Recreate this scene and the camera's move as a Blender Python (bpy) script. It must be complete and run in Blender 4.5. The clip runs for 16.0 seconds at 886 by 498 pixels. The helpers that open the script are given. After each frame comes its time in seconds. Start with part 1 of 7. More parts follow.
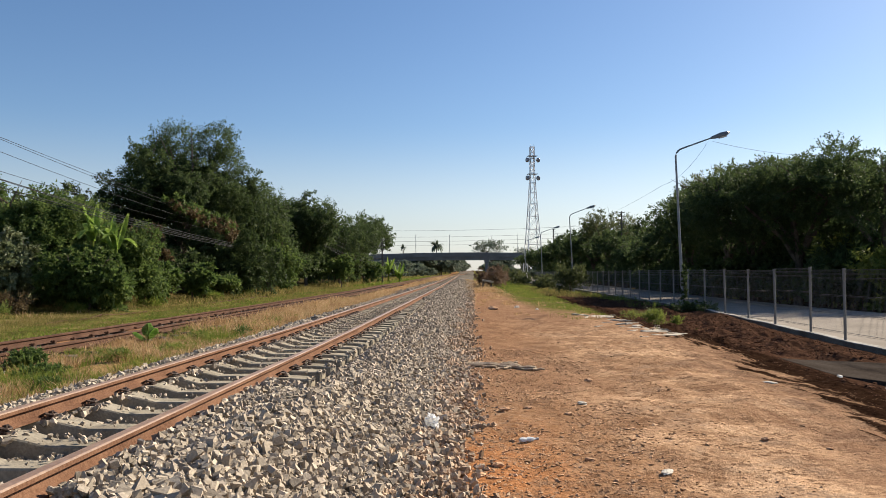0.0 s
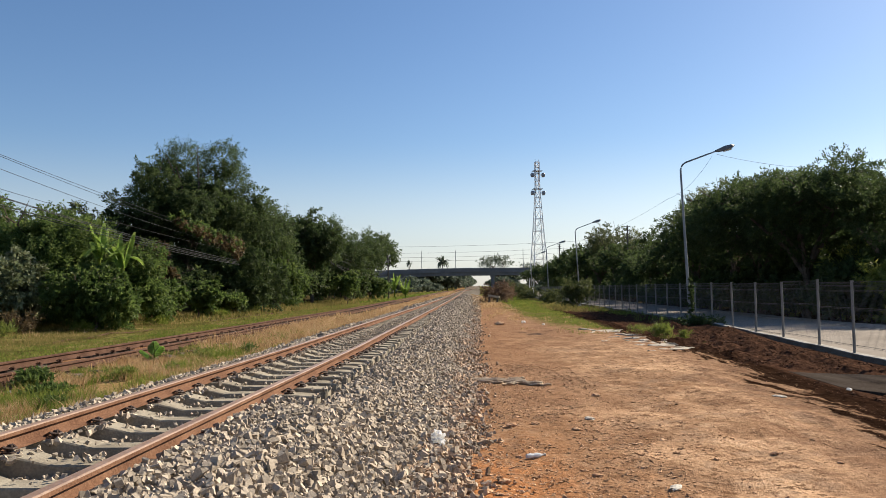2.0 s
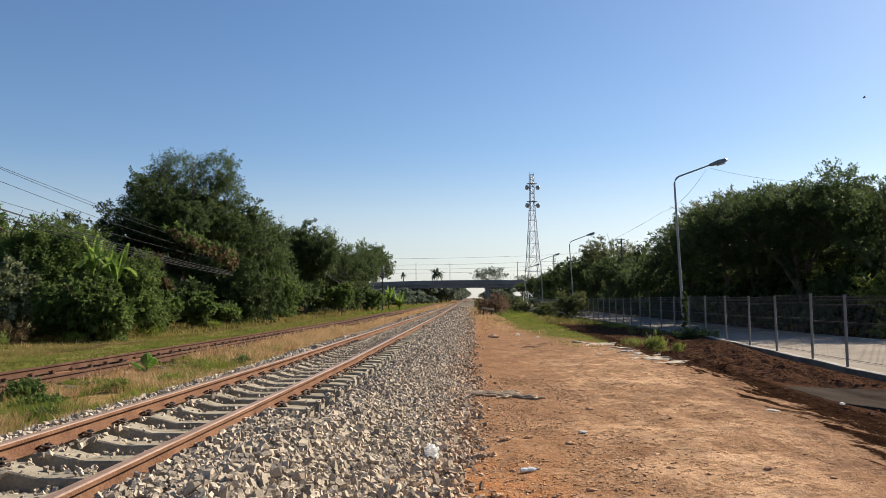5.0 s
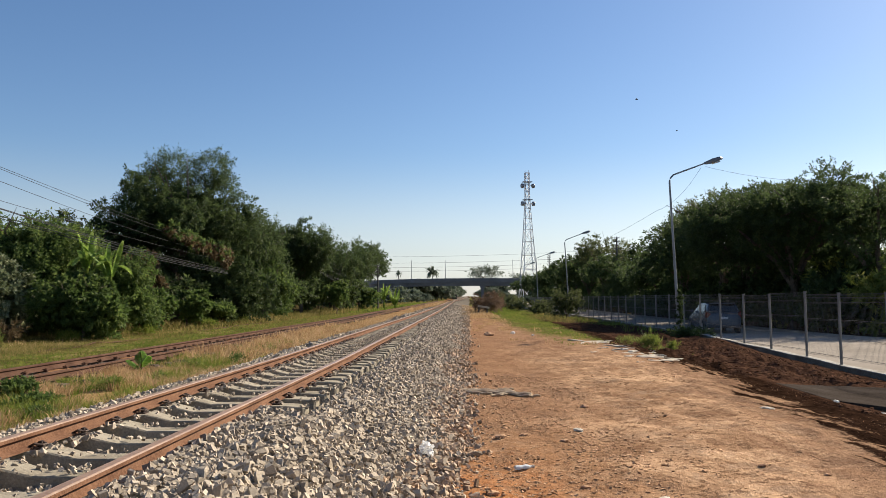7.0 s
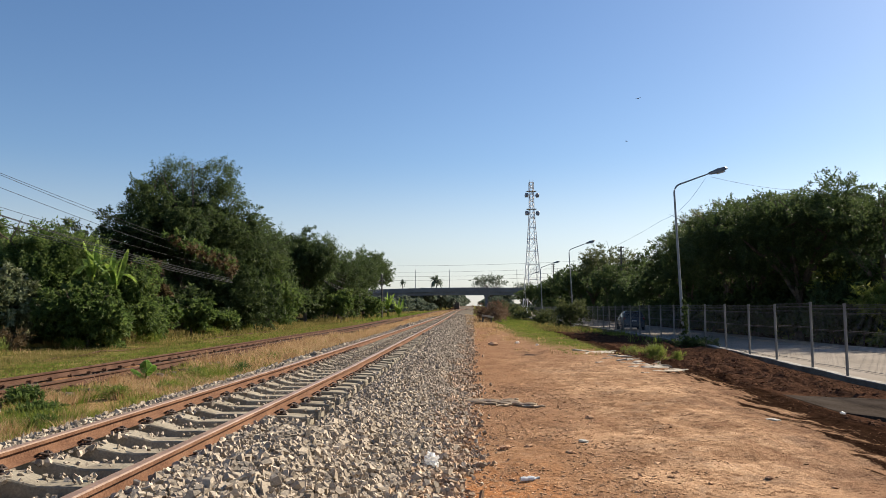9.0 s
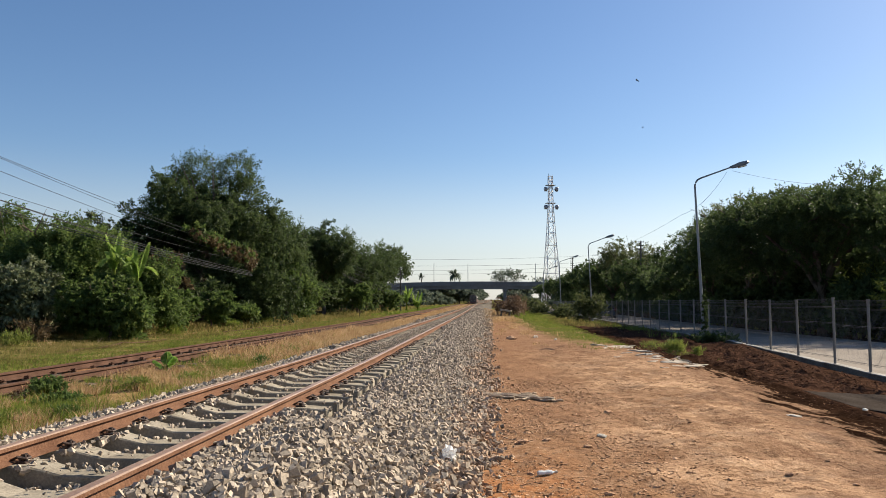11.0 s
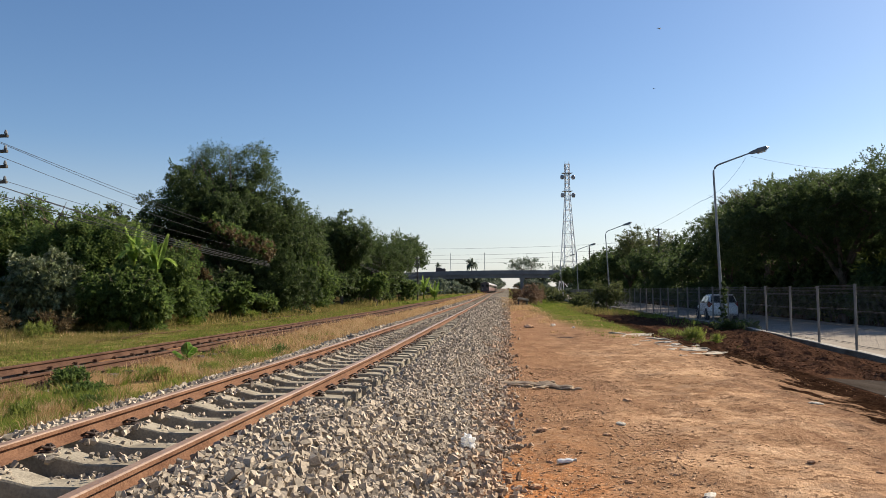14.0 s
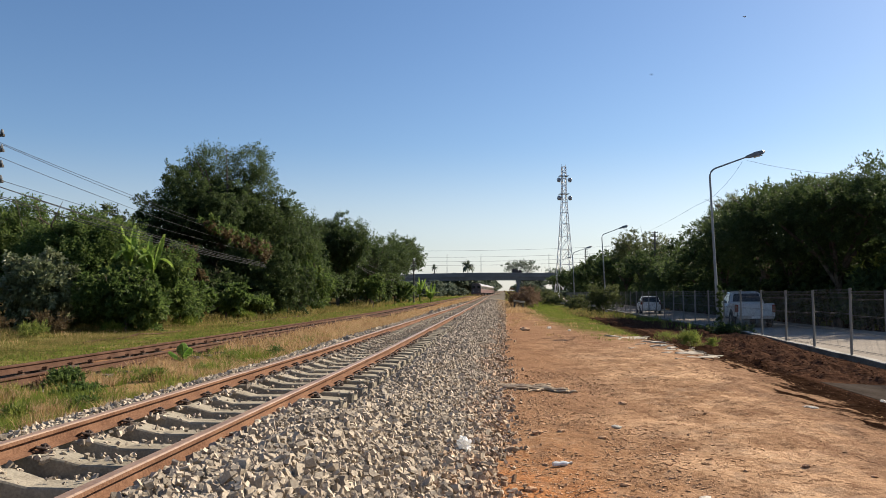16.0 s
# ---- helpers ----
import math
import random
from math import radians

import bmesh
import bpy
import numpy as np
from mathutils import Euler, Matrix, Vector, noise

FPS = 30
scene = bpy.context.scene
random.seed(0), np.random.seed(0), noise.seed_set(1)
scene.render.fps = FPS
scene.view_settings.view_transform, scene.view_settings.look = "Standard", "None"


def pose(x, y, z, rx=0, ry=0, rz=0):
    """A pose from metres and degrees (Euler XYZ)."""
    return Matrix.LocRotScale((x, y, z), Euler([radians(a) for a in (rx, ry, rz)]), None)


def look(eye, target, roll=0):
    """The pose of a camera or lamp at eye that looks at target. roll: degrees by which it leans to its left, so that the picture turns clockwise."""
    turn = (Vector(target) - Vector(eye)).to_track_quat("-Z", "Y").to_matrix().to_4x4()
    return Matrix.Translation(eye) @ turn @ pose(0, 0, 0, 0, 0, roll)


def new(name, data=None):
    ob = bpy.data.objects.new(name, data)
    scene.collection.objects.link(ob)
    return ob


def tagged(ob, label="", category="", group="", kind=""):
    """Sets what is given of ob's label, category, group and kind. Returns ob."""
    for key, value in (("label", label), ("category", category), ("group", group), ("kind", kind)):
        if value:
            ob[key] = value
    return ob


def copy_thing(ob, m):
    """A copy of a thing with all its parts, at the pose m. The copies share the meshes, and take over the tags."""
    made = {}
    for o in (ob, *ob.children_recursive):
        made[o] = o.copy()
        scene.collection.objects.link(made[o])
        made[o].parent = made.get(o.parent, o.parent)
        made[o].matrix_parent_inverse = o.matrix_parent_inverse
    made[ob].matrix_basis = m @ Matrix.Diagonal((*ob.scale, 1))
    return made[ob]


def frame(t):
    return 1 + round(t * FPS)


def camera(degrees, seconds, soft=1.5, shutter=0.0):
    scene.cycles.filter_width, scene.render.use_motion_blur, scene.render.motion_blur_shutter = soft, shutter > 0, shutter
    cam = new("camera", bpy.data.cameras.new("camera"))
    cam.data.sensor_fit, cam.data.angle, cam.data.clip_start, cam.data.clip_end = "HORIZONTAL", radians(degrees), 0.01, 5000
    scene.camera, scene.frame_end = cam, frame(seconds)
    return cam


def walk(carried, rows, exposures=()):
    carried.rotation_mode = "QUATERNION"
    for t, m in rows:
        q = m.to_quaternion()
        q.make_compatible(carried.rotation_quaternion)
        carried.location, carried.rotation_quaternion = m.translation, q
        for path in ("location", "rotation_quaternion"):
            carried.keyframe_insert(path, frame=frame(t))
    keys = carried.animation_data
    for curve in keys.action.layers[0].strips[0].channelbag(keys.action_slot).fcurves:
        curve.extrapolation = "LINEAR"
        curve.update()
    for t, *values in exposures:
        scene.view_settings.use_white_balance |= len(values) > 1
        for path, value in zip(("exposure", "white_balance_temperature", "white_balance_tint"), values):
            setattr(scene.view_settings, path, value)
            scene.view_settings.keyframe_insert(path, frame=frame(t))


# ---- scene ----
cam = camera(60, 16.0, soft=0.7)
# seconds, eye, turn to the left, tilt up, lean
PATH = [
    (0.0, 0.004, -0.006, 1.459, 2.438, 1.857, -0.364),
    (0.5, 0.016, -0.005, 1.461, 2.450, 2.065, -0.743),
    (1.0, 0.012, 0.001, 1.454, 2.485, 2.244, -0.783),
    (1.5, 0.016, 0.000, 1.460, 2.716, 2.810, -0.961),
    (2.0, 0.014, 0.003, 1.456, 2.864, 3.035, -0.855),
    (2.5, 0.015, -0.003, 1.462, 2.699, 3.058, -0.976),
    (3.0, 0.011, -0.001, 1.456, 2.609, 3.334, -0.990),
    (3.5, 0.011, 0.007, 1.459, 2.684, 3.563, -0.803),
    (4.0, 0.015, -0.008, 1.467, 2.615, 3.702, -0.706),
    (6.5, 0.013, -0.005, 1.465, 2.156, 4.079, -0.596),
    (7.0, 0.017, -0.000, 1.462, 2.095, 3.783, -0.605),
    (7.5, 0.012, -0.002, 1.462, 2.176, 3.783, -0.618),
    (8.0, 0.006, 0.003, 1.470, 2.241, 4.112, -0.555),
    (8.5, 0.007, -0.011, 1.473, 2.336, 4.478, -0.479),
    (9.0, 0.004, -0.006, 1.473, 2.394, 4.471, -0.438),
    (11.5, 0.008, -0.006, 1.468, 4.019, 3.737, -0.238),
    (12.0, 0.003, 0.003, 1.463, 4.145, 3.432, -0.403),
    (12.5, 0.008, -0.000, 1.462, 4.314, 3.344, -0.706),
    (13.0, 0.007, -0.004, 1.467, 4.462, 3.322, -0.745),
    (13.5, 0.006, -0.010, 1.471, 4.785, 3.235, -0.706),
    (14.0, -0.001, 0.008, 1.468, 5.036, 3.221, -0.557),
    (14.5, -0.006, -0.002, 1.470, 5.112, 3.196, -0.351),
    (15.0, -0.009, 0.018, 1.461, 4.867, 3.105, -0.293),
    (15.5, -0.013, 0.002, 1.468, 4.705, 3.193, -0.102),
    (16.0, -0.004, 0.003, 1.470, 4.766, 3.369, -0.236),
]
walk(cam, [(t, pose(x, y, z, 90 + tilt, 0, turn) @ pose(0, 0, 0, 0, 0, lean)) for t, x, y, z, turn, tilt, lean in PATH])
scene.view_settings.exposure = 0.97


# ---- sky and sun ----
SUN_TURN, SUN_HEIGHT = 52.0, 34.0  # degrees to the right of the track's way, and above the horizon
world = bpy.data.worlds.new("sky")
scene.world = world
world.use_nodes = True
_n = world.node_tree.nodes
_sky = _n.new("ShaderNodeTexSky")
_sky.sky_type, _sky.sun_disc = "NISHITA", False
_sky.sun_elevation, _sky.sun_rotation = radians(SUN_HEIGHT), radians(SUN_TURN)
_sky.air_density, _sky.dust_density, _sky.ozone_density = 1.0, 0.5, 1.0
_n["Background"].inputs["Strength"].default_value = 0.057
_tint, _sat = _n.new("ShaderNodeMix"), _n.new("ShaderNodeHueSaturation")
_tint.data_type, _tint.blend_type = "RGBA", "MULTIPLY"
_tint.inputs["Factor"].default_value = 1.0
_tint.inputs["B"].default_value = (0.925, 0.985, 1.10, 1)
_up, _z, _pale = _n.new("ShaderNodeTexCoord"), _n.new("ShaderNodeSeparateXYZ"), _n.new("ShaderNodeMapRange")
_pale.interpolation_type = "SMOOTHSTEP"
_pale.inputs["From Max"].default_value = 0.2
_pale.inputs["To Min"].default_value, _pale.inputs["To Max"].default_value = 0.42, 1.12
world.node_tree.links.new(_up.outputs["Generated"], _z.inputs[0])
world.node_tree.links.new(_z.outputs["Z"], _pale.inputs["Value"])
world.node_tree.links.new(_pale.outputs[0], _sat.inputs["Saturation"])
world.node_tree.links.new(_sky.outputs[0], _tint.inputs["A"])
world.node_tree.links.new(_tint.outputs["Result"], _sat.inputs["Color"])
world.node_tree.links.new(_sat.outputs[0], _n["Background"].inputs["Color"])
_sun = new("sun", bpy.data.lights.new("sun", "SUN"))
_sun.data.energy, _sun.data.angle, _sun.data.color = 5.0, radians(0.6), (1.0, 0.885, 0.715)
_a, _e = radians(SUN_TURN), radians(SUN_HEIGHT)
_sun.matrix_world = look((60 * math.sin(_a), 60 * math.cos(_a), 60 * math.tan(_e)), (0, 0, 0))


# ---- mesh and part helpers ----
def mesh_np(name, verts, faces):
    """A mesh from arrays of corners and of triangles or quads."""
    verts, faces = np.asarray(verts, np.float32), np.asarray(faces, np.int32)
    me = bpy.data.meshes.new(name)
    k = faces.shape[1]
    me.vertices.add(len(verts))
    me.vertices.foreach_set("co", verts.ravel())
    me.loops.add(faces.size)
    me.loops.foreach_set("vertex_index", faces.ravel())
    me.polygons.add(len(faces))
    me.polygons.foreach_set("loop_start", np.arange(0, faces.size, k, dtype=np.int32))
    me.update(calc_edges=True)
    me.shade_flat()
    return me


def from_bm(name, bm, smooth=False):
    me = bpy.data.meshes.new(name)
    bmesh.ops.recalc_face_normals(bm, faces=bm.faces)
    if smooth:
        for f in bm.faces:
            f.smooth = True
    bm.to_mesh(me)
    bm.free()
    if smooth:
        me.set_sharp_from_angle(angle=radians(38))
    return me


def part(name, geo, material, parent=None, label="", at=None, smooth=False):
    """Links a bmesh or mesh as one object under a thing or a part."""
    me = geo if isinstance(geo, bpy.types.Mesh) else from_bm(name, geo, smooth)
    if not me.materials:
        me.materials.append(material)
    ob = new(name, me)
    ob.parent = parent
    if at is not None:
        ob.matrix_basis = at
    return tagged(ob, label)


def thing(name, label, category, at=None, group="", kind=""):
    ob = new(name)
    ob.empty_display_size = 0.2
    if at is not None:
        ob.matrix_basis = at
    return tagged(ob, label, category, group, kind)


def box(bm, x0, x1, y0, y1, z0, z1, bevel=0.0, turn=None):
    made = bmesh.ops.create_cube(bm, size=1.0)["verts"]
    m = Matrix.Translation(((x0 + x1) / 2, (y0 + y1) / 2, (z0 + z1) / 2)) @ Matrix.Diagonal((x1 - x0, y1 - y0, z1 - z0, 1))
    bmesh.ops.transform(bm, matrix=(turn @ m) if turn else m, verts=made)
    if bevel:
        edges = {e for v in made for e in v.link_edges}
        bmesh.ops.bevel(bm, geom=list(edges), offset=bevel, segments=2, affect="EDGES")
    return bm


def tube(bm, path, radii, sides=8, cap=True):
    """A round tube along the points of path."""
    path = [Vector(p) for p in path]
    if not hasattr(radii, "__len__"):
        radii = [radii] * len(path)
    rings = []
    for i, (p, r) in enumerate(zip(path, radii)):
        d = (path[min(i + 1, len(path) - 1)] - path[max(i - 1, 0)]).normalized()
        u = d.cross(Vector((0, 0, 1)) if abs(d.z) < 0.9 else Vector((1, 0, 0))).normalized()
        w = d.cross(u)
        rings.append([bm.verts.new(p + r * (math.cos(2 * math.pi * k / sides) * u + math.sin(2 * math.pi * k / sides) * w)) for k in range(sides)])
    for a, b in zip(rings, rings[1:]):
        for k in range(sides):
            bm.faces.new((a[k], a[(k + 1) % sides], b[(k + 1) % sides], b[k]))
    if cap:
        bm.faces.new(rings[0][::-1])
        bm.faces.new(rings[-1])
    return bm


def loft(bm, rings, closed_ends=True):
    rows = [[bm.verts.new(p) for p in ring] for ring in rings]
    k = len(rows[0])
    for a, b in zip(rows, rows[1:]):
        for i in range(k):
            bm.faces.new((a[i], a[(i + 1) % k], b[(i + 1) % k], b[i]))
    if closed_ends:
        bm.faces.new(rows[0][::-1])
        bm.faces.new(rows[-1])
    return bm


def hashed(i, j, seed):
    h = (i.astype(np.int64) * 374761393 + j.astype(np.int64) * 668265263 + seed * 1442695041) & 0x7FFFFFFF
    h = ((h ^ (h >> 13)) * 1274126177) & 0x7FFFFFFF
    return ((h ^ (h >> 16)) & 0xFFFF) / 65535.0


def bumps(x, y, seed=0):
    """Smooth noise in -1..1 over arrays."""
    x, y = np.asarray(x, float), np.asarray(y, float)
    i, j = np.floor(x), np.floor(y)
    u, v = x - i, y - j
    u, v = u * u * (3 - 2 * u), v * v * (3 - 2 * v)
    a, b, c, d = hashed(i, j, seed), hashed(i + 1, j, seed), hashed(i, j + 1, seed), hashed(i + 1, j + 1, seed)
    return 2 * ((a * (1 - u) + b * u) * (1 - v) + (c * (1 - u) + d * u) * v) - 1


def step(a, b, x):
    q = np.clip((np.asarray(x, float) - a) / (b - a), 0, 1)
    return q * q * (3 - 2 * q)


# ---- materials ----
def mat(name, c1, c2, rough=0.7, scale=4.0, fine=40.0, bump=0.2, metal=0.0, island=0.0, glow=0.0, objects=0.0, spread=0.12, world_space=False):
    m = bpy.data.materials.new(name)
    m.use_nodes = True
    n, l = m.node_tree.nodes, m.node_tree.links
    b = n["Principled BSDF"]
    if world_space:
        where = n.new("ShaderNodeNewGeometry").outputs["Position"]
    else:
        where = n.new("ShaderNodeTexCoord").outputs["Object"]
    n1, n2 = n.new("ShaderNodeTexNoise"), n.new("ShaderNodeTexNoise")
    for q, s, d in ((n1, scale, 4), (n2, fine, 3)):
        q.inputs["Scale"].default_value, q.inputs["Detail"].default_value = s, d
        l.new(where, q.inputs["Vector"])
    add = n.new("ShaderNodeMath")
    add.operation = "MULTIPLY_ADD"
    add.inputs[1].default_value = 0.45
    l.new(n2.outputs["Fac"], add.inputs[0])
    half = n.new("ShaderNodeMath")
    half.operation = "MULTIPLY"
    half.inputs[1].default_value = 0.55
    l.new(n1.outputs["Fac"], half.inputs[0])
    l.new(half.outputs[0], add.inputs[2])
    ramp = n.new("ShaderNodeValToRGB")
    ramp.color_ramp.elements[0].position, ramp.color_ramp.elements[1].position = 0.5 - spread, 0.5 + spread
    ramp.color_ramp.elements[0].color, ramp.color_ramp.elements[1].color = (*c1, 1), (*c2, 1)
    l.new(add.outputs[0], ramp.inputs[0])
    colour = ramp.outputs[0]
    if island or objects:
        hsv = n.new("ShaderNodeHueSaturation")
        rng = n.new("ShaderNodeMapRange")
        amount = island or objects
        rng.inputs["To Min"].default_value, rng.inputs["To Max"].default_value = 1 - amount, 1 + amount
        l.new(n.new("ShaderNodeNewGeometry").outputs["Random Per Island"] if island else n.new("ShaderNodeObjectInfo").outputs["Random"], rng.inputs["Value"])
        l.new(rng.outputs[0], hsv.inputs["Value"])
        l.new(colour, hsv.inputs["Color"])
        colour = hsv.outputs[0]
    l.new(colour, b.inputs["Base Color"])
    b.inputs["Roughness"].default_value, b.inputs["Metallic"].default_value = rough, metal
    if rough >= 0.85:
        b.inputs["Specular IOR Level"].default_value = 0.0 if rough >= 0.9 else 0.1
    if bump:
        bp = n.new("ShaderNodeBump")
        bp.inputs["Strength"].default_value, bp.inputs["Distance"].default_value = bump, 0.02
        l.new(n2.outputs["Fac"], bp.inputs["Height"])
        l.new(bp.outputs[0], b.inputs["Normal"])
    if glow:
        b.inputs["Emission Color"].default_value, b.inputs["Emission Strength"].default_value = (*c2, 1), glow
    return m


def leaf_mat(name, c1, c2, c3, through_light=0.5, scale=0.8, gloss=0.58):
    """Leaves: three greens mixed clump by clump and leaf by leaf, with light that comes through."""
    m = bpy.data.materials.new(name)
    m.use_nodes = True
    n, l = m.node_tree.nodes, m.node_tree.links
    b, out = n["Principled BSDF"], n["Material Output"]
    geo = n.new("ShaderNodeNewGeometry")
    tc = n.new("ShaderNodeTexCoord")
    clump = n.new("ShaderNodeTexNoise")
    clump.inputs["Scale"].default_value, clump.inputs["Detail"].default_value = scale, 3
    l.new(tc.outputs["Object"], clump.inputs["Vector"])
    mixed = n.new("ShaderNodeMath")
    mixed.operation = "MULTIPLY_ADD"
    mixed.inputs[1].default_value = 0.55
    l.new(geo.outputs["Random Per Island"], mixed.inputs[0])
    shift = n.new("ShaderNodeMath")
    shift.operation = "MULTIPLY_ADD"
    shift.inputs[1].default_value, shift.inputs[2].default_value = 1.3, -0.42
    l.new(clump.outputs["Fac"], shift.inputs[0])
    l.new(shift.outputs[0], mixed.inputs[2])
    ramp = n.new("ShaderNodeValToRGB")
    el = ramp.color_ramp.elements
    el[0].position, el[0].color = 0.15, (*c1, 1)
    el[1].position, el[1].color = 0.55, (*c2, 1)
    e3 = el.new(0.9)
    e3.color = (*c3, 1)
    l.new(mixed.outputs[0], ramp.inputs[0])
    l.new(ramp.outputs[0], b.inputs["Base Color"])
    b.inputs["Roughness"].default_value = gloss
    b.inputs["Specular IOR Level"].default_value = 0.2 if gloss < 0.6 else 0.1
    tr, mix = n.new("ShaderNodeBsdfTranslucent"), n.new("ShaderNodeMixShader")
    l.new(ramp.outputs[0], tr.inputs["Color"])
    mix.inputs[0].default_value = through_light
    l.new(b.outputs[0], mix.inputs[1])
    l.new(tr.outputs[0], mix.inputs[2])
    l.new(mix.outputs[0], out.inputs["Surface"])
    return m


def glass_mat(name, tint, rough=0.05):
    m = bpy.data.materials.new(name)
    m.use_nodes = True
    b = m.node_tree.nodes["Principled BSDF"]
    b.inputs["Base Color"].default_value = (*tint, 1)
    b.inputs["Roughness"].default_value = rough
    b.inputs["Transmission Weight"].default_value = 0.25
    return m


def ground_mat():
    """One sheet of ground: red dirt, ballast bed, dry grass soil and green verge, by zones across the track with ragged borders."""
    m = bpy.data.materials.new("ground_soil")
    m.use_nodes = True
    n, l = m.node_tree.nodes, m.node_tree.links
    b = n["Principled BSDF"]
    b.inputs["Roughness"].default_value = 0.95
    b.inputs["Specular IOR Level"].default_value = 0.0
    where = n.new("ShaderNodeNewGeometry").outputs["Position"]

    def noisy(scale, detail=4, rough=0.55):
        q = n.new("ShaderNodeTexNoise")
        q.inputs["Scale"].default_value, q.inputs["Detail"].default_value, q.inputs["Roughness"].default_value = scale, detail, rough
        l.new(where, q.inputs["Vector"])
        return q.outputs["Fac"]

    def calc(op, a, c, d=None):
        q = n.new("ShaderNodeMath")
        q.operation = op
        for k, v in enumerate((a, c, d)):
            if v is None:
                continue
            if isinstance(v, (int, float)):
                q.inputs[k].default_value = v
            else:
                l.new(v, q.inputs[k])
        return q.outputs[0]

    def ramped(fac, *stops):
        q = n.new("ShaderNodeValToRGB")
        el = q.color_ramp.elements
        while len(el) < len(stops):
            el.new(0.5)
        for e, (p, c) in zip(el, stops):
            e.position, e.color = p, (*c, 1)
        l.new(fac, q.inputs[0])
        return q.outputs[0]

    def blend(fac, a, c):
        q = n.new("ShaderNodeMix")
        q.data_type = "RGBA"
        l.new(fac, q.inputs["Factor"])
        l.new(a, q.inputs["A"])
        l.new(c, q.inputs["B"])
        return q.outputs["Result"]

    def soft(value, lo, hi):
        q = n.new("ShaderNodeMapRange")
        q.interpolation_type = "SMOOTHSTEP"
        q.inputs["From Min"].default_value, q.inputs["From Max"].default_value = lo, hi
        l.new(value, q.inputs["Value"])
        return q.outputs[0]

    xyz = n.new("ShaderNodeSeparateXYZ")
    l.new(where, xyz.inputs[0])
    x, y = xyz.outputs["X"], xyz.outputs["Y"]
    big, mid, small, grain = noisy(0.35, 3), noisy(1.7, 5, 0.65), noisy(9.0, 4, 0.7), noisy(60.0, 3, 0.7)
    bend = calc("MULTIPLY", calc("MAXIMUM", calc("SUBTRACT", y, 12.0), 0.0), 0.0135)
    xs = calc("ADD", x, bend)  # across the track
    ragged = calc("ADD", xs, calc("MULTIPLY_ADD", mid, 1.0, -0.5))
    ragged = calc("ADD", ragged, calc("MULTIPLY_ADD", small, 0.35, -0.17))
    wide = calc("ADD", ragged, calc("MULTIPLY_ADD", big, 4.0, -2.0))

    flecks = noisy(24.0, 4, 0.75)
    dirt = ramped(calc("MULTIPLY_ADD", flecks, 0.16, calc("MULTIPLY_ADD", small, 0.30, calc("MULTIPLY", mid, 0.54))),
                  (0.37, (0.150, 0.082, 0.048)), (0.45, (0.240, 0.140, 0.082)), (0.54, (0.340, 0.212, 0.128)), (0.64, (0.460, 0.310, 0.200)))
    # sandy orange patches, most of them away from the stones; grey trodden patches; a red-orange patch by the stones
    tan = ramped(calc("MULTIPLY_ADD", flecks, 0.3, calc("MULTIPLY", small, 0.7)), (0.36, (0.355, 0.215, 0.125)), (0.60, (0.580, 0.388, 0.242)))
    away = calc("MULTIPLY", calc("MINIMUM", calc("MAXIMUM", xs, 0.0), 4.5), 0.026)
    wash = calc("ADD", calc("MULTIPLY_ADD", noisy(0.62, 5, 0.62), 0.8, calc("MULTIPLY", small, 0.2)), away)
    dirt = blend(soft(wash, 0.515, 0.62), dirt, tan)
    grey = ramped(calc("MULTIPLY_ADD", flecks, 0.5, calc("MULTIPLY", small, 0.5)), (0.38, (0.150, 0.094, 0.062)), (0.62, (0.290, 0.200, 0.138)))
    dirt = blend(calc("MULTIPLY", soft(calc("MULTIPLY_ADD", noisy(1.05, 5, 0.65), 0.7, calc("MULTIPLY", small, 0.3)), 0.515, 0.575), 0.7), dirt, grey)
    # crumbs and darker crusts scattered over the dust
    crumbs = ramped(grain, (0.38, (0.095, 0.052, 0.030)), (0.62, (0.210, 0.125, 0.074)))
    dirt = blend(calc("MULTIPLY", soft(noisy(9.0, 5, 0.7), 0.50, 0.57), soft(noisy(2.2, 4, 0.6), 0.43, 0.53)), dirt, crumbs)
    dirt = blend(calc("MULTIPLY", soft(noisy(27.0, 4, 0.7), 0.57, 0.64), 0.6), dirt, crumbs)
    edge = ramped(calc("MULTIPLY_ADD", grain, 0.4, calc("MULTIPLY", flecks, 0.6)), (0.38, (0.130, 0.064, 0.034)), (0.62, (0.330, 0.186, 0.100)))
    dirt = blend(calc("MULTIPLY", soft(ragged, 2.2, 0.6), soft(small, 0.40, 0.56)), dirt, edge)
    orange = ramped(flecks, (0.36, (0.190, 0.072, 0.028)), (0.62, (0.400, 0.190, 0.085)))
    dirt = blend(calc("MULTIPLY", calc("MULTIPLY", soft(ragged, 1.0, 0.4), calc("MULTIPLY", soft(mid, 0.36, 0.56), soft(y, 4.0, 5.5))), soft(calc("MULTIPLY_ADD", mid, 2.0, y), 9.0, 7.2)), dirt, orange)
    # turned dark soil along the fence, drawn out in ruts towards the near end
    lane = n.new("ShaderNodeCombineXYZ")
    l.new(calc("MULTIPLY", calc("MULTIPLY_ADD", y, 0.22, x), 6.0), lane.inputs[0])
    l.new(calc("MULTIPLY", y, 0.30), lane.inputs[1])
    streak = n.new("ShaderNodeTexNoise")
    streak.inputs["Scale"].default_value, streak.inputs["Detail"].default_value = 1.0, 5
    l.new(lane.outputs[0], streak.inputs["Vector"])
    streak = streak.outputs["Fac"]
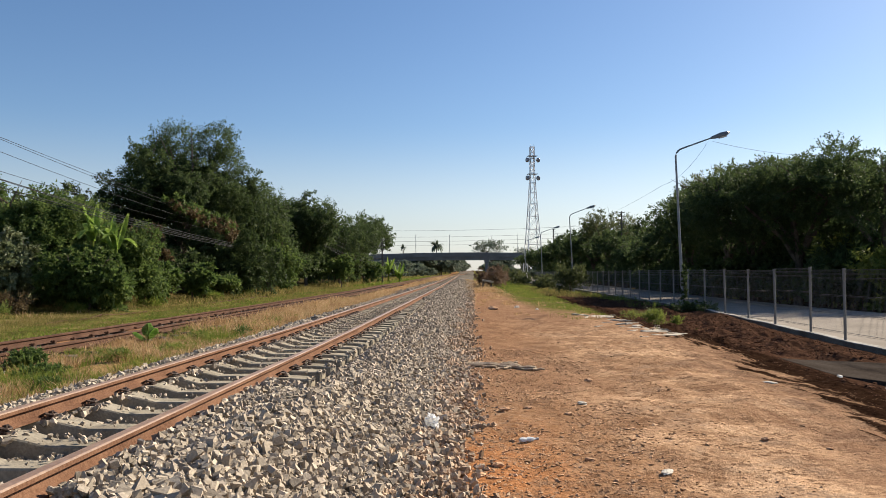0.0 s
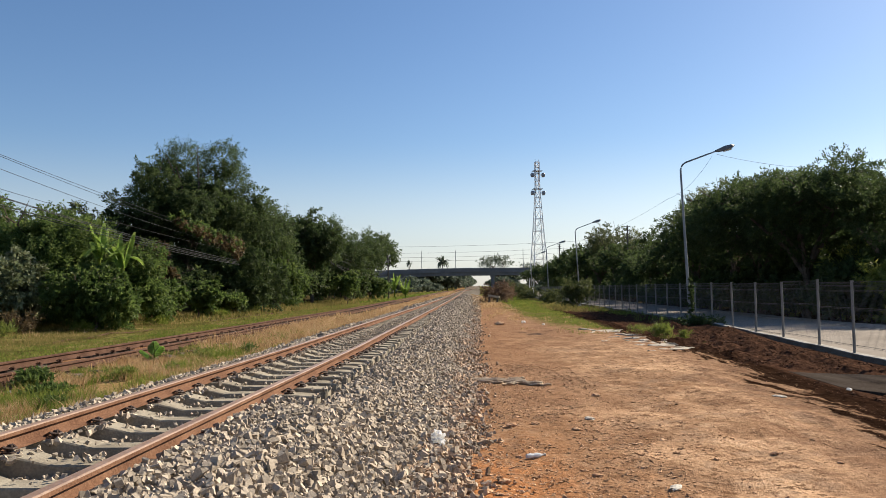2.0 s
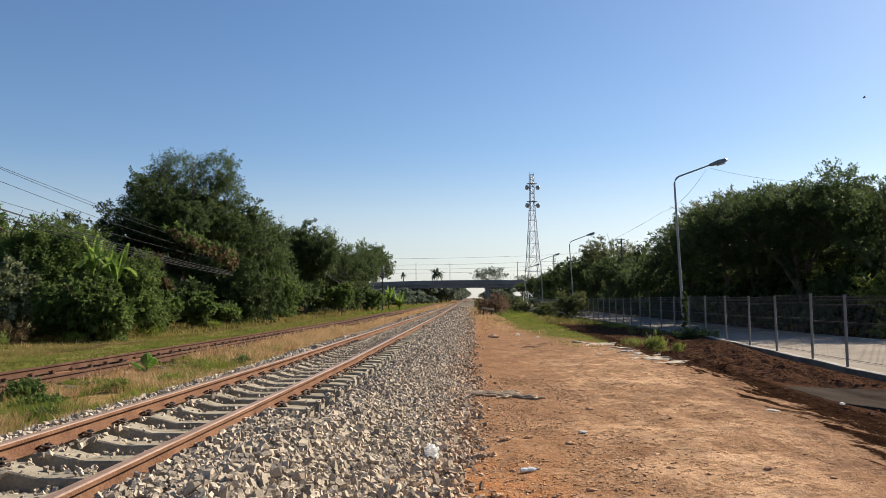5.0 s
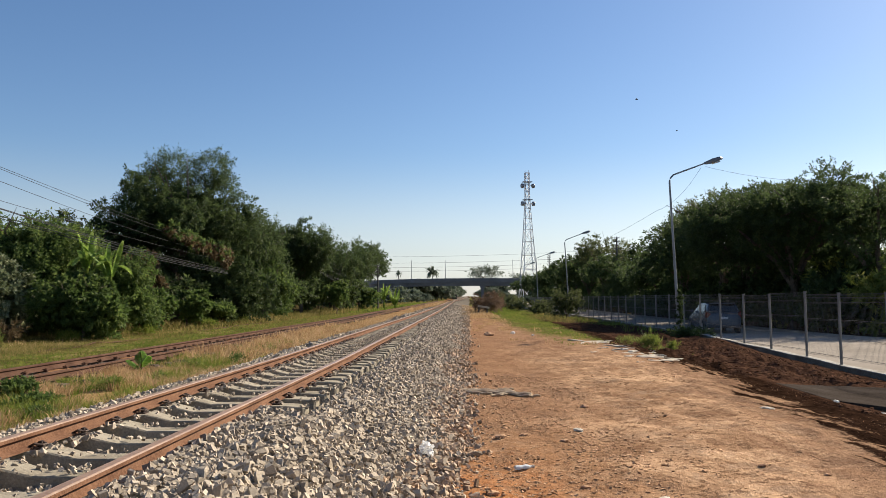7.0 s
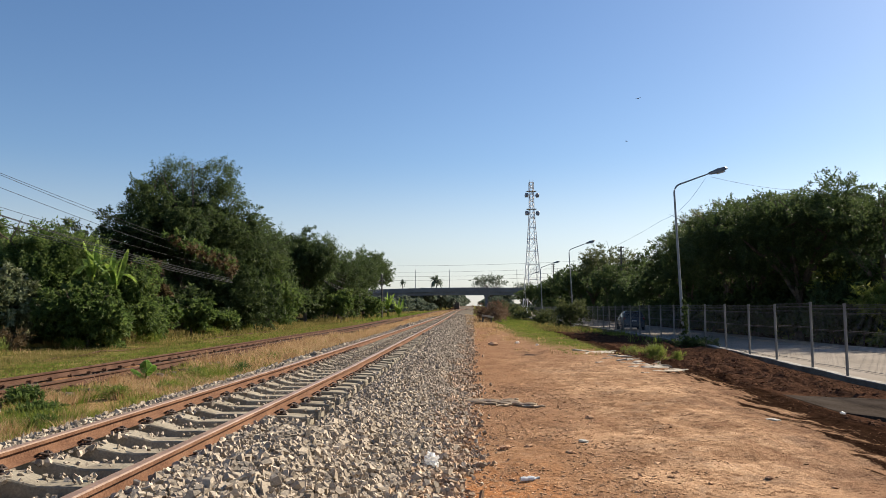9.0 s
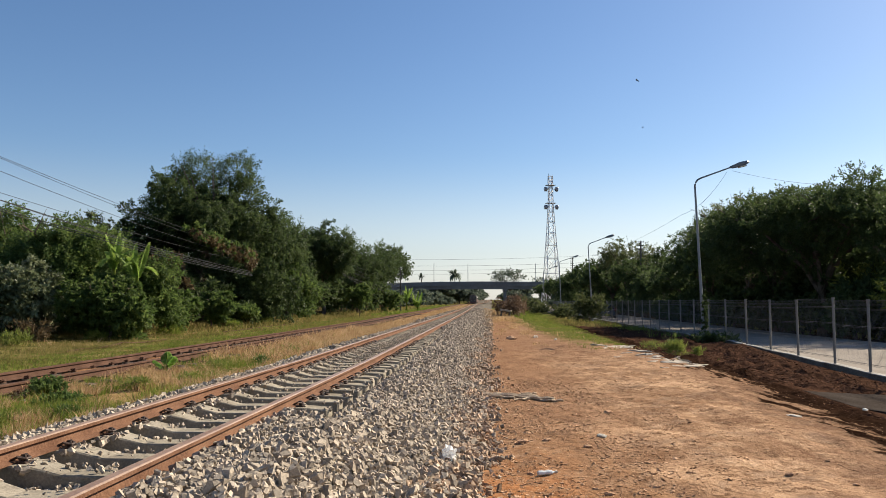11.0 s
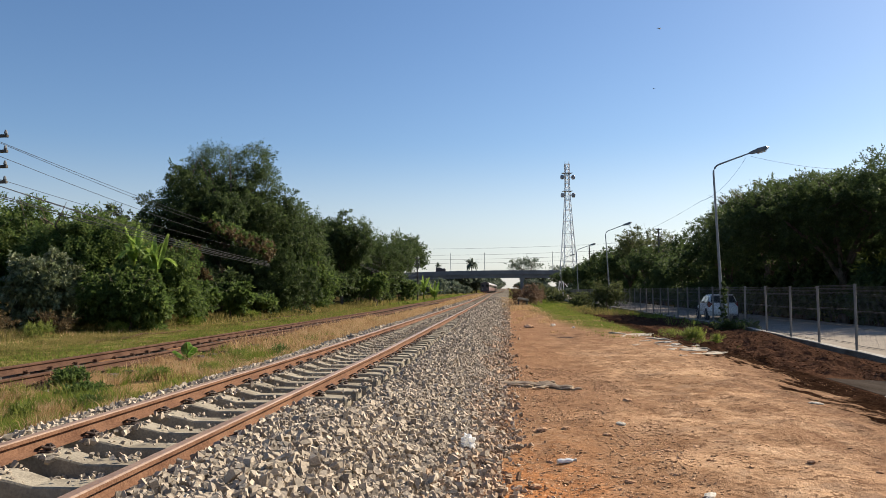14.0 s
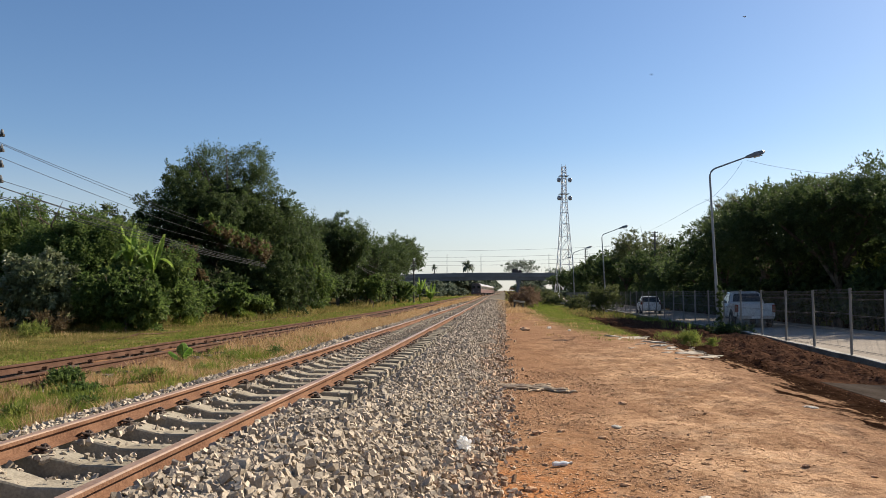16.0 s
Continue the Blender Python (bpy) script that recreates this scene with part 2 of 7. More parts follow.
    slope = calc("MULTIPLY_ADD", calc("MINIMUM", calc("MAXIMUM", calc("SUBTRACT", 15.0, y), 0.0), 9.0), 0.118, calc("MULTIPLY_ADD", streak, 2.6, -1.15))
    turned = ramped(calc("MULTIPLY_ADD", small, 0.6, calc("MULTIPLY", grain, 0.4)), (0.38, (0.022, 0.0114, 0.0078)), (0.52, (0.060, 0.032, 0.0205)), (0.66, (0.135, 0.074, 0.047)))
    # the side of the band towards the dirt is darker
    darker_soil = ramped(calc("MULTIPLY_ADD", small, 0.6, calc("MULTIPLY", grain, 0.4)), (0.38, (0.008, 0.0044, 0.003)), (0.66, (0.040, 0.021, 0.0130)))
    turned = blend(soft(calc("ADD", ragged, calc("MULTIPLY", slope, 0.5)), 6.0, 5.4), turned, darker_soil)
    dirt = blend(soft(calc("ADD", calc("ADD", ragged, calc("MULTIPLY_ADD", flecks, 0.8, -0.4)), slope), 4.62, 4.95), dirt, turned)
    # grassed earth of the right side farther on
    verge = ramped(calc("MULTIPLY_ADD", small, 0.5, calc("MULTIPLY", mid, 0.5)), (0.36, (0.040, 0.049, 0.011)), (0.5, (0.097, 0.097, 0.029)), (0.66, (0.207, 0.150, 0.064)))
    far_right = calc("MULTIPLY", soft(calc("MULTIPLY_ADD", mid, 12.0, y), 31.0, 42.0), soft(calc("MULTIPLY_ADD", y, 0.03, ragged), 3.4, 4.4))
    far_right = calc("MULTIPLY", far_right, calc("MAXIMUM", soft(y, 50.0, 60.0), soft(ragged, 5.3, 4.7)))
    trodden = ramped(calc("MULTIPLY_ADD", flecks, 0.3, calc("MULTIPLY", small, 0.7)), (0.38, (0.130, 0.070, 0.042)), (0.62, (0.270, 0.158, 0.098)))
    worn = calc("MULTIPLY", soft(calc("MULTIPLY_ADD", mid, 10.0, y), 17.0, 32.0), 0.7)
    worn = calc("MAXIMUM", worn, calc("MULTIPLY", calc("MULTIPLY", soft(calc("MULTIPLY_ADD", small, 1.2, xs), 3.4, 1.4), soft(y, 7.0, 11.0)), 0.5))
    worn = calc("MAXIMUM", worn, calc("MULTIPLY", soft(calc("ADD", ragged, slope), 3.2, 4.6), 0.75))
    dirt = blend(calc("MULTIPLY", worn, soft(calc("ADD", ragged, slope), 5.0, 4.6)), dirt, trodden)
    dirt = blend(far_right, dirt, verge)
    dirt = blend(soft(calc("MULTIPLY_ADD", mid, 20.0, y), 70.0, 90.0), dirt, verge)
    bed = ramped(calc("MULTIPLY_ADD", grain, 0.5, calc("MULTIPLY", small, 0.5)), (0.36, (0.055, 0.045, 0.035)), (0.5, (0.130, 0.112, 0.090)), (0.64, (0.230, 0.212, 0.190)))
    straw = ramped(calc("MULTIPLY_ADD", grain, 0.45, calc("MULTIPLY", mid, 0.55)), (0.36, (0.065, 0.048, 0.018)), (0.48, (0.185, 0.120, 0.052)), (0.62, (0.330, 0.225, 0.105)))
    green = ramped(calc("MULTIPLY_ADD", grain, 0.35, calc("MULTIPLY", mid, 0.65)), (0.38, (0.042, 0.048, 0.012)), (0.5, (0.125, 0.118, 0.034)), (0.62, (0.240, 0.180, 0.080)))
    # tree shade painted into the soil colour below both belts of trees
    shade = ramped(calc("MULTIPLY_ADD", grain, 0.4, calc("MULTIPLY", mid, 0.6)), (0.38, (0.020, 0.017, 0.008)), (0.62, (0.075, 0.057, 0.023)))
    ragged_x = calc("SUBTRACT", ragged, calc("MULTIPLY", bend, 0.85))
    colour = blend(soft(ragged_x, -0.35, -0.05), bed, dirt)
    colour = blend(soft(ragged, -3.75, -4.05), colour, straw)
    colour = blend(soft(ragged, -5.6, -6.0), colour, edge)
    colour = blend(soft(ragged, -7.7, -8.3), colour, green)
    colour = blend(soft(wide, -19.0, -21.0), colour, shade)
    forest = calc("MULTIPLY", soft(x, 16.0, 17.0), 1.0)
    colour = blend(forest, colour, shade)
    l.new(colour, b.inputs["Base Color"])
    bp = n.new("ShaderNodeBump")
    bp.inputs["Strength"].default_value, bp.inputs["Distance"].default_value = 0.6, 0.06
    l.new(calc("MULTIPLY_ADD", grain, 0.16, calc("MULTIPLY_ADD", flecks, 0.42, small)), bp.inputs["Height"])
    l.new(bp.outputs[0], b.inputs["Normal"])
    return m


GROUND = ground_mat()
STONE = mat("ballast_stone", (0.276, 0.232, 0.181), (0.418, 0.354, 0.278), 0.9, 6, 70, 0.25, island=0.34, world_space=True)
DUSTY = mat("dusty_ballast_stone", (0.255, 0.178, 0.120), (0.470, 0.352, 0.250), 0.9, 6, 70, 0.3, island=0.42, world_space=True)
STONE_ONE = mat("ballast_stone_single", (0.276, 0.232, 0.181), (0.418, 0.354, 0.278), 0.9, 6, 70, 0.25, objects=0.24, world_space=True)
SOIL_CLOD = mat("dark_soil_clod", (0.046, 0.0236, 0.0152), (0.160, 0.088, 0.0570), 0.95, 8, 60, 0.4, island=0.3, world_space=True)
CLOD = mat("earth_clod", (0.320, 0.185, 0.108), (0.520, 0.340, 0.210), 0.95, 8, 60, 0.4, island=0.35, world_space=True)
RAIL = mat("rusted_rail", (0.092, 0.044, 0.026), (0.200, 0.108, 0.065), 0.88, 3, 60, 0.35, world_space=True, spread=0.16)
RAIL_TOP = mat("rail_running_face", (0.170, 0.100, 0.060), (0.310, 0.200, 0.130), 0.42, 2.5, 40, 0.1, world_space=True, spread=0.16)
OLD_RAIL = mat("old_rusted_rail", (0.048, 0.024, 0.016), (0.120, 0.067, 0.045), 0.88, 3, 60, 0.25, world_space=True, spread=0.16)
CONCRETE = mat("sleeper_concrete", (0.195, 0.170, 0.132), (0.320, 0.283, 0.222), 0.9, 5, 60, 0.25, objects=0.12, world_space=True)
WOOD = mat("old_sleeper_wood", (0.058, 0.047, 0.038), (0.157, 0.128, 0.105), 0.9, 3, 50, 0.5, objects=0.25, world_space=True)
CLIP = mat("rail_clip_steel", (0.026, 0.017, 0.013), (0.073, 0.045, 0.033), 0.6, 9, 90, 0.2, metal=0.4)
ROAD = mat("road_concrete", (0.245, 0.214, 0.180), (0.330, 0.293, 0.252), 0.9, 0.7, 30, 0.1, world_space=True)
# footing in two tones: side darkened for shade, top paled for sun
KERB_SHADED = mat("footing_concrete_shaded", (0.110, 0.088, 0.068), (0.230, 0.195, 0.158), 0.9, 1.5, 30, 0.2, world_space=True)
FOOTING_TOP_LIT = mat("footing_top_lit", (0.220, 0.202, 0.176), (0.458, 0.440, 0.405), 0.9, 2.5, 30, 0.2, world_space=True)
POST = mat("galvanised_post", (0.145, 0.138, 0.126), (0.235, 0.225, 0.208), 0.55, 3, 40, 0.05, metal=0.3)
WIRE = mat("fence_wire", (0.075, 0.075, 0.078), (0.150, 0.150, 0.152), 0.5, 3, 40, 0.0, metal=0.4)
LAMP_STEEL = mat("lamp_pole_steel", (0.150, 0.162, 0.174), (0.262, 0.275, 0.288), 0.5, 2, 40, 0.05, metal=0.4)
LAMP_HEAD = mat("lamp_housing", (0.09, 0.10, 0.11), (0.18, 0.19, 0.20), 0.5, 4, 40, 0.0)
LENS = mat("lamp_lens", (0.5, 0.5, 0.48), (0.7, 0.7, 0.68), 0.25, 4, 40, 0.0)
TOWER = mat("tower_paint", (0.60, 0.60, 0.61), (0.72, 0.72, 0.73), 0.5, 1, 30, 0.0)
DRUM = mat("antenna_drum", (0.22, 0.22, 0.24), (0.36, 0.36, 0.38), 0.5, 1, 30, 0.0)
BRIDGE = mat("bridge_concrete", (0.15, 0.15, 0.155), (0.23, 0.23, 0.235), 0.9, 0.25, 8, 0.1, world_space=True)
CABLE = mat("black_cable", (0.025, 0.025, 0.028), (0.06, 0.06, 0.065), 0.86, 3, 40, 0.0)
POLE_WOOD = mat("pole_wood", (0.06, 0.055, 0.05), (0.13, 0.12, 0.11), 0.9, 2, 30, 0.2)
BARK = mat("bark", (0.055, 0.045, 0.035), (0.16, 0.13, 0.10), 0.95, 4, 40, 0.6)
LEAF_A = leaf_mat("leaves_deep", (0.038, 0.056, 0.020), (0.058, 0.087, 0.030), (0.098, 0.128, 0.046), 0.55)
LEAF_B = leaf_mat("leaves_bright", (0.052, 0.086, 0.023), (0.092, 0.140, 0.036), (0.165, 0.205, 0.060), 0.55)
LEAF_C = leaf_mat("leaves_olive", (0.048, 0.060, 0.022), (0.092, 0.110, 0.042), (0.168, 0.178, 0.074))
LEAF_D = leaf_mat("leaves_grey", (0.085, 0.108, 0.052), (0.165, 0.190, 0.098), (0.36, 0.37, 0.235), 0.25, 0.8, 0.36)
LEAF_Y = leaf_mat("leaves_yellow_green", (0.085, 0.115, 0.024), (0.165, 0.200, 0.042), (0.300, 0.310, 0.085), 0.5)
LEAF_R = leaf_mat("twigs_russet", (0.095, 0.060, 0.038), (0.190, 0.122, 0.080), (0.300, 0.205, 0.135), 0.3)
LEAF_DRY = leaf_mat("dried_creeper", (0.06, 0.042, 0.022), (0.115, 0.08, 0.04), (0.19, 0.14, 0.07), 0.35)
# distance haze is mixed into this paler leaf colour
LEAF_FAR_HAZED = leaf_mat("leaves_far_hazed", (0.07, 0.095, 0.07), (0.11, 0.135, 0.095), (0.16, 0.18, 0.125), 0.45, 0.2)
BANANA = leaf_mat("banana_leaf", (0.110, 0.180, 0.034), (0.215, 0.315, 0.060), (0.350, 0.430, 0.130), 0.45)
YOUNG = leaf_mat("young_leaf", (0.12, 0.24, 0.040), (0.20, 0.35, 0.060), (0.30, 0.45, 0.10), 0.6)
STRAW = leaf_mat("straw_blades", (0.215, 0.128, 0.060), (0.420, 0.280, 0.146), (0.600, 0.440, 0.265), 0.5, 2.2, 0.9)
DEAD = leaf_mat("dead_brown_stalks", (0.016, 0.008, 0.004), (0.042, 0.020, 0.010), (0.110, 0.056, 0.030), 0.15, 1.2, 0.9)
GRASS = leaf_mat("green_blades", (0.080, 0.122, 0.020), (0.162, 0.205, 0.036), (0.300, 0.275, 0.080), 0.45, 0.7, 0.85)
GRASS_MIX = leaf_mat("verge_blades", (0.088, 0.090, 0.022), (0.185, 0.160, 0.052), (0.330, 0.250, 0.110), 0.5, 0.5, 0.85)
RUBBLE = mat("broken_concrete", (0.330, 0.280, 0.220), (0.520, 0.465, 0.390), 0.9, 3, 40, 0.3, world_space=True)
PLASTIC = leaf_mat("white_plastic", (0.78, 0.78, 0.77), (0.86, 0.86, 0.85), (0.92, 0.92, 0.91), 0.5, 14.0, 0.4)
PAPER = mat("pale_litter", (0.320, 0.290, 0.245), (0.470, 0.435, 0.375), 0.8, 14, 60, 0.2)
STICK = mat("dry_branch", (0.29, 0.215, 0.145), (0.54, 0.435, 0.315), 0.9, 6, 60, 0.4)


# ---- the lie of the land ----
def bend(y):
    """How far the line swings to the left with distance, and back again far off."""
    y = np.asarray(y, float)
    return -0.0135 * np.clip(y - 12.0, 0, 210) + 0.0065 * np.clip(y - 260.0, 0, 440)


def rise(y):
    return 0.55 * step(40, 240, y) + 3.4 * step(250, 720, y)


def road_z(y):
    return -0.04 - 0.0205 * np.maximum(30.0 - np.maximum(np.asarray(y, float), 12.0), 0) + rise(y)


def road_top(y):
    """The surface of the road, which lies below the footing of the fence."""
    return road_z(y) - 0.05 - 0.17 * step(22, 36, np.asarray(y, float))


def second(y):
    """The middle of the loop track."""
    y = np.asarray(y, float)
    return -6.78 + bend(y) - 0.55 * step(40, 75, y) + 0.5 * step(240, 300, y)


MAIN = -2.47  # middle of the main track
FIRST, PITCH = 4.12, 0.53  # where a sleeper lies, and the way from one to the next


def land(x, y):
    """The height of the ground without its grain."""
    x, y = np.asarray(x, float), np.asarray(y, float)
    s = x - bend(y)
    z = 0.0 * s
    z = z + 0.40 * step(0.0, 1.0, (s - 0.85 * -bend(y) + 0.05) / (-1.40 - 0.85 * -bend(y))) * (s > -2.5) + 0.40 * (s <= -2.5)
    z = z - (0.045 + 0.045 * step(14, 8, y)) * step(0.95, 0.8, np.abs(s - MAIN))
    z = z + 0.085 * step(7.0, 5.8, y) * step(-1.93, -1.80, s) * step(-0.8, -1.4, s)
    z = z - 0.064 * step(6.2, 7.4, y) * step(40, 24, y) * step(-2.0, -1.93, s) * step(-1.42, -1.57, s)
    z = z - 0.20 * step(-3.7, -4.4, s) - 0.14 * step(-8.2, -13.0, s)
    z = z + 0.02 * step(-5.6, -6.0, s) + 0.045 * step(-5.7, -6.1, s) * step(-8.0, -7.6, s)
    z = z + 0.10 * step(-14, -18, s)
    low = np.minimum(road_z(y) - rise(y) - 0.06, 0.0)
    z = z + step(4.4, 7.6, s) * (low * (s < 8.9) + (low - 0.34) * (s >= 8.9))
    return z + rise(y)


def rough(x, y):
    """The grain: ruts, clods and turned soil."""
    x, y = np.asarray(x, float), np.asarray(y, float)
    s = x - bend(y)
    near = step(70, 20, y)
    dirt = step(-0.2, 0.4, s) * step(9.0, 8.0, s)
    d = 0.030 * bumps(x * 0.6, y * 0.45, 3) + 0.024 * bumps(x * 2.3, y * 1.6, 4) + 0.017 * bumps(x * 5, y * 4, 5) + 0.014 * bumps(x * 11, y * 9, 6) * (0.4 + 0.6 * step(-0.2, 0.4, bumps(x * 1.3, y * 1.1, 15)))
    ruts = 0.016 * np.sin((x + 0.22 * y) * 13 + 1.6 * bumps(x * 0.5, y * 0.3, 9)) * step(2.9, 3.7, x) * step(6.4, 5.4, x) * step(17, 12, y)
    soil = step(4.6, 5.6, s + 0.5 * bumps(x * 0.7, y * 0.5, 12)) * step(8.8, 7.9, s) * step(9, 13, y) * step(58, 42, y)
    pad = step(5.1, 5.4, x) * step(11.2, 11.7, y) * step(16.2, 15.7, y)
    mound = soil * (1 - pad) * (0.17 * np.maximum(bumps(x * 1.1, y * 0.8, 7), -0.3) + 0.08 * bumps(x * 2.6, y * 2.4, 8) + 0.05 * bumps(x * 6, y * 6, 10) + 0.030 * bumps(x * 12, y * 12, 11))
    mound = mound + 0.14 * step(8.0, 8.8, s) * step(9.0, 8.92, s) * step(22, 27, y) * step(80, 60, y) * (0.8 + 0.45 * bumps(x * 0.5, y * 0.8, 17) + 0.2 * bumps(x, y * 4, 18))
    grassed = step(-3.8, -4.3, s) * (0.05 * bumps(x * 0.8, y * 0.8, 13) + 0.025 * bumps(x * 3, y * 3, 14))
    return near * (dirt * (d + ruts) * (1 - pad) + mound + grassed)


def top(x, y):
    return land(x, y) + rough(x, y)


def zone_lines():
    xs = np.concatenate([-np.geomspace(3000, 26, 26), np.arange(-25, -13, 0.5), np.arange(-13, -3.8, 0.25), np.arange(-3.8, 0, 0.13),
                         np.arange(0, 9.1, 0.07), np.arange(9.2, 26, 0.6), np.geomspace(26, 3000, 26)])
    ys = np.concatenate([-np.geomspace(3000, 6, 24), np.arange(-5, 4, 0.5), np.arange(4, 24, 0.07), np.arange(24, 60, 0.3), np.geomspace(60, 4000, 110)])
    return xs, ys


_xs, _ys = zone_lines()
_gx, _gy = np.meshgrid(_xs, _ys)
_v = np.stack([_gx, _gy, top(_gx, _gy)], -1).reshape(-1, 3)
_i = np.arange(len(_xs) * len(_ys)).reshape(len(_ys), len(_xs))
_f = np.stack([_i[:-1, :-1], _i[:-1, 1:], _i[1:, 1:], _i[1:, :-1]], -1).reshape(-1, 4)
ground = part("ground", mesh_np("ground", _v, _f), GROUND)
tagged(ground, "red dirt and weedy grass beside a gravel railway bed", "ground", kind="structure")
ground.data.polygons.foreach_set("use_smooth", np.ones(len(_f), bool))

# ---- road behind the fence ----
_ry = np.concatenate([np.arange(-160, 10, 10), np.arange(10, 60, 2), np.arange(60, 330, 10)])
_prof = [(9.12, -0.3), (9.12, 0.0), (12.7, 0.045), (16.3, 0.0), (16.3, -0.3)]
_v = np.array([[x, y, z + float(road_top(y))] for y in _ry for x, z in _prof])
_i = np.arange(len(_v)).reshape(len(_ry), len(_prof))
_f = np.stack([_i[:-1, :-1], _i[:-1, 1:], _i[1:, 1:], _i[1:, :-1]], -1).reshape(-1, 4)
tagged(part("road", mesh_np("road", _v, _f), ROAD), "pale grey concrete road behind the fence", "road", kind="structure")


# ---- railway tracks ----
def rail_ring(x, y, z, h, w, foot):
    """The section of a rail whose running face is at height z."""
    half = [(foot / 2, -h), (foot / 2, -h + 0.012), (0.014, -h + 0.028), (0.008, -0.044), (w / 2, -0.030), (w / 2, -0.008), (w / 2 - 0.008, 0)]
    return [(x + a, y, z + b) for a, b in half] + [(x - a, y, z + b) for a, b in half[::-1]]


def rail_mesh(name, middle, top_z, y0, y1, h=0.112, w=0.068, foot=0.12):
    ys = np.concatenate([np.arange(y0, 40, 2.0), np.geomspace(40, y1, 40)])
    return from_bm(name, loft(bmesh.new(), [rail_ring(float(middle(y)), y, top_z + float(rise(y)), h, w, foot) for y in ys]))


def two_tone(ob, second_mat, head):
    """The worn running face shows a brighter metal than the web."""
    ob.data.materials.append(second_mat)
    for f in ob.data.polygons:
        if f.center.z > head - 0.012 + float(rise(f.center.y)):
            f.material_index = 1


def sleeper_mesh():
    """A prestressed concrete sleeper: deep rail seats, a waist in the middle, steep flanks."""
    bm, rings = bmesh.new(), []
    for x, w, hi in ((-0.92, 0.10, -0.004), (-0.90, 0.125, 0.008), (-0.74, 0.128, 0.020), (-0.36, 0.128, 0.028), (-0.26, 0.118, 0.006), (-0.14, 0.105, -0.026), (0.14, 0.105, -0.026),
                     (0.26, 0.118, 0.006), (0.36, 0.128, 0.028), (0.74, 0.128, 0.020), (0.90, 0.125, 0.008), (0.92, 0.10, -0.004)):
        rings.append([(x, -w, -0.18), (x, -w * 0.90, hi - 0.010), (x, -w * 0.82, hi), (x, w * 0.82, hi), (x, w * 0.90, hi - 0.010), (x, w, -0.18)])
    return from_bm("sleeper", loft(bm, rings))


def clip_mesh(side):
    """A bent spring clip over the foot of a rail, with its bolt seat."""
    bm = bmesh.new()
    box(bm, side * 0.05, side * 0.15, -0.045, 0.045, 0.0, 0.022, 0.004) if side > 0 else box(bm, -0.15, -0.05, -0.045, 0.045, 0.0, 0.022, 0.004)
    tube(bm, [(side * 0.035, -0.035, 0.03), (side * 0.09, -0.042, 0.062), (side * 0.135, -0.02, 0.045), (side * 0.135, 0.02, 0.045), (side * 0.09, 0.042, 0.062),
              (side * 0.035, 0.035, 0.03)], 0.011, 6)
    tube(bm, [(side * 0.105, 0, 0.0), (side * 0.105, 0, 0.075)], 0.016, 6)
    return from_bm("clip", bm)


def main_track():
    t = thing("railway_track", "brown rusted rails on concrete sleepers in pale gravel", "railway track")
    for side in (-0.533, 0.533):
        r = part("rail", rail_mesh("rail", lambda y: MAIN + side + bend(y), 0.60, -40, 620), RAIL, t, "rusted steel rail with a worn brighter top")
        two_tone(r, RAIL_TOP, 0.60)
    base, clips = sleeper_mesh(), {s: clip_mesh(s) for s in (-1, 1)}
    for k in range(-32, 128):
        y = FIRST + PITCH * k + 0.012 * math.sin(k * 2.3)
        s = part("sleeper", base, CONCRETE, t, at=pose(MAIN + float(bend(y)) + 0.01 * math.sin(k * 5.1), y, 0.460 + float(rise(y)), 0, 0.4 * math.sin(k * 1.7), 0.5 * math.sin(k * 3.1)))
        if -2 < k < 30:
            for seat in (-0.533, 0.533):
                for way in (-1, 1):
                    part("rail_clip", clips[way], CLIP, s, at=pose(seat, 0, 0.018) @ Matrix.Diagonal((0.92, 1.05, 0.8, 1)))
    return t


def loop_track():
    t = thing("siding_track", "dark rusted rails on old weathered sleepers among weeds", "railway track")
    for side in (-0.533, 0.533):
        r = part("rail", rail_mesh("rail", lambda y: float(second(y)) + side, 0.45, -40, 620, 0.125, 0.07, 0.12), OLD_RAIL, t)
        two_tone(r, OLD_RAIL, 0.45)
    bm = bmesh.new()
    box(bm, -0.95, 0.95, -0.11, 0.11, -0.12, 0.0, 0.012)
    base, clips = from_bm("sleeper", bm), {s: clip_mesh(s) for s in (-1, 1)}
    for k in range(110):
        y = 5.0 + 0.66 * k + 0.03 * math.sin(k * 2.9)
        s = part("sleeper", base, WOOD, t, at=pose(float(second(y)), y, 0.302 + float(rise(y)), 0, 0.8 * math.sin(k * 1.3), 1.2 * math.sin(k * 2.1)))
        if k < 40:
            for seat in (-0.533, 0.533):
                for way in (-1, 1):
                    part("rail_clip", clips[way], OLD_RAIL, s, at=pose(seat, 0, 0.01) @ Matrix.Diagonal((0.8, 0.8, 0.75, 1)))
    return t


def buried_track():
    t = thing("disused_track", "overgrown rusty rail half buried in grass", "railway track")
    for x, y0, y1 in ((-12.3, 21.5, 28.5), (-12.9, 36, 50)):
        ring = [rail_ring(x - 0.02 * (y - y0), y, float(top(x, y)) + 0.055, 0.14, 0.06, 0.12) for y in np.linspace(y0, y1, 9)]
        part("rail", loft(bmesh.new(), ring), OLD_RAIL, t)


main_track()
loop_track()
buried_track()


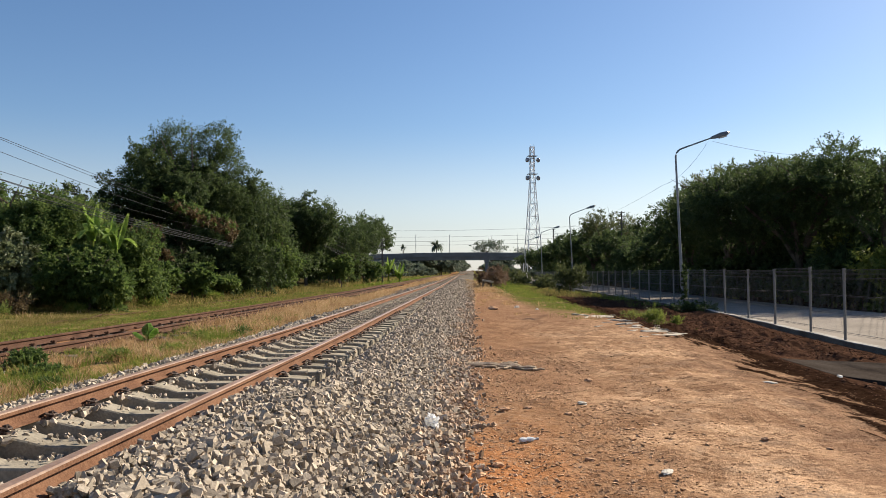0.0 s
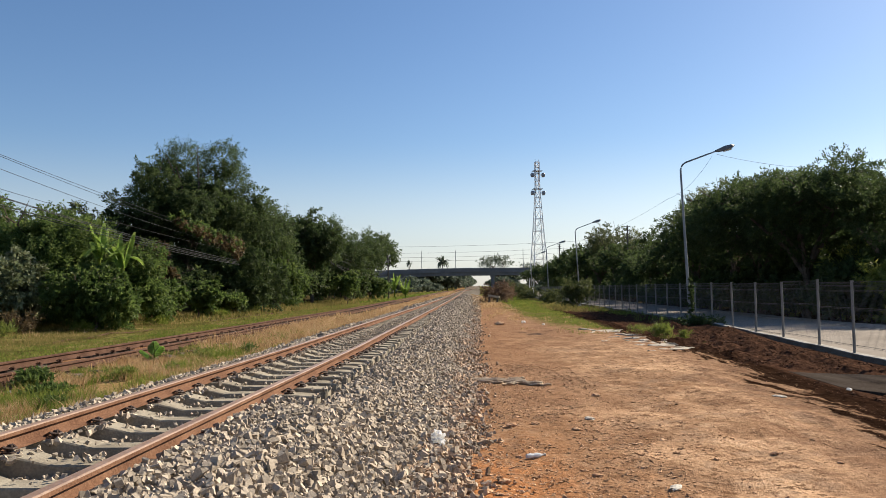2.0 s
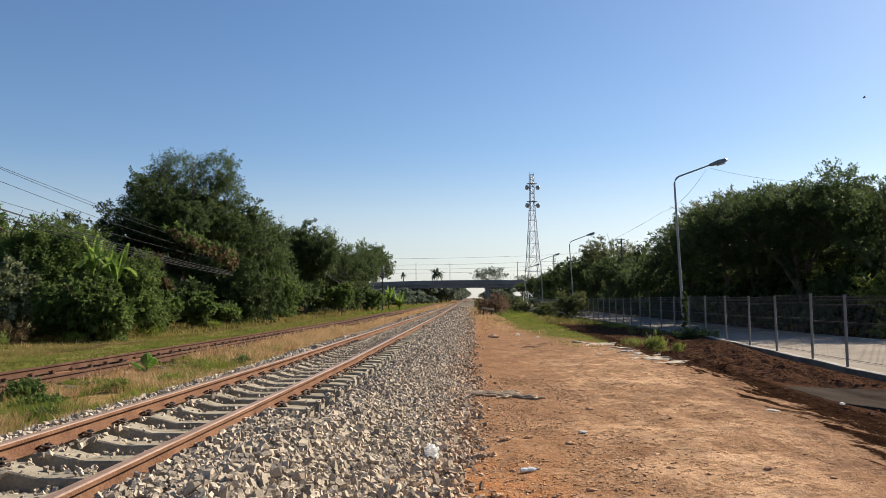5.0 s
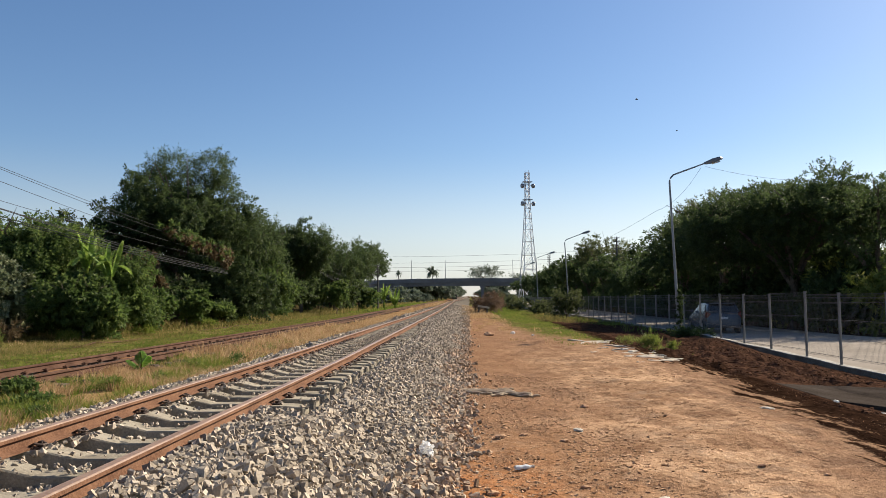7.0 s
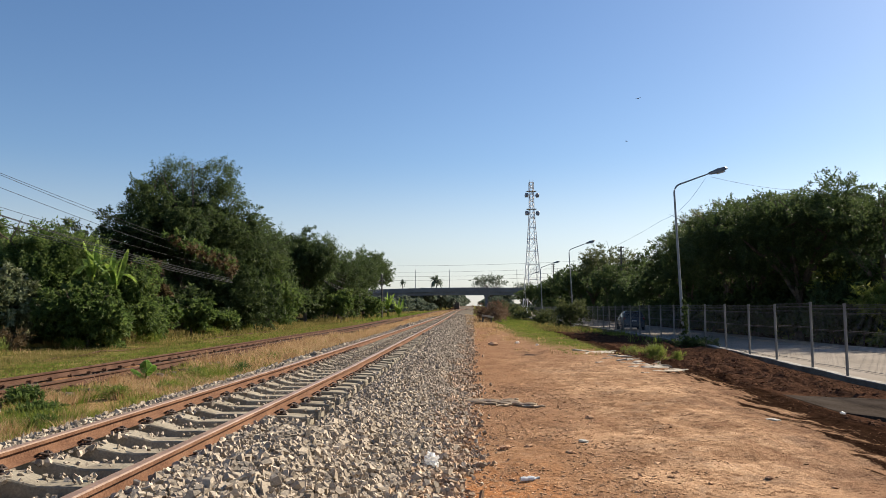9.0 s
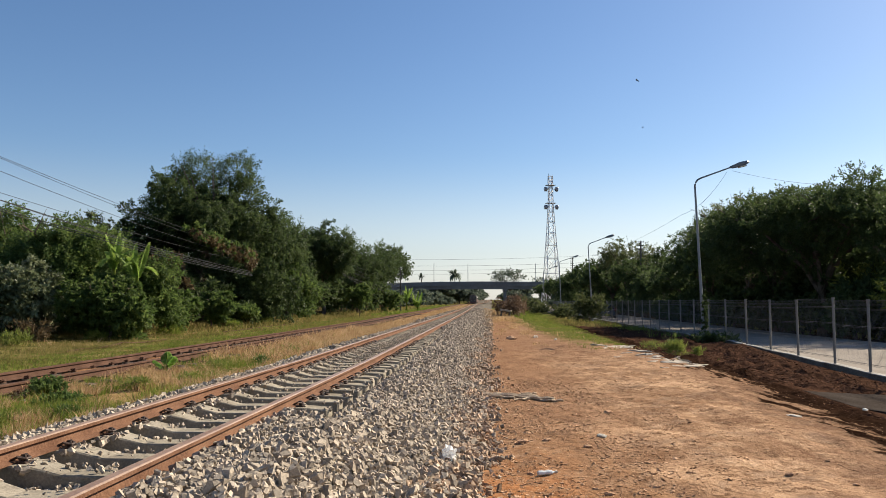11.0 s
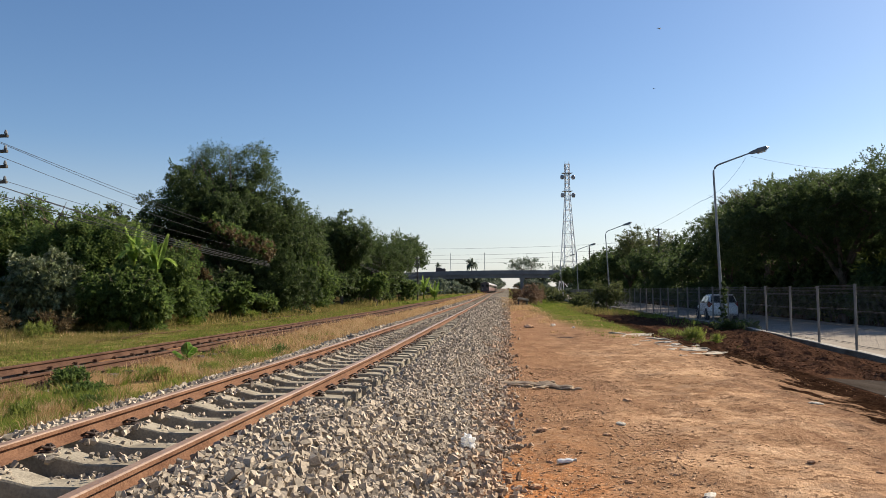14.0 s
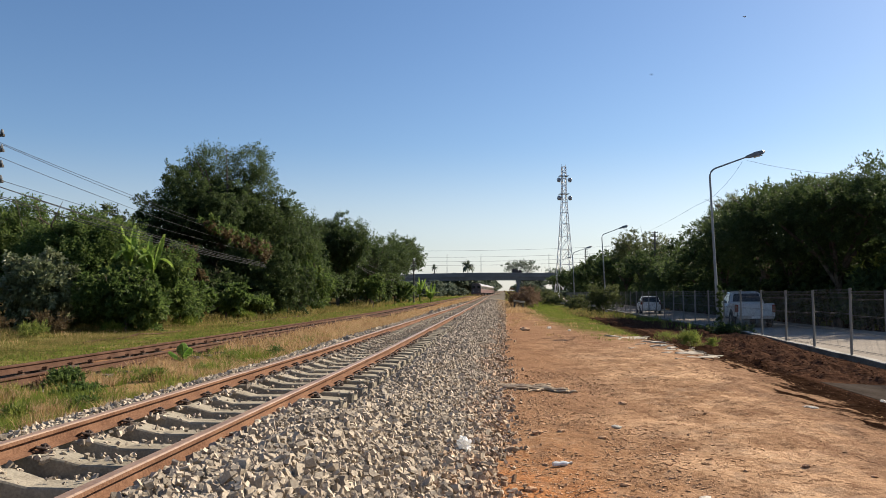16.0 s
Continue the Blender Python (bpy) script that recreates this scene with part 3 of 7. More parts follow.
# ---- ballast ----
def cut_stone(rng, cuts):
    """A broken stone: a block with its corners and flanks split off by flat cuts."""
    bm = bmesh.new()
    bmesh.ops.create_cube(bm, size=1.9)
    for _ in range(cuts):
        way = Vector(rng.normal(size=3)).normalized()
        bmesh.ops.bisect_plane(bm, geom=bm.verts[:] + bm.edges[:] + bm.faces[:], plane_co=way * rng.uniform(0.40, 0.85), plane_no=way, clear_outer=True)
        bmesh.ops.holes_fill(bm, edges=[e for e in bm.edges if e.is_boundary])
    bmesh.ops.dissolve_limit(bm, angle_limit=0.01, verts=bm.verts[:], edges=bm.edges[:])
    bmesh.ops.triangulate(bm, faces=bm.faces[:])
    bmesh.ops.recalc_face_normals(bm, faces=bm.faces[:])
    bm.verts.index_update()
    v = np.array([p.co[:] for p in bm.verts]) * rng.uniform(0.75, 1.25, 3) * (1.1, 1.0, 0.85)
    v -= v.mean(0)
    v *= 1.12 / np.linalg.norm(v, axis=1).max()
    f = np.array([[p.index for p in q.verts] for q in bm.faces])
    bm.free()
    return v, f


def stone_shapes(count, seed, level):
    """Broken stones, from many cuts (level 2) down to plain jagged lumps of eight faces (level 0)."""
    rng = np.random.default_rng(seed)
    if level:
        return [cut_stone(rng, rng.integers(3, 5) if level == 1 else rng.integers(6, 9)) for _ in range(count)]
    v = np.array([(1, 0, 0), (-1, 0, 0), (0, 1, 0), (0, -1, 0), (0, 0, 1), (0, 0, -1)], float)
    f = np.array([(0, 2, 4), (2, 1, 4), (1, 3, 4), (3, 0, 4), (2, 0, 5), (1, 2, 5), (3, 1, 5), (0, 3, 5)])
    return [((v * rng.uniform(0.7, 1.2, (6, 1)) + rng.uniform(-0.3, 0.3, v.shape)) * rng.uniform(0.7, 1.3, 3), f) for _ in range(count)]


def turned(rng, n):
    """Random turns as matrices."""
    q = rng.normal(size=(n, 4))
    q /= np.linalg.norm(q, axis=1, keepdims=True)
    w, x, y, z = q.T
    return np.stack([1 - 2 * (y * y + z * z), 2 * (x * y - w * z), 2 * (x * z + w * y), 2 * (x * y + w * z), 1 - 2 * (x * x + z * z), 2 * (y * z - w * x),
                     2 * (x * z - w * y), 2 * (y * z + w * x), 1 - 2 * (x * x + y * y)], -1).reshape(n, 3, 3)


def scatter(places, sizes, seed, level=0, flat=1.0):
    """Stones of many shapes at the given places, as corners and triangles."""
    rng = np.random.default_rng(seed)
    shapes = stone_shapes(40, seed, level)
    which = rng.integers(0, len(shapes), len(places))
    turn = turned(rng, len(places))
    vs, fs, base = [np.zeros((0, 3))], [np.zeros((0, 3), int)], 0
    for k, (sv, sf) in enumerate(shapes):
        at = which == k
        n = int(at.sum())
        v = np.einsum("nij,kj->nki", turn[at], sv) * sizes[at][:, None, None] * (1, 1, flat) + places[at][:, None]
        vs.append(v.reshape(-1, 3))
        fs.append((sf[None] + (np.arange(n) * len(sv))[:, None, None] + base).reshape(-1, 3))
        base += n * len(sv)
    return np.concatenate(vs), np.concatenate(fs)


def bed_places(rng, n, y0, y1, lo, hi):
    y = rng.uniform(y0, y1, n)
    s = rng.uniform(lo, hi, n)
    return s, y


def on_rails(s):
    return (np.abs(np.abs(s - MAIN) - 0.533) < 0.085)


def on_sleeper(s, y, keep):
    k = (y - FIRST) / PITCH
    return (np.abs(k - np.round(k)) < 0.22) & (np.abs(s - MAIN) < 0.93) & (~keep)


def ballast():
    rng = np.random.default_rng(11)
    bed = tagged(new("ballast"), "bed of pale grey crushed stone", "ballast", kind="structure")
    vs, fs, base = [], [], 0
    dvs, dfs, dbase = [], [], 0
    for y0, y1, lo, hi, per, size, level in (
            (-14, -4, -1.7, 0.3, 110, 0.05, 0), (-4, 3.5, -1.88, 0.3, 700, 0.036, 0), (-14, -4, -3.4, -1.7, 70, 0.05, 0), (-4, 3.7, -3.4, -1.88, 500, 0.034, 0), (-14, 4.0, -4.15, -3.4, 200, 0.04, 0),
            (3.5, 6.0, -1.88, 0.40, 2800, 0.0268, 2), (6.0, 9.0, -1.88, 0.40, 2400, 0.0272, 1), (9.0, 11.5, -1.88, 0.40, 1600, 0.029, 1), (11.5, 15, -1.88, 0.40, 1500, 0.029, 0), (15, 32, -1.88, 0.40, 760, 0.033, 0), (32, 60, -1.60, -0.02, 220, 0.052, 0),
            (60, 120, -1.7, 0.0, 50, 0.09, 0),
            (3.7, 12, -3.4, -1.88, 1400, 0.026, 1), (12, 26, -3.4, -1.88, 900, 0.032, 0), (26, 70, -3.4, -1.5, 160, 0.055, 0),
            (4.0, 14, -4.15, -3.35, 950, 0.024, 0), (14, 40, -4.15, -3.35, 260, 0.040, 0), (40, 90, -4.2, -3.35, 60, 0.08, 0),
            (6, 30, -7.6, -5.8, 18, 0.026, 0)):
        n = int((y1 - y0) * (hi - lo) * per)
        s, y = bed_places(rng, n, y0, y1, lo, hi)
        if hi > -0.2:
            s = lo + (s - lo) * (hi - 0.85 * bend(y) - lo) / (hi - lo)
        keep = rng.random(n) < np.where((y < 6.3 + 0.6 * bumps(y * 3, s * 3, 31)) & (s > -1.85), 0.9, np.where(s > -1.9, 0.02 + 0.3 * step(18, 34, y) + 0.2 * step(-1.64, -1.55, s), 0.10 + 0.45 * step(9, 20, y)))
        ok = ~on_rails(s) & ~on_sleeper(s, y, keep)
        if hi > -0.2:
            ok &= rng.random(n) < np.minimum(1, 0.27 * np.exp((-0.10 - 0.85 * bend(y) - s + 0.10 * bumps(s * 1.5, y * 0.8, 21) + 0.09 * bumps(s * 6, y * 4, 22)) / 0.08))
        s, y = s[ok], y[ok]
        x = s + bend(y)
        r = size * (0.42 + 1.0 * rng.random(len(s)) ** 1.4)
        lying = on_sleeper(s, y, np.zeros(len(s), bool))
        r = np.where(lying & (s < -1.85), 0.6 * r, r)
        z = land(x, y) + r * rng.uniform(-0.3, 1.2, len(s)) + np.where(np.abs(s - MAIN) < 0.8, rng.uniform(-0.01, 0.035, len(s)), 0)
        z = np.where(lying, np.maximum(z, 0.455 + rise(y) + 0.5 * r), z)
        if hi > -0.2:  # red dust has settled on the outer stones
            d = (s + 0.85 * bend(y) + 0.58 + 0.25 * bumps(s * 2, y, 41)) / 0.4
            dull = rng.random(len(s)) < np.clip(d, 0, 0.75)
            v, f = scatter(np.stack([x, y, z], -1)[dull], r[dull], 500 + len(vs), level)
            dvs.append(v)
            dfs.append(f + dbase)
            dbase += len(v)
            x, y, z, r = x[~dull], y[~dull], z[~dull], r[~dull]
        v, f = scatter(np.stack([x, y, z], -1), r, 100 + len(vs), level)
        vs.append(v)
        fs.append(f + base)
        base += len(v)
    # stones piled against the outer side of the near rail
    n = 1500
    s, y = rng.uniform(-1.865, -1.5, n), 3.3 + 3.5 * rng.random(n) ** 1.2
    r = rng.uniform(0.014, 0.036, n)
    v, f = scatter(np.stack([s + bend(y), y, 0.485 + 0.05 * rng.random(n) * step(-1.5, -1.8, s)], -1), r, 171, 1)
    vs.append(v)
    fs.append(f + base)
    base += len(v)
    # stones heaped about the clips and along the foot of the rails
    n = 3400
    k = rng.integers(-1, 30, n)
    side, out = rng.choice((-0.533, 0.533), n), rng.choice((-1, 1), n) * rng.uniform(0.07, 0.22, n)
    y = FIRST + PITCH * k + rng.normal(size=n) * 0.12
    k, side, out, y = (q[(side < 0) | (out < 0.11) | (y < 6.6)] for q in (k, side, out, y))
    n = len(y)
    s = MAIN + side + out
    r = rng.uniform(0.012, 0.033, n)
    v, f = scatter(np.stack([s + bend(y), y, 0.462 + r * 0.5 + 0.05 * (0.22 - np.abs(out))], -1), r, 188, 1)
    vs.append(v)
    fs.append(f + base)
    tagged(part("crushed_stone", mesh_np("crushed_stone", np.concatenate(vs), np.concatenate(fs)), STONE, bed), kind="stuff")
    tagged(part("dusty_stone", mesh_np("dusty_stone", np.concatenate(dvs), np.concatenate(dfs)), DUSTY, bed, "stones stained by red dust"), "stones stained by red dust", kind="stuff")
    # the nearest stones lie singly on the shoulder
    meshes = [mesh_np("stone", w, f) for w, f in stone_shapes(24, 77, 2)]
    for k in range(290):
        s, y = rng.uniform(-1.5, -0.2), rng.uniform(3.6, 8.2)
        r = 0.026 + 0.026 * rng.random() ** 2
        x = s + float(bend(y))
        part("stone", meshes[k % 24], STONE_ONE, bed,
             at=Matrix.LocRotScale((x, y, float(land(x, y)) + 0.028 + r * 0.5), Euler(rng.uniform(0, 6.28, 3)), (r, r, r)))


ballast()


def gravel():
    """Loose pebbles and clods over the dirt."""
    rng = np.random.default_rng(5)
    vs, fs, base = [], [], 0
    # number, along from and to, across from and to, least and largest size, how much they keep together
    for n, y0, y1, lo, hi, small, large, bunch in (
            (13000, 4.6, 15, -0.1, 1.6, 0.004, 0.022, -0.3), (1500, 4.6, 13, -0.1, 2.4, 0.008, 0.030, 0.0), (5000, 4.6, 16, 0.8, 2.4, 0.004, 0.012, 0.2), (15000, 4.6, 18, 0.0, 5.2, 0.003, 0.011, 0.35),
            (500, 4.6, 18, 0.0, 4.8, 0.006, 0.020, 0.3), (1800, 13, 42, 0, 4.5, 0.006, 0.022, 0.2), (40, 4.5, 20, 0.0, 4.5, 0.012, 0.034, -1.0), (90, 4.6, 9, -0.05, 0.6, 0.012, 0.034, -1.0)):
        x, y = rng.uniform(lo, hi, n), rng.uniform(y0, y1, n)
        ok = bumps(x * 1.4, y * 1.0, 55) + 0.6 * bumps(x * 4.5, y * 3.5, 56) + 0.3 * rng.normal(size=n) > bunch
        x, y = x[ok], y[ok]
        r = small + (large - small) * rng.random(len(x)) ** 3
        v, f = scatter(np.stack([x, y, top(x, y) + r * 0.15], -1), r, 300 + len(vs), 0, 0.45)
        vs.append(v)
        fs.append(f + base)
        base += len(v)
    tagged(part("pebbles", mesh_np("pebbles", np.concatenate(vs), np.concatenate(fs)), CLOD), "loose brown clods and pebbles on the dirt", "pebbles", kind="stuff")
    n = 14000
    x, y = rng.uniform(4.6, 8.85, n), rng.uniform(10, 42, n)
    ok = bumps(x * 0.7, y * 0.5, 12) * 0.5 + x > 5.2
    x, y = x[ok], y[ok]
    ok = ~((x > 5.3) & (y > 11.6) & (y < 15.9))
    x, y = x[ok], y[ok]
    r = 0.006 + 0.04 * rng.random(len(x)) ** 3.5
    v, f = scatter(np.stack([x, y, top(x, y) + r * 0.1], -1), r, 391, 0, 0.6)
    tagged(part("soil_clods", mesh_np("soil_clods", v, f), SOIL_CLOD), "dark red lumps of turned soil", "soil", kind="stuff")


gravel()


# ---- fence ----
def mesh_panel(width, height):
    """A welded wire panel with three folded stiffening wires."""
    v, f = [], []

    def bar(a, b, r):
        a, b = np.array(a, float), np.array(b, float)
        d = (b - a) / np.linalg.norm(b - a)
        u = np.cross(d, (1.0, 0, 0))
        u /= np.linalg.norm(u)
        w = np.cross(d, u)
        k = len(v)
        for p in (a, b):
            for q in range(3):
                v.append(p + r * (math.cos(q * 2.0944) * u + math.sin(q * 2.0944) * w))
        for q in range(3):
            s = (q + 1) % 3
            f.append((k + q, k + s, k + 3 + s))
            f.append((k + q, k + 3 + s, k + 3 + q))

    for i in range(int(width / 0.055) + 1):
        y = min(i * 0.055, width)
        bar((0, y, 0), (0, y, height), 0.0017)
    for z in (0.05, 0.5, 0.95, height - 0.22, height - 0.10, height - 0.02):
        bar((0.012, 0, z), (0.012, width, z), 0.007)
        bar((-0.012, 0, z - 0.03), (-0.012, width, z - 0.03), 0.003)
    return mesh_np("wire_panel", v, f)


def fence():
    t = thing("fence", "galvanised steel posts with welded wire panels on a concrete footing", "fence")
    bm = bmesh.new()
    tube(bm, [(0, 0, 0), (0, 0, 1.86)], 0.034, 10)
    tube(bm, [(0, 0, 1.85), (0, 0, 1.89)], 0.041, 10)
    post = from_bm("post", bm, True)
    spots = [14.9, 17.03, 19.22, 21.15, 23.6, 25.9, 28.25, 30.75, 33.05, 35.5, 38.0]
    spots = [4.0, 6.2, 8.4, 10.6, 12.8] + spots + [38.0 + 2.42 * k for k in range(1, 34)]
    panel = mesh_panel(2.34, 1.6)
    for k, y in enumerate(spots):
        z = 1.575 - 0.04 * float(step(30, 24, y)) + 0.0012 * max(0, y - 20) + (0.05 if abs(y - 21.15) < 0.1 else 0)
        lean = 0.5 * math.sin(k * 2.7)
        part("post", post, POST, t, at=pose(9.02, y, z - 1.89, 0, lean, 0))
        if k + 1 < len(spots):
            wide = spots[k + 1] - y
            part("wire_panel", panel, WIRE, t, at=pose(9.02, y, z - 1.62) @ Matrix.Diagonal((1, wide / 2.34, 1, 1)))
    ys = np.concatenate([np.arange(2, 60, 1.0), np.arange(60, 121, 4.0)])
    rings = []
    for y in ys:
        z = float(road_z(y)) + 0.03 + 0.012 * math.sin(y * 1.9)
        rings.append([(8.93, y, z - 0.45), (8.93, y, z - 0.01), (8.945, y, z), (9.095, y, z), (9.11, y, z - 0.01), (9.11, y, z - 0.45)])
    part("footing", loft(bmesh.new(), rings), KERB_SHADED, t, "low concrete footing beam, its shaded side painted dark")
    # thin cap added to carry the sunlit tone of the footing's top
    cap = [[(8.915, y, z[2][2] + 0.001), (8.915, y, z[2][2] + 0.022), (9.125, y, z[2][2] + 0.022), (9.125, y, z[2][2] + 0.001)] for y, z in zip(ys, rings)]
    part("sunlit_cap", loft(bmesh.new(), cap), FOOTING_TOP_LIT, t, "top of the footing, painted pale as if sunlit")


fence()


# ---- lamps ----
def street_lamp(at, tall, arm):
    t = thing("street_lamp", "slim grey steel street lamp with a bent arm", "street lamp", at, "street lamps along the fence")
    bm = bmesh.new()
    bend_pts = [(0, 0, 0), (0, 0, 0.5), (0, 0, tall * 0.5), (0, 0, tall - 0.45)]
    for k in range(1, 6):
        a = k / 5 * radians(76)
        bend_pts.append((0.36 * (1 - math.cos(a)), 0, tall - 0.45 + 0.36 * math.sin(a)))
    x0, z0 = bend_pts[-1][0], bend_pts[-1][2]
    bend_pts.append((x0 + arm, 0, z0 + arm * 0.32))
    tube(bm, bend_pts, [0.075, 0.068, 0.050, 0.038] + [0.034] * 5 + [0.027], 10)
    part("pole", bm, LAMP_STEEL, t, smooth=True)
    bm = bmesh.new()
    box(bm, -0.14, 0.14, -0.14, 0.14, 0, 0.03, 0.005)
    part("base_plate", bm, LAMP_STEEL, t)
    head = pose(x0 + arm, 0, z0 + arm * 0.32, 0, -13, 0)
    rings = []
    for x, w, h0, h1 in ((-0.12, 0.05, -0.04, 0.04), (0.0, 0.09, -0.07, 0.06), (0.25, 0.15, -0.08, 0.10), (0.55, 0.14, -0.06, 0.09), (0.66, 0.06, -0.01, 0.05)):
        rings.append([(x, -w, h0), (x, -w, (h0 + h1) / 2), (x, -w * 0.6, h1), (x, w * 0.6, h1), (x, w, (h0 + h1) / 2), (x, w, h0)])
    hd = part("lamp_head", loft(bmesh.new(), rings), LAMP_HEAD, t, "dark lamp head", head)
    bm = bmesh.new()
    box(bm, 0.2, 0.52, -0.1, 0.1, -0.12, -0.075, 0.015)
    part("lens", bm, LENS, hd)
    return t


for _k, (_x, _y, _h, _l) in enumerate(((8.30, 31.2, 6.65, -1.9), (8.15, 64.5, 6.6, -2.6), (7.6, 88, 6.3, -1.5), (7.4, 114, 6.3, -1))):
    street_lamp(pose(_x, _y, float(land(_x, _y)), 0, _l, 4), _h, 1.32)


def wire(name, points, r, label, parent=None, sag=0.0):
    """A cable from point to point with a sag."""
    pts = []
    for a, b in zip(points, points[1:]):
        a, b = Vector(a), Vector(b)
        for k in range(11):
            p = a.lerp(b, k / 11)
            p.z -= sag * 4 * (k / 11) * (1 - k / 11)
            pts.append(p)
    pts.append(Vector(points[-1]))
    ob = part(name, tube(bmesh.new(), pts, r, 5), CABLE, parent)
    if not parent:
        tagged(ob, label, "cable")
    return ob


# ---- bridge, tower and what stands round them ----
def overpass():
    t = thing("overpass", "long grey concrete road bridge over the tracks", "bridge", pose(0, 320, 0, 0, 0, 0))
    xs = np.linspace(-120, 90, 22)

    def deck(x):
        return 10.35 - 0.00042 * (x + 8) ** 2

    def slab(y0, y1, lo, hi):
        return loft(bmesh.new(), [[(x, y0, deck(x) + lo), (x, y0, deck(x) + hi), (x, y1, deck(x) + hi), (x, y1, deck(x) + lo)] for x in xs])

    part("deck", slab(0, 10, -1.7, -0.9), BRIDGE, t)
    for y in (0.6, 3.4, 6.2, 9.0):
        part("girder", slab(y, y + 0.6, -3.1, -1.7), BRIDGE, t)
    for y in (-0.2, 9.9):
        part("parapet", slab(y, y + 0.3, -1.75, 0.0), BRIDGE, t)
    part("guard_rail", slab(-0.28, -0.2, -0.75, -0.55), BRIDGE, t)
    for x in (4.6, -34, 44, -72):
        bm = bmesh.new()
        box(bm, x - 1.0, x + 1.0, 1.0, 9.0, 6.2, deck(x) - 3.1, 0.1)
        part("pier_cap", bm, BRIDGE, t)
        for y in (2.2, 7.2):
            bm = bmesh.new()
            tube(bm, [(x, y, 0.0), (x, y, 6.3)], 0.75, 14)
            part("pier_column", bm, BRIDGE, t, smooth=True)
    for x in (-25.0, -10.8, 17.3, 34, -42):
        bm = bmesh.new()
        tube(bm, [(x, -0.1, deck(x) - 0.6), (x, -0.1, 17.6), (x + 0.1, 0.3, 18.0), (x + 0.2, 1.6, 18.2)], [0.14, 0.1, 0.08, 0.08], 6)
        part("lamp_post", bm, LAMP_STEEL, t)
    for x in (-120, 90):
        bm = bmesh.new()
        box(bm, x - 18, x + 18, -1, 11, 0, deck(x) - 1.2, 0.2)
        part("abutment", bm, BRIDGE, t)


overpass()


def tower():
    t = thing("lattice_tower", "tall white steel lattice mast with drum antennas", "radio tower", pose(14.9, 200, 0.4, 0, 0, 12))
    high, wide, slim = 34.0, 2.25, 0.5

    def half(z):
        return slim + (wide - slim) * max(0.0, 1 - z / (high * 0.82)) ** 1.15

    levels = [0, 4.5, 8.6, 12.4, 15.9, 19.1, 22, 24.6, 26.9, 29, 30.9, 32.5, 34]
    for sx in (-1, 1):
        for sy in (-1, 1):
            part("leg", tube(bmesh.new(), [(sx * half(z), sy * half(z), z) for z in levels], 0.10, 6), TOWER, t)
    for a, b in zip(levels, levels[1:]):
        for k in range(4):
            c = [(-1, -1), (1, -1), (1, 1), (-1, 1)]
            (ax, ay), (bx, by) = c[k], c[(k + 1) % 4]
            part("brace", tube(bmesh.new(), [(ax * half(a), ay * half(a), a), (bx * half(b), by * half(b), b)], 0.055, 4), TOWER, t)
            if b < 21:
                part("brace", tube(bmesh.new(), [(bx * half(a), by * half(a), a), (ax * half(b), ay * half(b), b)], 0.055, 4), TOWER, t)
            part("strut", tube(bmesh.new(), [(ax * half(b), ay * half(b), b), (bx * half(b), by * half(b), b)], 0.065, 4), TOWER, t)
    for z in (26.9, 31.6):
        bm = bmesh.new()
        box(bm, -1.25, 1.25, -0.8, 0.8, z - 0.05, z + 0.05)
        part("platform", bm, DRUM, t)
        for x in (-1, 1):
            bm = bmesh.new()
            tube(bm, [(x * 1.0, -0.5, z - 1.1), (x * 1.2, -0.5, z - 1.1), (x * 1.72, -0.62, z - 1.1), (x * 1.8, -0.62, z - 1.1)], [0.3, 0.6, 0.6, 0.5], 14)
            part("drum_antenna", bm, DRUM, t, "grey round microwave drum")
            part("bracket", tube(bmesh.new(), [(x * 1.05, -0.5, z - 1.1), (x * 0.5, -0.4, z - 1.0)], 0.08, 5), TOWER, t)
    for x in (-0.5, 0.5):
        part("whip_antenna", tube(bmesh.new(), [(x, 0, 33.5), (x, 0, 34.7)], 0.05, 5), TOWER, t)


tower()


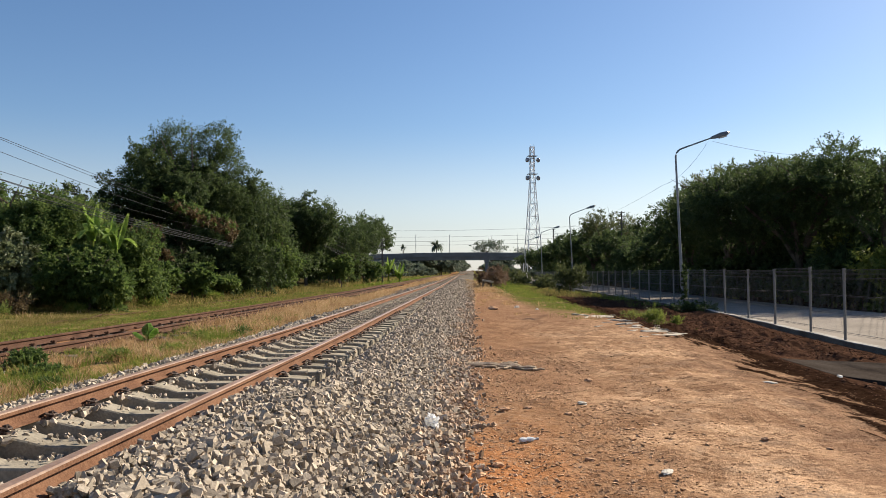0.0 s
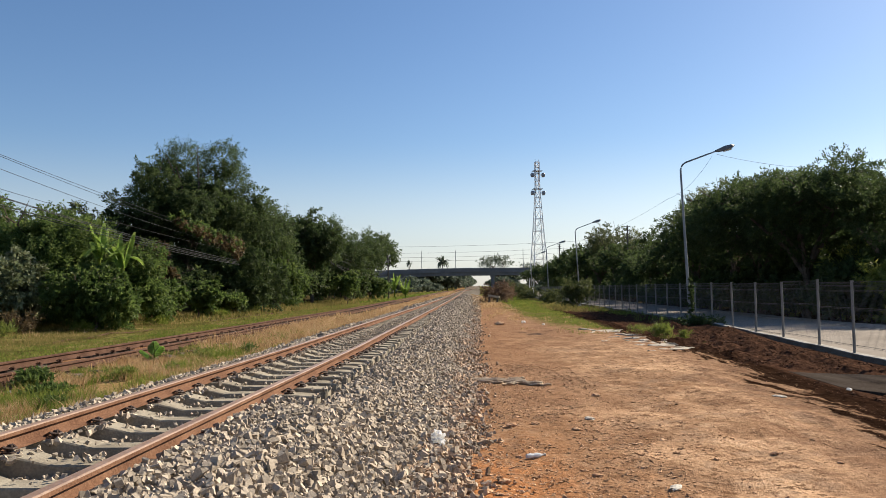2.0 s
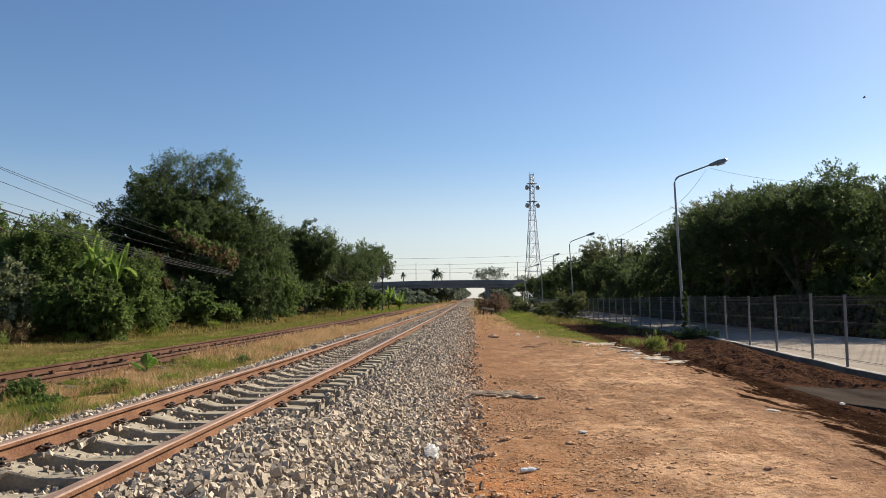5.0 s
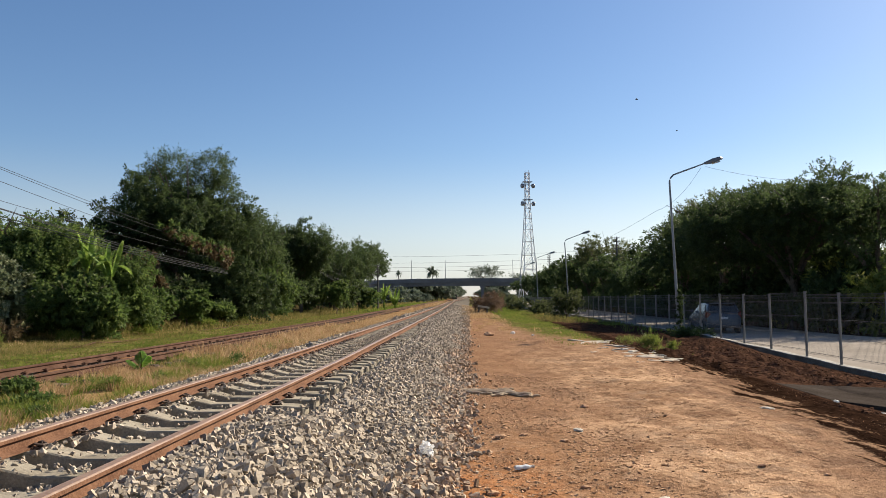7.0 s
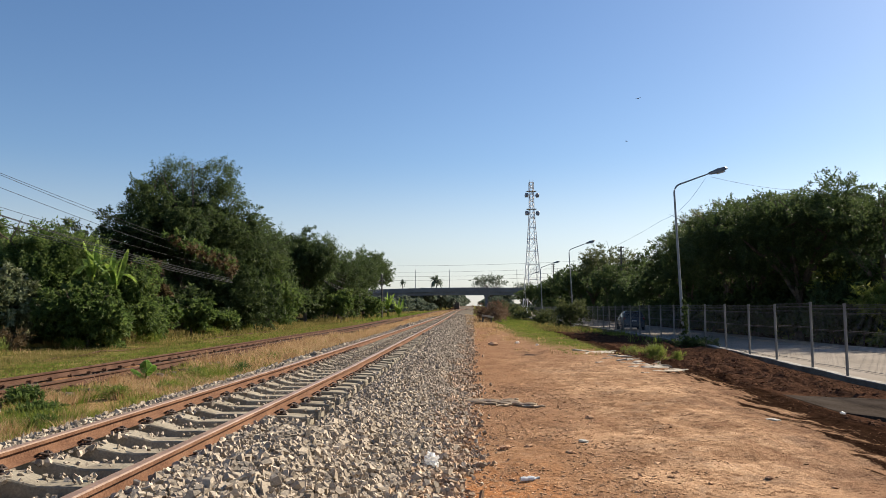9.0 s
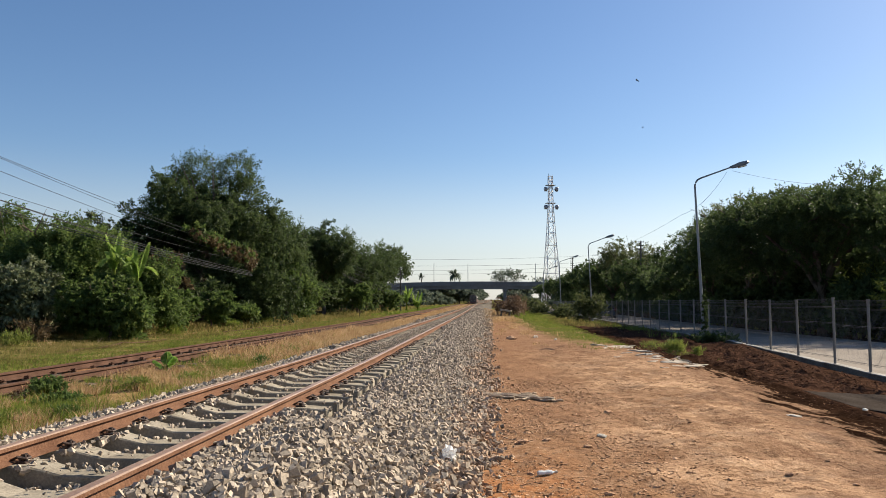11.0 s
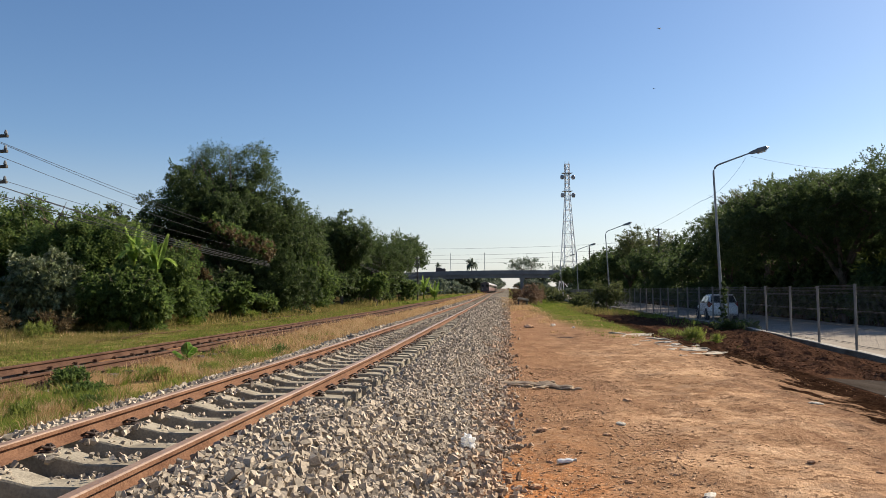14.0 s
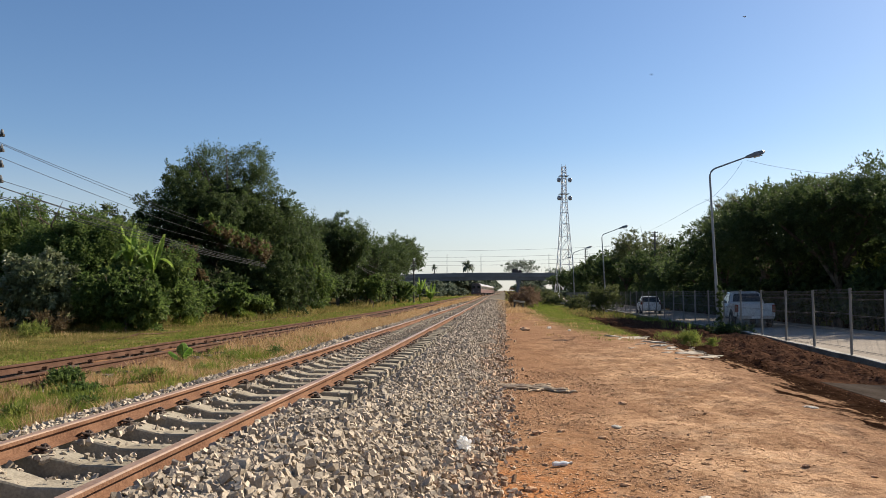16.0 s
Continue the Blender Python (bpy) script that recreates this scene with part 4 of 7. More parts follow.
# ---- plants ----
def leaf_cloud(blobs, n, size, slim, seed, hang=0.3, shell=0.55, spray=0.0):
    """Leaves over uneven clumps. Blobs: centre and three radii. Each leaf is one pointed blade."""
    rng = np.random.default_rng(seed)
    n, size, slim = int(n * 1.75), size * 0.92, slim * 1.1
    blobs = np.asarray(blobs, float)
    c, r = blobs[:, :3], blobs[:, 3:6]
    weight = (r[:, 0] * r[:, 1] + r[:, 0] * r[:, 2] + r[:, 1] * r[:, 2])
    pick = rng.choice(len(blobs), n, p=weight / weight.sum())
    d = rng.normal(size=(n, 3))
    d /= np.linalg.norm(d, axis=1, keepdims=True)
    # twigs: gather leaves about a lesser number of shoots
    shoots = max(len(blobs) * 12, n // 26)
    sd = rng.normal(size=(shoots, 3))
    sd /= np.linalg.norm(sd, axis=1, keepdims=True)
    sp = rng.choice(len(blobs), shoots, p=weight / weight.sum())
    sr = rng.uniform(shell, 1.08, shoots) + spray * (rng.random(shoots) ** 4)
    own = rng.integers(0, shoots, n)
    pick = sp[own]
    base = c[pick] + r[pick] * sd[own] * sr[own][:, None]
    reach = (r[pick].mean(1) * 0.20)[:, None]
    along = rng.random((n, 1))
    p = base + d * reach * rng.uniform(0.15, 1.0, (n, 1)) + sd[own] * along * reach * (0.8 + 2.5 * spray)
    out = d * 0.8 + sd[own] * 0.6 + rng.normal(size=(n, 3)) * 0.35
    out[:, 2] -= hang
    out /= np.linalg.norm(out, axis=1, keepdims=True)
    side = np.cross(out, rng.normal(size=(n, 3)))
    side /= np.linalg.norm(side, axis=1, keepdims=True) + 1e-9
    up = np.cross(side, out)
    long = size * rng.uniform(0.6, 1.4, (n, 1))
    m = p + up * long * 0.05
    v = np.stack([m + side * long * slim, m + out * long, m - side * long * slim], 1)
    f = np.arange(3 * n).reshape(-1, 3)
    return v.reshape(-1, 3), f


def crown_blobs(seed, rx, ry, rz, z0, count=26, lump=0.36):
    """Uneven clumps over a rough ellipsoid."""
    rng = np.random.default_rng(seed)
    out = []
    for k in range(count):
        d = rng.normal(size=3)
        d /= np.linalg.norm(d)
        d[2] = abs(d[2]) * 1.0 if rng.random() < 0.72 else d[2]
        q = rng.uniform(0.45, 0.86)
        s = rng.uniform(0.6, 1.25) * lump
        out.append((d[0] * rx * q, d[1] * ry * q, z0 + d[2] * rz * q, rx * s, ry * s, rz * s * 0.85))
    return out


def tier_blobs(seed, rx, rz, z0, count):
    """A wide crown of many flat leafy tiers, each about as wide as an arm is long, with gaps between."""
    rng = np.random.default_rng(seed)
    out = []
    for k in range(count):
        a, q = rng.uniform(0, 6.283), math.sqrt(rng.random())
        up = math.sqrt(max(0.0, 1 - q * q)) * (0.88 + 0.2 * math.sin(3 * a + seed) * q)
        z = z0 + rz * (up * rng.uniform(0.72, 1.0) if rng.random() < 0.6 else rng.uniform(-0.55, 0.7) * (0.35 + up))
        w = rng.uniform(0.6, 1.35)
        out.append((math.cos(a) * rx * q, math.sin(a) * rx * q, z, w, w, w * rng.uniform(0.42, 0.7)))
    return out


def limbs(seed, tall, spread, count=6, thick=0.2):
    rng = np.random.default_rng(seed)
    bm = bmesh.new()
    fork = tall * 0.32
    tube(bm, [(0, 0, -0.3), (0.05, 0.02, fork * 0.5), (0.12 * rng.normal(), 0.1 * rng.normal(), fork)], [thick * 1.25, thick, thick * 0.8], 9)
    for k in range(count):
        a = 6.283 * k / count + rng.uniform(-0.4, 0.4)
        e = spread * rng.uniform(0.5, 0.95)
        pts, rad = [], []
        for q in range(6):
            u = q / 5
            pts.append((math.cos(a) * e * u ** 1.2 + 0.15 * rng.normal() * u, math.sin(a) * e * u ** 1.2 + 0.15 * rng.normal() * u, fork * 0.85 + (tall * 0.92 - fork) * u ** 0.8 * rng.uniform(0.85, 1.0)))
            rad.append(thick * (0.62 - 0.52 * u))
        tube(bm, pts, rad, 6)
        for w in range(3):
            b = Vector(pts[2 + w])
            o = Vector(rng.normal(size=3)) * 0.055 * tall
            tube(bm, [b, b + o * 0.9 + Vector((0, 0, 0.04 * tall)), b + o * 1.8 + Vector((0, 0, 0.09 * tall))], [thick * 0.22, thick * 0.13, thick * 0.05], 5)
    return from_bm("trunk", bm, True)


def tree_kind(name, label, category, seed, tall, rx, ry, low, n, size, slim, material, hang=0.3, count=26, lump=0.36, spray=0.15, shell=0.5, thick=0.2, group="", tiers=0):
    t = thing(name, label, category, group=group)
    part("trunk", limbs(seed, tall, min(rx, ry), 6, thick), BARK, t)
    rz = (tall - low) / 2
    blobs = tier_blobs(seed + 1, rx * 0.88, rz * 0.78, low + rz, tiers) if tiers else crown_blobs(seed + 1, rx, ry, rz, low + rz, count, lump)
    v, f = leaf_cloud(blobs, n, size, slim, seed + 2, hang, shell, spray)
    part("crown", mesh_np("crown", v, f), material, t)
    return t


def stand(t, x, y, turn=0, s=1.0, sz=None, sink=0.0, first=False):
    m = pose(x, y, float(land(x, y)) - sink, 0, 0, turn) @ Matrix.Diagonal((s, s, sz or s, 1))
    if first:
        t.matrix_basis = m
        return t
    return copy_thing(t, m)


def wood_right():
    """The row of broad trees behind the road."""
    label = "broad dark green tree with a dense spreading crown"
    kinds = [tree_kind("tree", label, "tree", 410 + 7 * k, 9.2, 6.2, 6.2, 1.5, (62000, 62000, 18000)[k], (0.125, 0.125, 0.24)[k], 0.30, LEAF_A, 0.1, 60, 0.225, 0.25, thick=0.22, group="roadside trees", tiers=(190, 190, 0)[k]) for k in range(3)]
    olive = tree_kind("tree", "feathery olive green roadside tree with a loose crown", "tree", 470, 9.4, 4.1, 4.1, 1.8, 15000, 0.17, 0.16, LEAF_C, 0.1, 44, 0.17, 0.9, thick=0.18, group="roadside trees")
    tall = tree_kind("tree", "broad roadside tree with bare limbs below its crown", "tree", 430, 9.6, 5.8, 5.8, 3.4, 24000, 0.125, 0.30, LEAF_A, 0.1, 52, 0.215, 0.25, thick=0.24, group="roadside trees", tiers=74)
    kinds.append(olive)
    kinds.append(tree_kind("tree", "dark tree deep in the roadside wood", "tree", 480, 9.0, 4.9, 4.9, 1.0, 14000, 0.27, 0.34, LEAF_A, 0.3, 34, 0.3, 0.2, thick=0.22, group="roadside trees"))
    kinds.append(tall)
    rows = [(22.3, 42.8, 0.985, 5), (19.6, 47.6, 1.04, 1), (19.2, 54, 1.04, 0), (19.8, 61, 1.10, 3), (19.0, 68.5, 0.86, 2), (19.4, 78, 0.87, 2), (19.4, 89, 0.9, 2), (19.3, 100, 1.0, 2),
            (19.0, 111, 1.02, 3), (18.8, 124, 1.05, 2), (18.4, 140, 1.05, 2), (18.4, 160, 1.0, 2), (18.0, 182, 0.9, 2), (17.5, 210, 0.9, 2), (17, 240, 0.9, 2),
            (27, 60, 0.9, 4), (28, 71, 0.95, 4), (27, 84, 0.95, 4), (28, 98, 1, 4), (27, 116, 1.05, 4), (25, 140, 1.05, 4)]
    used = set()
    for k, (x, y, s, which) in enumerate(rows):
        t = kinds[which]
        stand(t, x * 0.88, y * 0.88, 67 * k, s * (0.9 + 0.22 * float(step(85, 125, y))), first=which not in used)
        used.add(which)
    # undergrowth below them
    bush = thing("undergrowth", "dark tangled bushes below the roadside trees", "bush", group="undergrowth behind the road")
    v, f = leaf_cloud(crown_blobs(801, 2.0, 3.2, 1.9, 1.4, 22, 0.4), 2700, 0.30, 0.3, 802, 0.2, 0.4, 0.3)
    part("foliage", mesh_np("foliage", v, f), LEAF_A, bush)
    part("stem", limbs(803, 2.0, 1.2, 4, 0.05), BARK, bush)
    for k in range(44):
        y = 38 + 5.0 * (k % 24) * (1 if k < 24 else 1.3)
        stand(bush, (17.2 if k < 24 else 22.5) + 0.7 * math.sin(k * 2.2), y, 50 * k, (0.85 if k < 24 else 1.4) + 0.22 * math.sin(k * 1.3), first=k == 0)
    for k in range(16):
        stand(bush, 17.0 + 0.5 * math.sin(k * 1.7), 38.5 + 2.7 * k, 77 * k, 0.62 + 0.15 * math.sin(k * 2.3))
    for k in range(13):
        stand(bush, 19.6 + 0.6 * math.sin(k * 2.9), 39.5 + 2.4 * k, 43 * k, 1.35 + 0.2 * math.sin(k * 1.9))
    # added at the row's near end to shade the road; one stands unseen
    for k, (x, y, z) in enumerate(((18.4, 29.6, 1.0), (18.2, 37.0, 0.8))):
        stand(bush, x, y, 61 * k, z)
    lit = thing("bush", "bright yellow green bush beyond the road", "bush", group="bushes beyond the road")
    v, f = leaf_cloud(crown_blobs(811, 1.7, 1.7, 1.7, 1.5, 14, 0.4), 3600, 0.2, 0.22, 812, 0.2, 0.5, 0.3)
    part("foliage", mesh_np("foliage", v, f), LEAF_Y, lit)
    part("stem", limbs(813, 2.4, 1.2, 4, 0.05), BARK, lit)
    for k, (x, y, s) in enumerate(((18.0, 34.0, 1.1), (19.6, 38.4, 0.9), (19.9, 40.0, 1.1), (21.5, 41.5, 1.2), (17.2, 60.0, 0.6), (17.3, 53, 0.4), (17.3, 43.5, 0.45))):
        stand(lit, x, y, 80 * k, s, first=k == 0)


wood_right()


def wood_left():
    """The overgrown belt beyond the sidings."""
    big = thing("tree", "very large dark tree overgrown with creepers", "tree", pose(-19.5, 50, float(land(-19.5, 50))))
    part("trunk", limbs(21, 11.0, 4.5, 8, 0.35), BARK, big)
    blobs = [(b[0] * (1 - 0.05 * max(0, b[2] - 5)) + 0.25, *b[1:]) for b in crown_blobs(22, 3.7, 4.5, 3.9, 5.3, 70, 0.20)]
    blobs += [(-0.4, 0, 9.9, 1.4, 1.4, 1.2), (-1.5, 0.5, 9.0, 1.4, 1.4, 1.3), (2.5, -0.5, 9.9, 1.1, 1.2, 1.2), (2.9, 0, 8.7, 1.1, 1.2, 1.2), (-2.2, -1, 7.4, 1.2, 1.4, 1.3), (-3.0, -1.5, 5.4, 1.2, 1.4, 1.3)]
    v, f = leaf_cloud(blobs, 100000, 0.14, 0.2, 24, 0.2, 0.5, 0.3)
    part("crown", mesh_np("crown", v, f), LEAF_A, big)
    blobs = [(a, b, z, 1.5, 1.3, 1.5) for a, b, z in ((3.4, -2.4, 5.6), (4.0, -2.0, 3.9), (4.2, -2.6, 2.3), (3.2, -3.0, 4.0), (5.0, -1.2, 5.2), (4.9, -1.8, 2.6), (4.2, -3.2, 1.0), (2.8, -3.4, 6.4), (5.4, -1.0, 1.2), (4.3, -0.4, 7.0), (-1.0, -4.0, 7.2), (1.6, -4.2, 6.8), (-3.0, -3.6, 6.4))]
    rng = np.random.default_rng(26)
    blobs = [(a + rng.normal() * 0.7, b + rng.normal() * 0.6, z + rng.normal() * 0.7, 0.7, 0.7, 0.75) for a, b, z, *_ in blobs for _ in range(4)]
    v, f = leaf_cloud(blobs, 42000, 0.12, 0.32, 25, 0.5, 0.55, 0.3)
    part("creeper", mesh_np("creeper", v, f), LEAF_A, big, "hanging curtain of deep green creepers")

    def mass(seed, x, y, tall, rx, ry, n, material, label, name="tree", low=0.2, size=0.20, slim=0.28, hang=0.5, spray=0.3, count=34, lump=0.3, category="tree"):
        t = tree_kind(name, label, category, seed, tall, rx, ry, low, n, size, slim, material, hang, count, lump, spray, 0.45, 0.16 if tall > 4 else 0.05)
        return stand(t, x, y, seed * 37 % 360, 1.0, first=True)

    mass(31, -17.9, 61, 8.6, 3.6, 3.9, 46000, LEAF_A, "drooping dark green tree wrapped in creepers", spray=0.5, size=0.14)
    mass(33, -15.9, 58.5, 4.6, 1.9, 2.4, 18000, LEAF_B, "leafy light green creeper-covered tree", spray=0.3, size=0.14)
    mass(35, -16.5, 74, 9.3, 3.1, 3.6, 34000, LEAF_A, "dark green tree wrapped in creepers", spray=0.4, size=0.17)
    mass(43, -16.4, 112, 9.8, 3.9, 4.6, 22000, LEAF_A, "rounded dark green tree with drooping shoots", spray=0.7, size=0.23)
    mass(37, -15.4, 86, 8.2, 3.6, 4.6, 22000, LEAF_A, "rounded dark green tree with drooping shoots", spray=0.6, size=0.16)
    mass(39, -13.4, 76, 3.4, 1.6, 2.0, 6000, LEAF_B, "light green bush at the foot of trees", "bush", spray=0.3, category="bush")
    mass(41, -14.6, 99, 3.2, 2.2, 3.0, 7000, LEAF_B, "light green bush by the cable pole", "bush", spray=0.4, category="bush")
    # belt before the big tree
    mass(51, -22.6, 33.8, 5.7, 3.4, 3.2, 50000, LEAF_B, "dense bright green shrub with drooping leaves", "shrub", low=-1.3, spray=0.3, size=0.115, category="shrub")
    mass(53, -18.7, 32.0, 5.5, 3.0, 2.8, 54000, LEAF_B, "dense bright green shrub with drooping leaves", "shrub", low=-1.3, spray=0.3, size=0.115, category="shrub")
    mass(55, -15.4, 32.2, 3.5, 2.3, 2.0, 34000, LEAF_B, "deep green shrub in the thicket", "shrub", low=-1.3, spray=0.3, size=0.115, category="shrub")
    mass(57, -18.1, 28.4, 3.1, 1.9, 1.5, 15000, LEAF_D, "pale grey green shrub with broad leaves", "shrub", low=-1.2, size=0.15, slim=0.36, spray=0.2, category="shrub")
    mass(59, -14.6, 28.4, 2.7, 1.9, 1.4, 17000, LEAF_B, "low green shrub with small leaves", "shrub", low=-1.2, size=0.13, slim=0.3, spray=0.2, category="shrub")
    mass(61, -24.5, 26.5, 4.3, 3.2, 2.8, 22000, LEAF_A, "deep green shrub in the thicket", "shrub", spray=0.3, size=0.12, category="shrub")
    mass(63, -24.4, 46, 6.7, 2.6, 2.6, 14000, LEAF_C, "olive tree behind the thicket", spray=0.4, size=0.14)
    mass(65, -15.4, 37.0, 1.9, 1.0, 1.1, 4200, LEAF_B, "small light green bush at the edge of grass", "bush", spray=0.4, category="bush")
    mass(67, -15.2, 40.5, 2.0, 1.0, 1.2, 4200, LEAF_B, "small light green bush at the edge of grass", "bush", spray=0.4, category="bush")
    mass(69, -15.4, 45.0, 1.3, 1.2, 1.8, 4200, LEAF_B, "small light green bush at the edge of grass", "bush", spray=0.4, category="bush")
    mass(71, -16.5, 37.4, 3.8, 1.1, 1.2, 8000, LEAF_DRY, "brownish dried creeper mound", "shrub", spray=0.2, category="shrub")
    mass(73, -26.5, 60, 8.0, 4.6, 4.6, 12000, LEAF_A, "dark tree behind the belt", spray=0.3, size=0.16)
    mass(75, -24.0, 74, 7.5, 4.6, 4.6, 12000, LEAF_A, "dark tree behind the belt", spray=0.3, size=0.16)
    mass(77, -30.0, 36, 6.2, 4.4, 4.4, 12000, LEAF_A, "dark tree behind the belt", spray=0.3, size=0.16)
    thick = tree_kind("thicket", "dark dense thicket below the trees", "bush", 611, 4.6, 3.4, 3.4, -0.4, 6500, 0.28, 0.34, LEAF_A, 0.3, 26, 0.42, 0.3, 0.35, 0.08, "thickets below the trees")
    for k, (x, y, s) in enumerate(((-22, 42, 1.0), (-18.6, 44, 0.75), (-24, 48, 1.15), (-20, 53, 1.1), (-17.2, 53.5, 0.7), (-23, 57, 1.2), (-20, 64, 1.1), (-17.5, 66, 0.8), (-22, 72, 1.2), (-18, 77, 1.0), (-20, 84, 1.2),
                                   (-17, 92, 1.0), (-20, 100, 1.1), (-27, 38, 1.1), (-27, 31, 1.0), (-25, 24, 0.9), (-31, 50, 1.3), (-18.5, 110, 1.0), (-24, 92, 1.2), (-21, 37, 0.9), (-16.5, 49.5, 0.6))):
        stand(thick, x, y, 83 * k, s, first=k == 0)


wood_left()


def frond(length, width, droop, seed):
    """A long torn leaf along a bent midrib, in leaflets."""
    rng = np.random.default_rng(seed)
    v, f = [], []
    n = 22
    mid = [np.array((0.06 * length * math.sin(2 * u + seed), length * (u * 0.6), length * (0.95 * u - droop * u * u))) for u in np.linspace(0, 1, n)]
    for k in range(n - 1):
        u = (k + 0.5) / n
        w = width * math.sin(math.pi * min(1, 0.12 + u * 0.86)) ** 0.7
        for side in (-1, 1):
            q = len(v)
            sagged = 0.22 + 0.25 * rng.random()
            v += [mid[k], mid[k + 1], mid[k + 1] + np.array((side * w, 0.05, -w * sagged)), mid[k] + np.array((side * w, 0.02, -w * sagged))]
            f.append((q, q + 1, q + 2, q + 3))
    return mesh_np("leaf", v, f)


def banana(x, y, tall, seed, count=9, big=1.0):
    rng = np.random.default_rng(seed)
    t = thing("banana_plant", "banana plant with long bright green torn leaves", "banana plant", pose(x, y, float(land(x, y))))
    part("stem", tube(bmesh.new(), [(0, 0, -0.1), (0.03, 0, tall * 0.5), (0, 0, tall)], [0.16, 0.12, 0.08], 9), GRASS, t)
    shapes = [frond(2.0 * big, 0.19 * big, d, seed + k) for k, d in enumerate((0.25, 0.6, 1.0))]
    for k in range(count):
        part("leaf", shapes[k % 3], BANANA, t, at=pose(0, 0, tall - 0.05, rng.uniform(0, 42), rng.uniform(-14, 14), 360 * k / count + rng.uniform(-20, 20)))


banana(-15.0, 29.4, 2.8, 91, 9, 0.78)
banana(-14.2, 29.7, 2.5, 92, 9, 0.8)
banana(-11.9, 104.0, 1.3, 94, 10, 1.25)
banana(-10.6, 106.0, 0.6, 95, 9, 1.2)


def palm(x, y, tall, seed, big):
    rng = np.random.default_rng(seed)
    t = thing("palm_tree", "distant palm with a ragged crown", "palm tree", pose(x, y, float(land(x, y))))
    part("trunk", tube(bmesh.new(), [(0, 0, 0), (0.2, 0, tall * 0.5), (0, 0, tall)], [0.3, 0.24, 0.2], 8), BARK, t)
    shapes = [frond(2.6 * big, 0.3 * big, d, seed + k) for k, d in enumerate((0.5, 0.9, 1.3))]
    for k in range(28):
        part("frond", shapes[k % 3], LEAF_FAR_HAZED, t, at=pose(0, 0, tall, rng.uniform(-30, 50), rng.uniform(-10, 10), 22.5 * k + rng.uniform(-10, 10)))


palm(-17.6, 345, 12.2, 131, 2.1)
palm(-31.5, 332, 11.6, 133, 0.95)


def far_plants():
    bare = thing("tree", "sparse grey half bare tree behind the bridge", "tree", pose(7.4, 352, 0.5))
    part("trunk", limbs(141, 16.5, 9, 10, 0.4), BARK, bare)
    v, f = leaf_cloud(crown_blobs(142, 10.5, 7, 5.2, 12.0, 46, 0.2), 2600, 0.5, 0.22, 143, 0.0, 0.3, 0.8)
    part("crown", mesh_np("crown", v, f), LEAF_FAR_HAZED, bare)
    small = stand(bare, 22.5, 352, 120, 0.78)
    tagged(small, "smaller half bare tree behind the bridge")
    wood = thing("tree", "hazy green tree along the line in the distance", "tree", group="distant trees")
    part("trunk", limbs(151, 6.5, 4, 5, 0.22), BARK, wood)
    v, f = leaf_cloud(crown_blobs(152, 5.5, 5.5, 3.2, 3.6, 24, 0.34), 850, 1.22, 0.34, 153, 0.3, 0.5, 0.25)
    part("crown", mesh_np("crown", v, f), LEAF_FAR_HAZED, wood)
    rng = np.random.default_rng(9)
    spots = [(-23.0, 352, 1.0)]  # the copies take over this one's size
    spots += [(14.6, 180, 0.40), (17.6, 188, 0.50), (13.2, 168, 0.30), (20.5, 196, 0.55)]
    spots += [(-24 - 0.02 * k + rng.uniform(-4, 4), 118 + 13 * k, rng.uniform(0.34, 0.58)) for k in range(15)]
    spots += [(-17 + rng.uniform(-1.5, 1), 135 + 18 * k, rng.uniform(0.28, 0.42)) for k in range(10)]
    spots += [(-38 + rng.uniform(-3, 3), 130 + 20 * k, rng.uniform(0.45, 0.6)) for k in range(9)]
    spots += [(13 + rng.uniform(-1, 3), 255 + 14 * k, rng.uniform(0.28, 0.45)) for k in range(7)]
    # both sides of the line beyond the bridge
    spots += [(-24 + rng.uniform(-3, 3), 340 + 18 * k, rng.uniform(0.95, 1.3)) for k in range(15)]
    spots += [(float(bend(y)) - 11 - 4 * rng.random(), y, rng.uniform(0.8, 1.1)) for y in range(345, 640, 20)]
    spots += [(float(bend(y)) + 12 + 4 * rng.random() + 0.01 * (y - 330), y, rng.uniform(0.85, 1.15)) for y in range(345, 640, 22)]
    spots += [(float(bend(y)) + 9 + 8 * rng.random(), y, rng.uniform(0.7, 1.1)) for y in range(640, 900, 14)]
    spots += [(float(bend(y)) - 11 - 7 * rng.random(), y, rng.uniform(0.7, 1.1)) for y in range(640, 900, 16)]
    spots += [(-60 + 9 * k, 345 + rng.uniform(0, 8), rng.uniform(0.85, 1.05)) for k in range(5)]
    spots += [(24 + 10 * k, 350, 0.7) for k in range(5)]
    spots += [(-150 + 25 * k + rng.uniform(-6, 6), 760 + rng.uniform(-30, 60), rng.uniform(0.7, 1.0)) for k in range(13) if not 4 < k < 7]
    for k, (x, y, s) in enumerate(spots):
        stand(wood, x, y, 70 * k, s, s * rng.uniform(0.85, 1.15), first=k == 0)


far_plants()


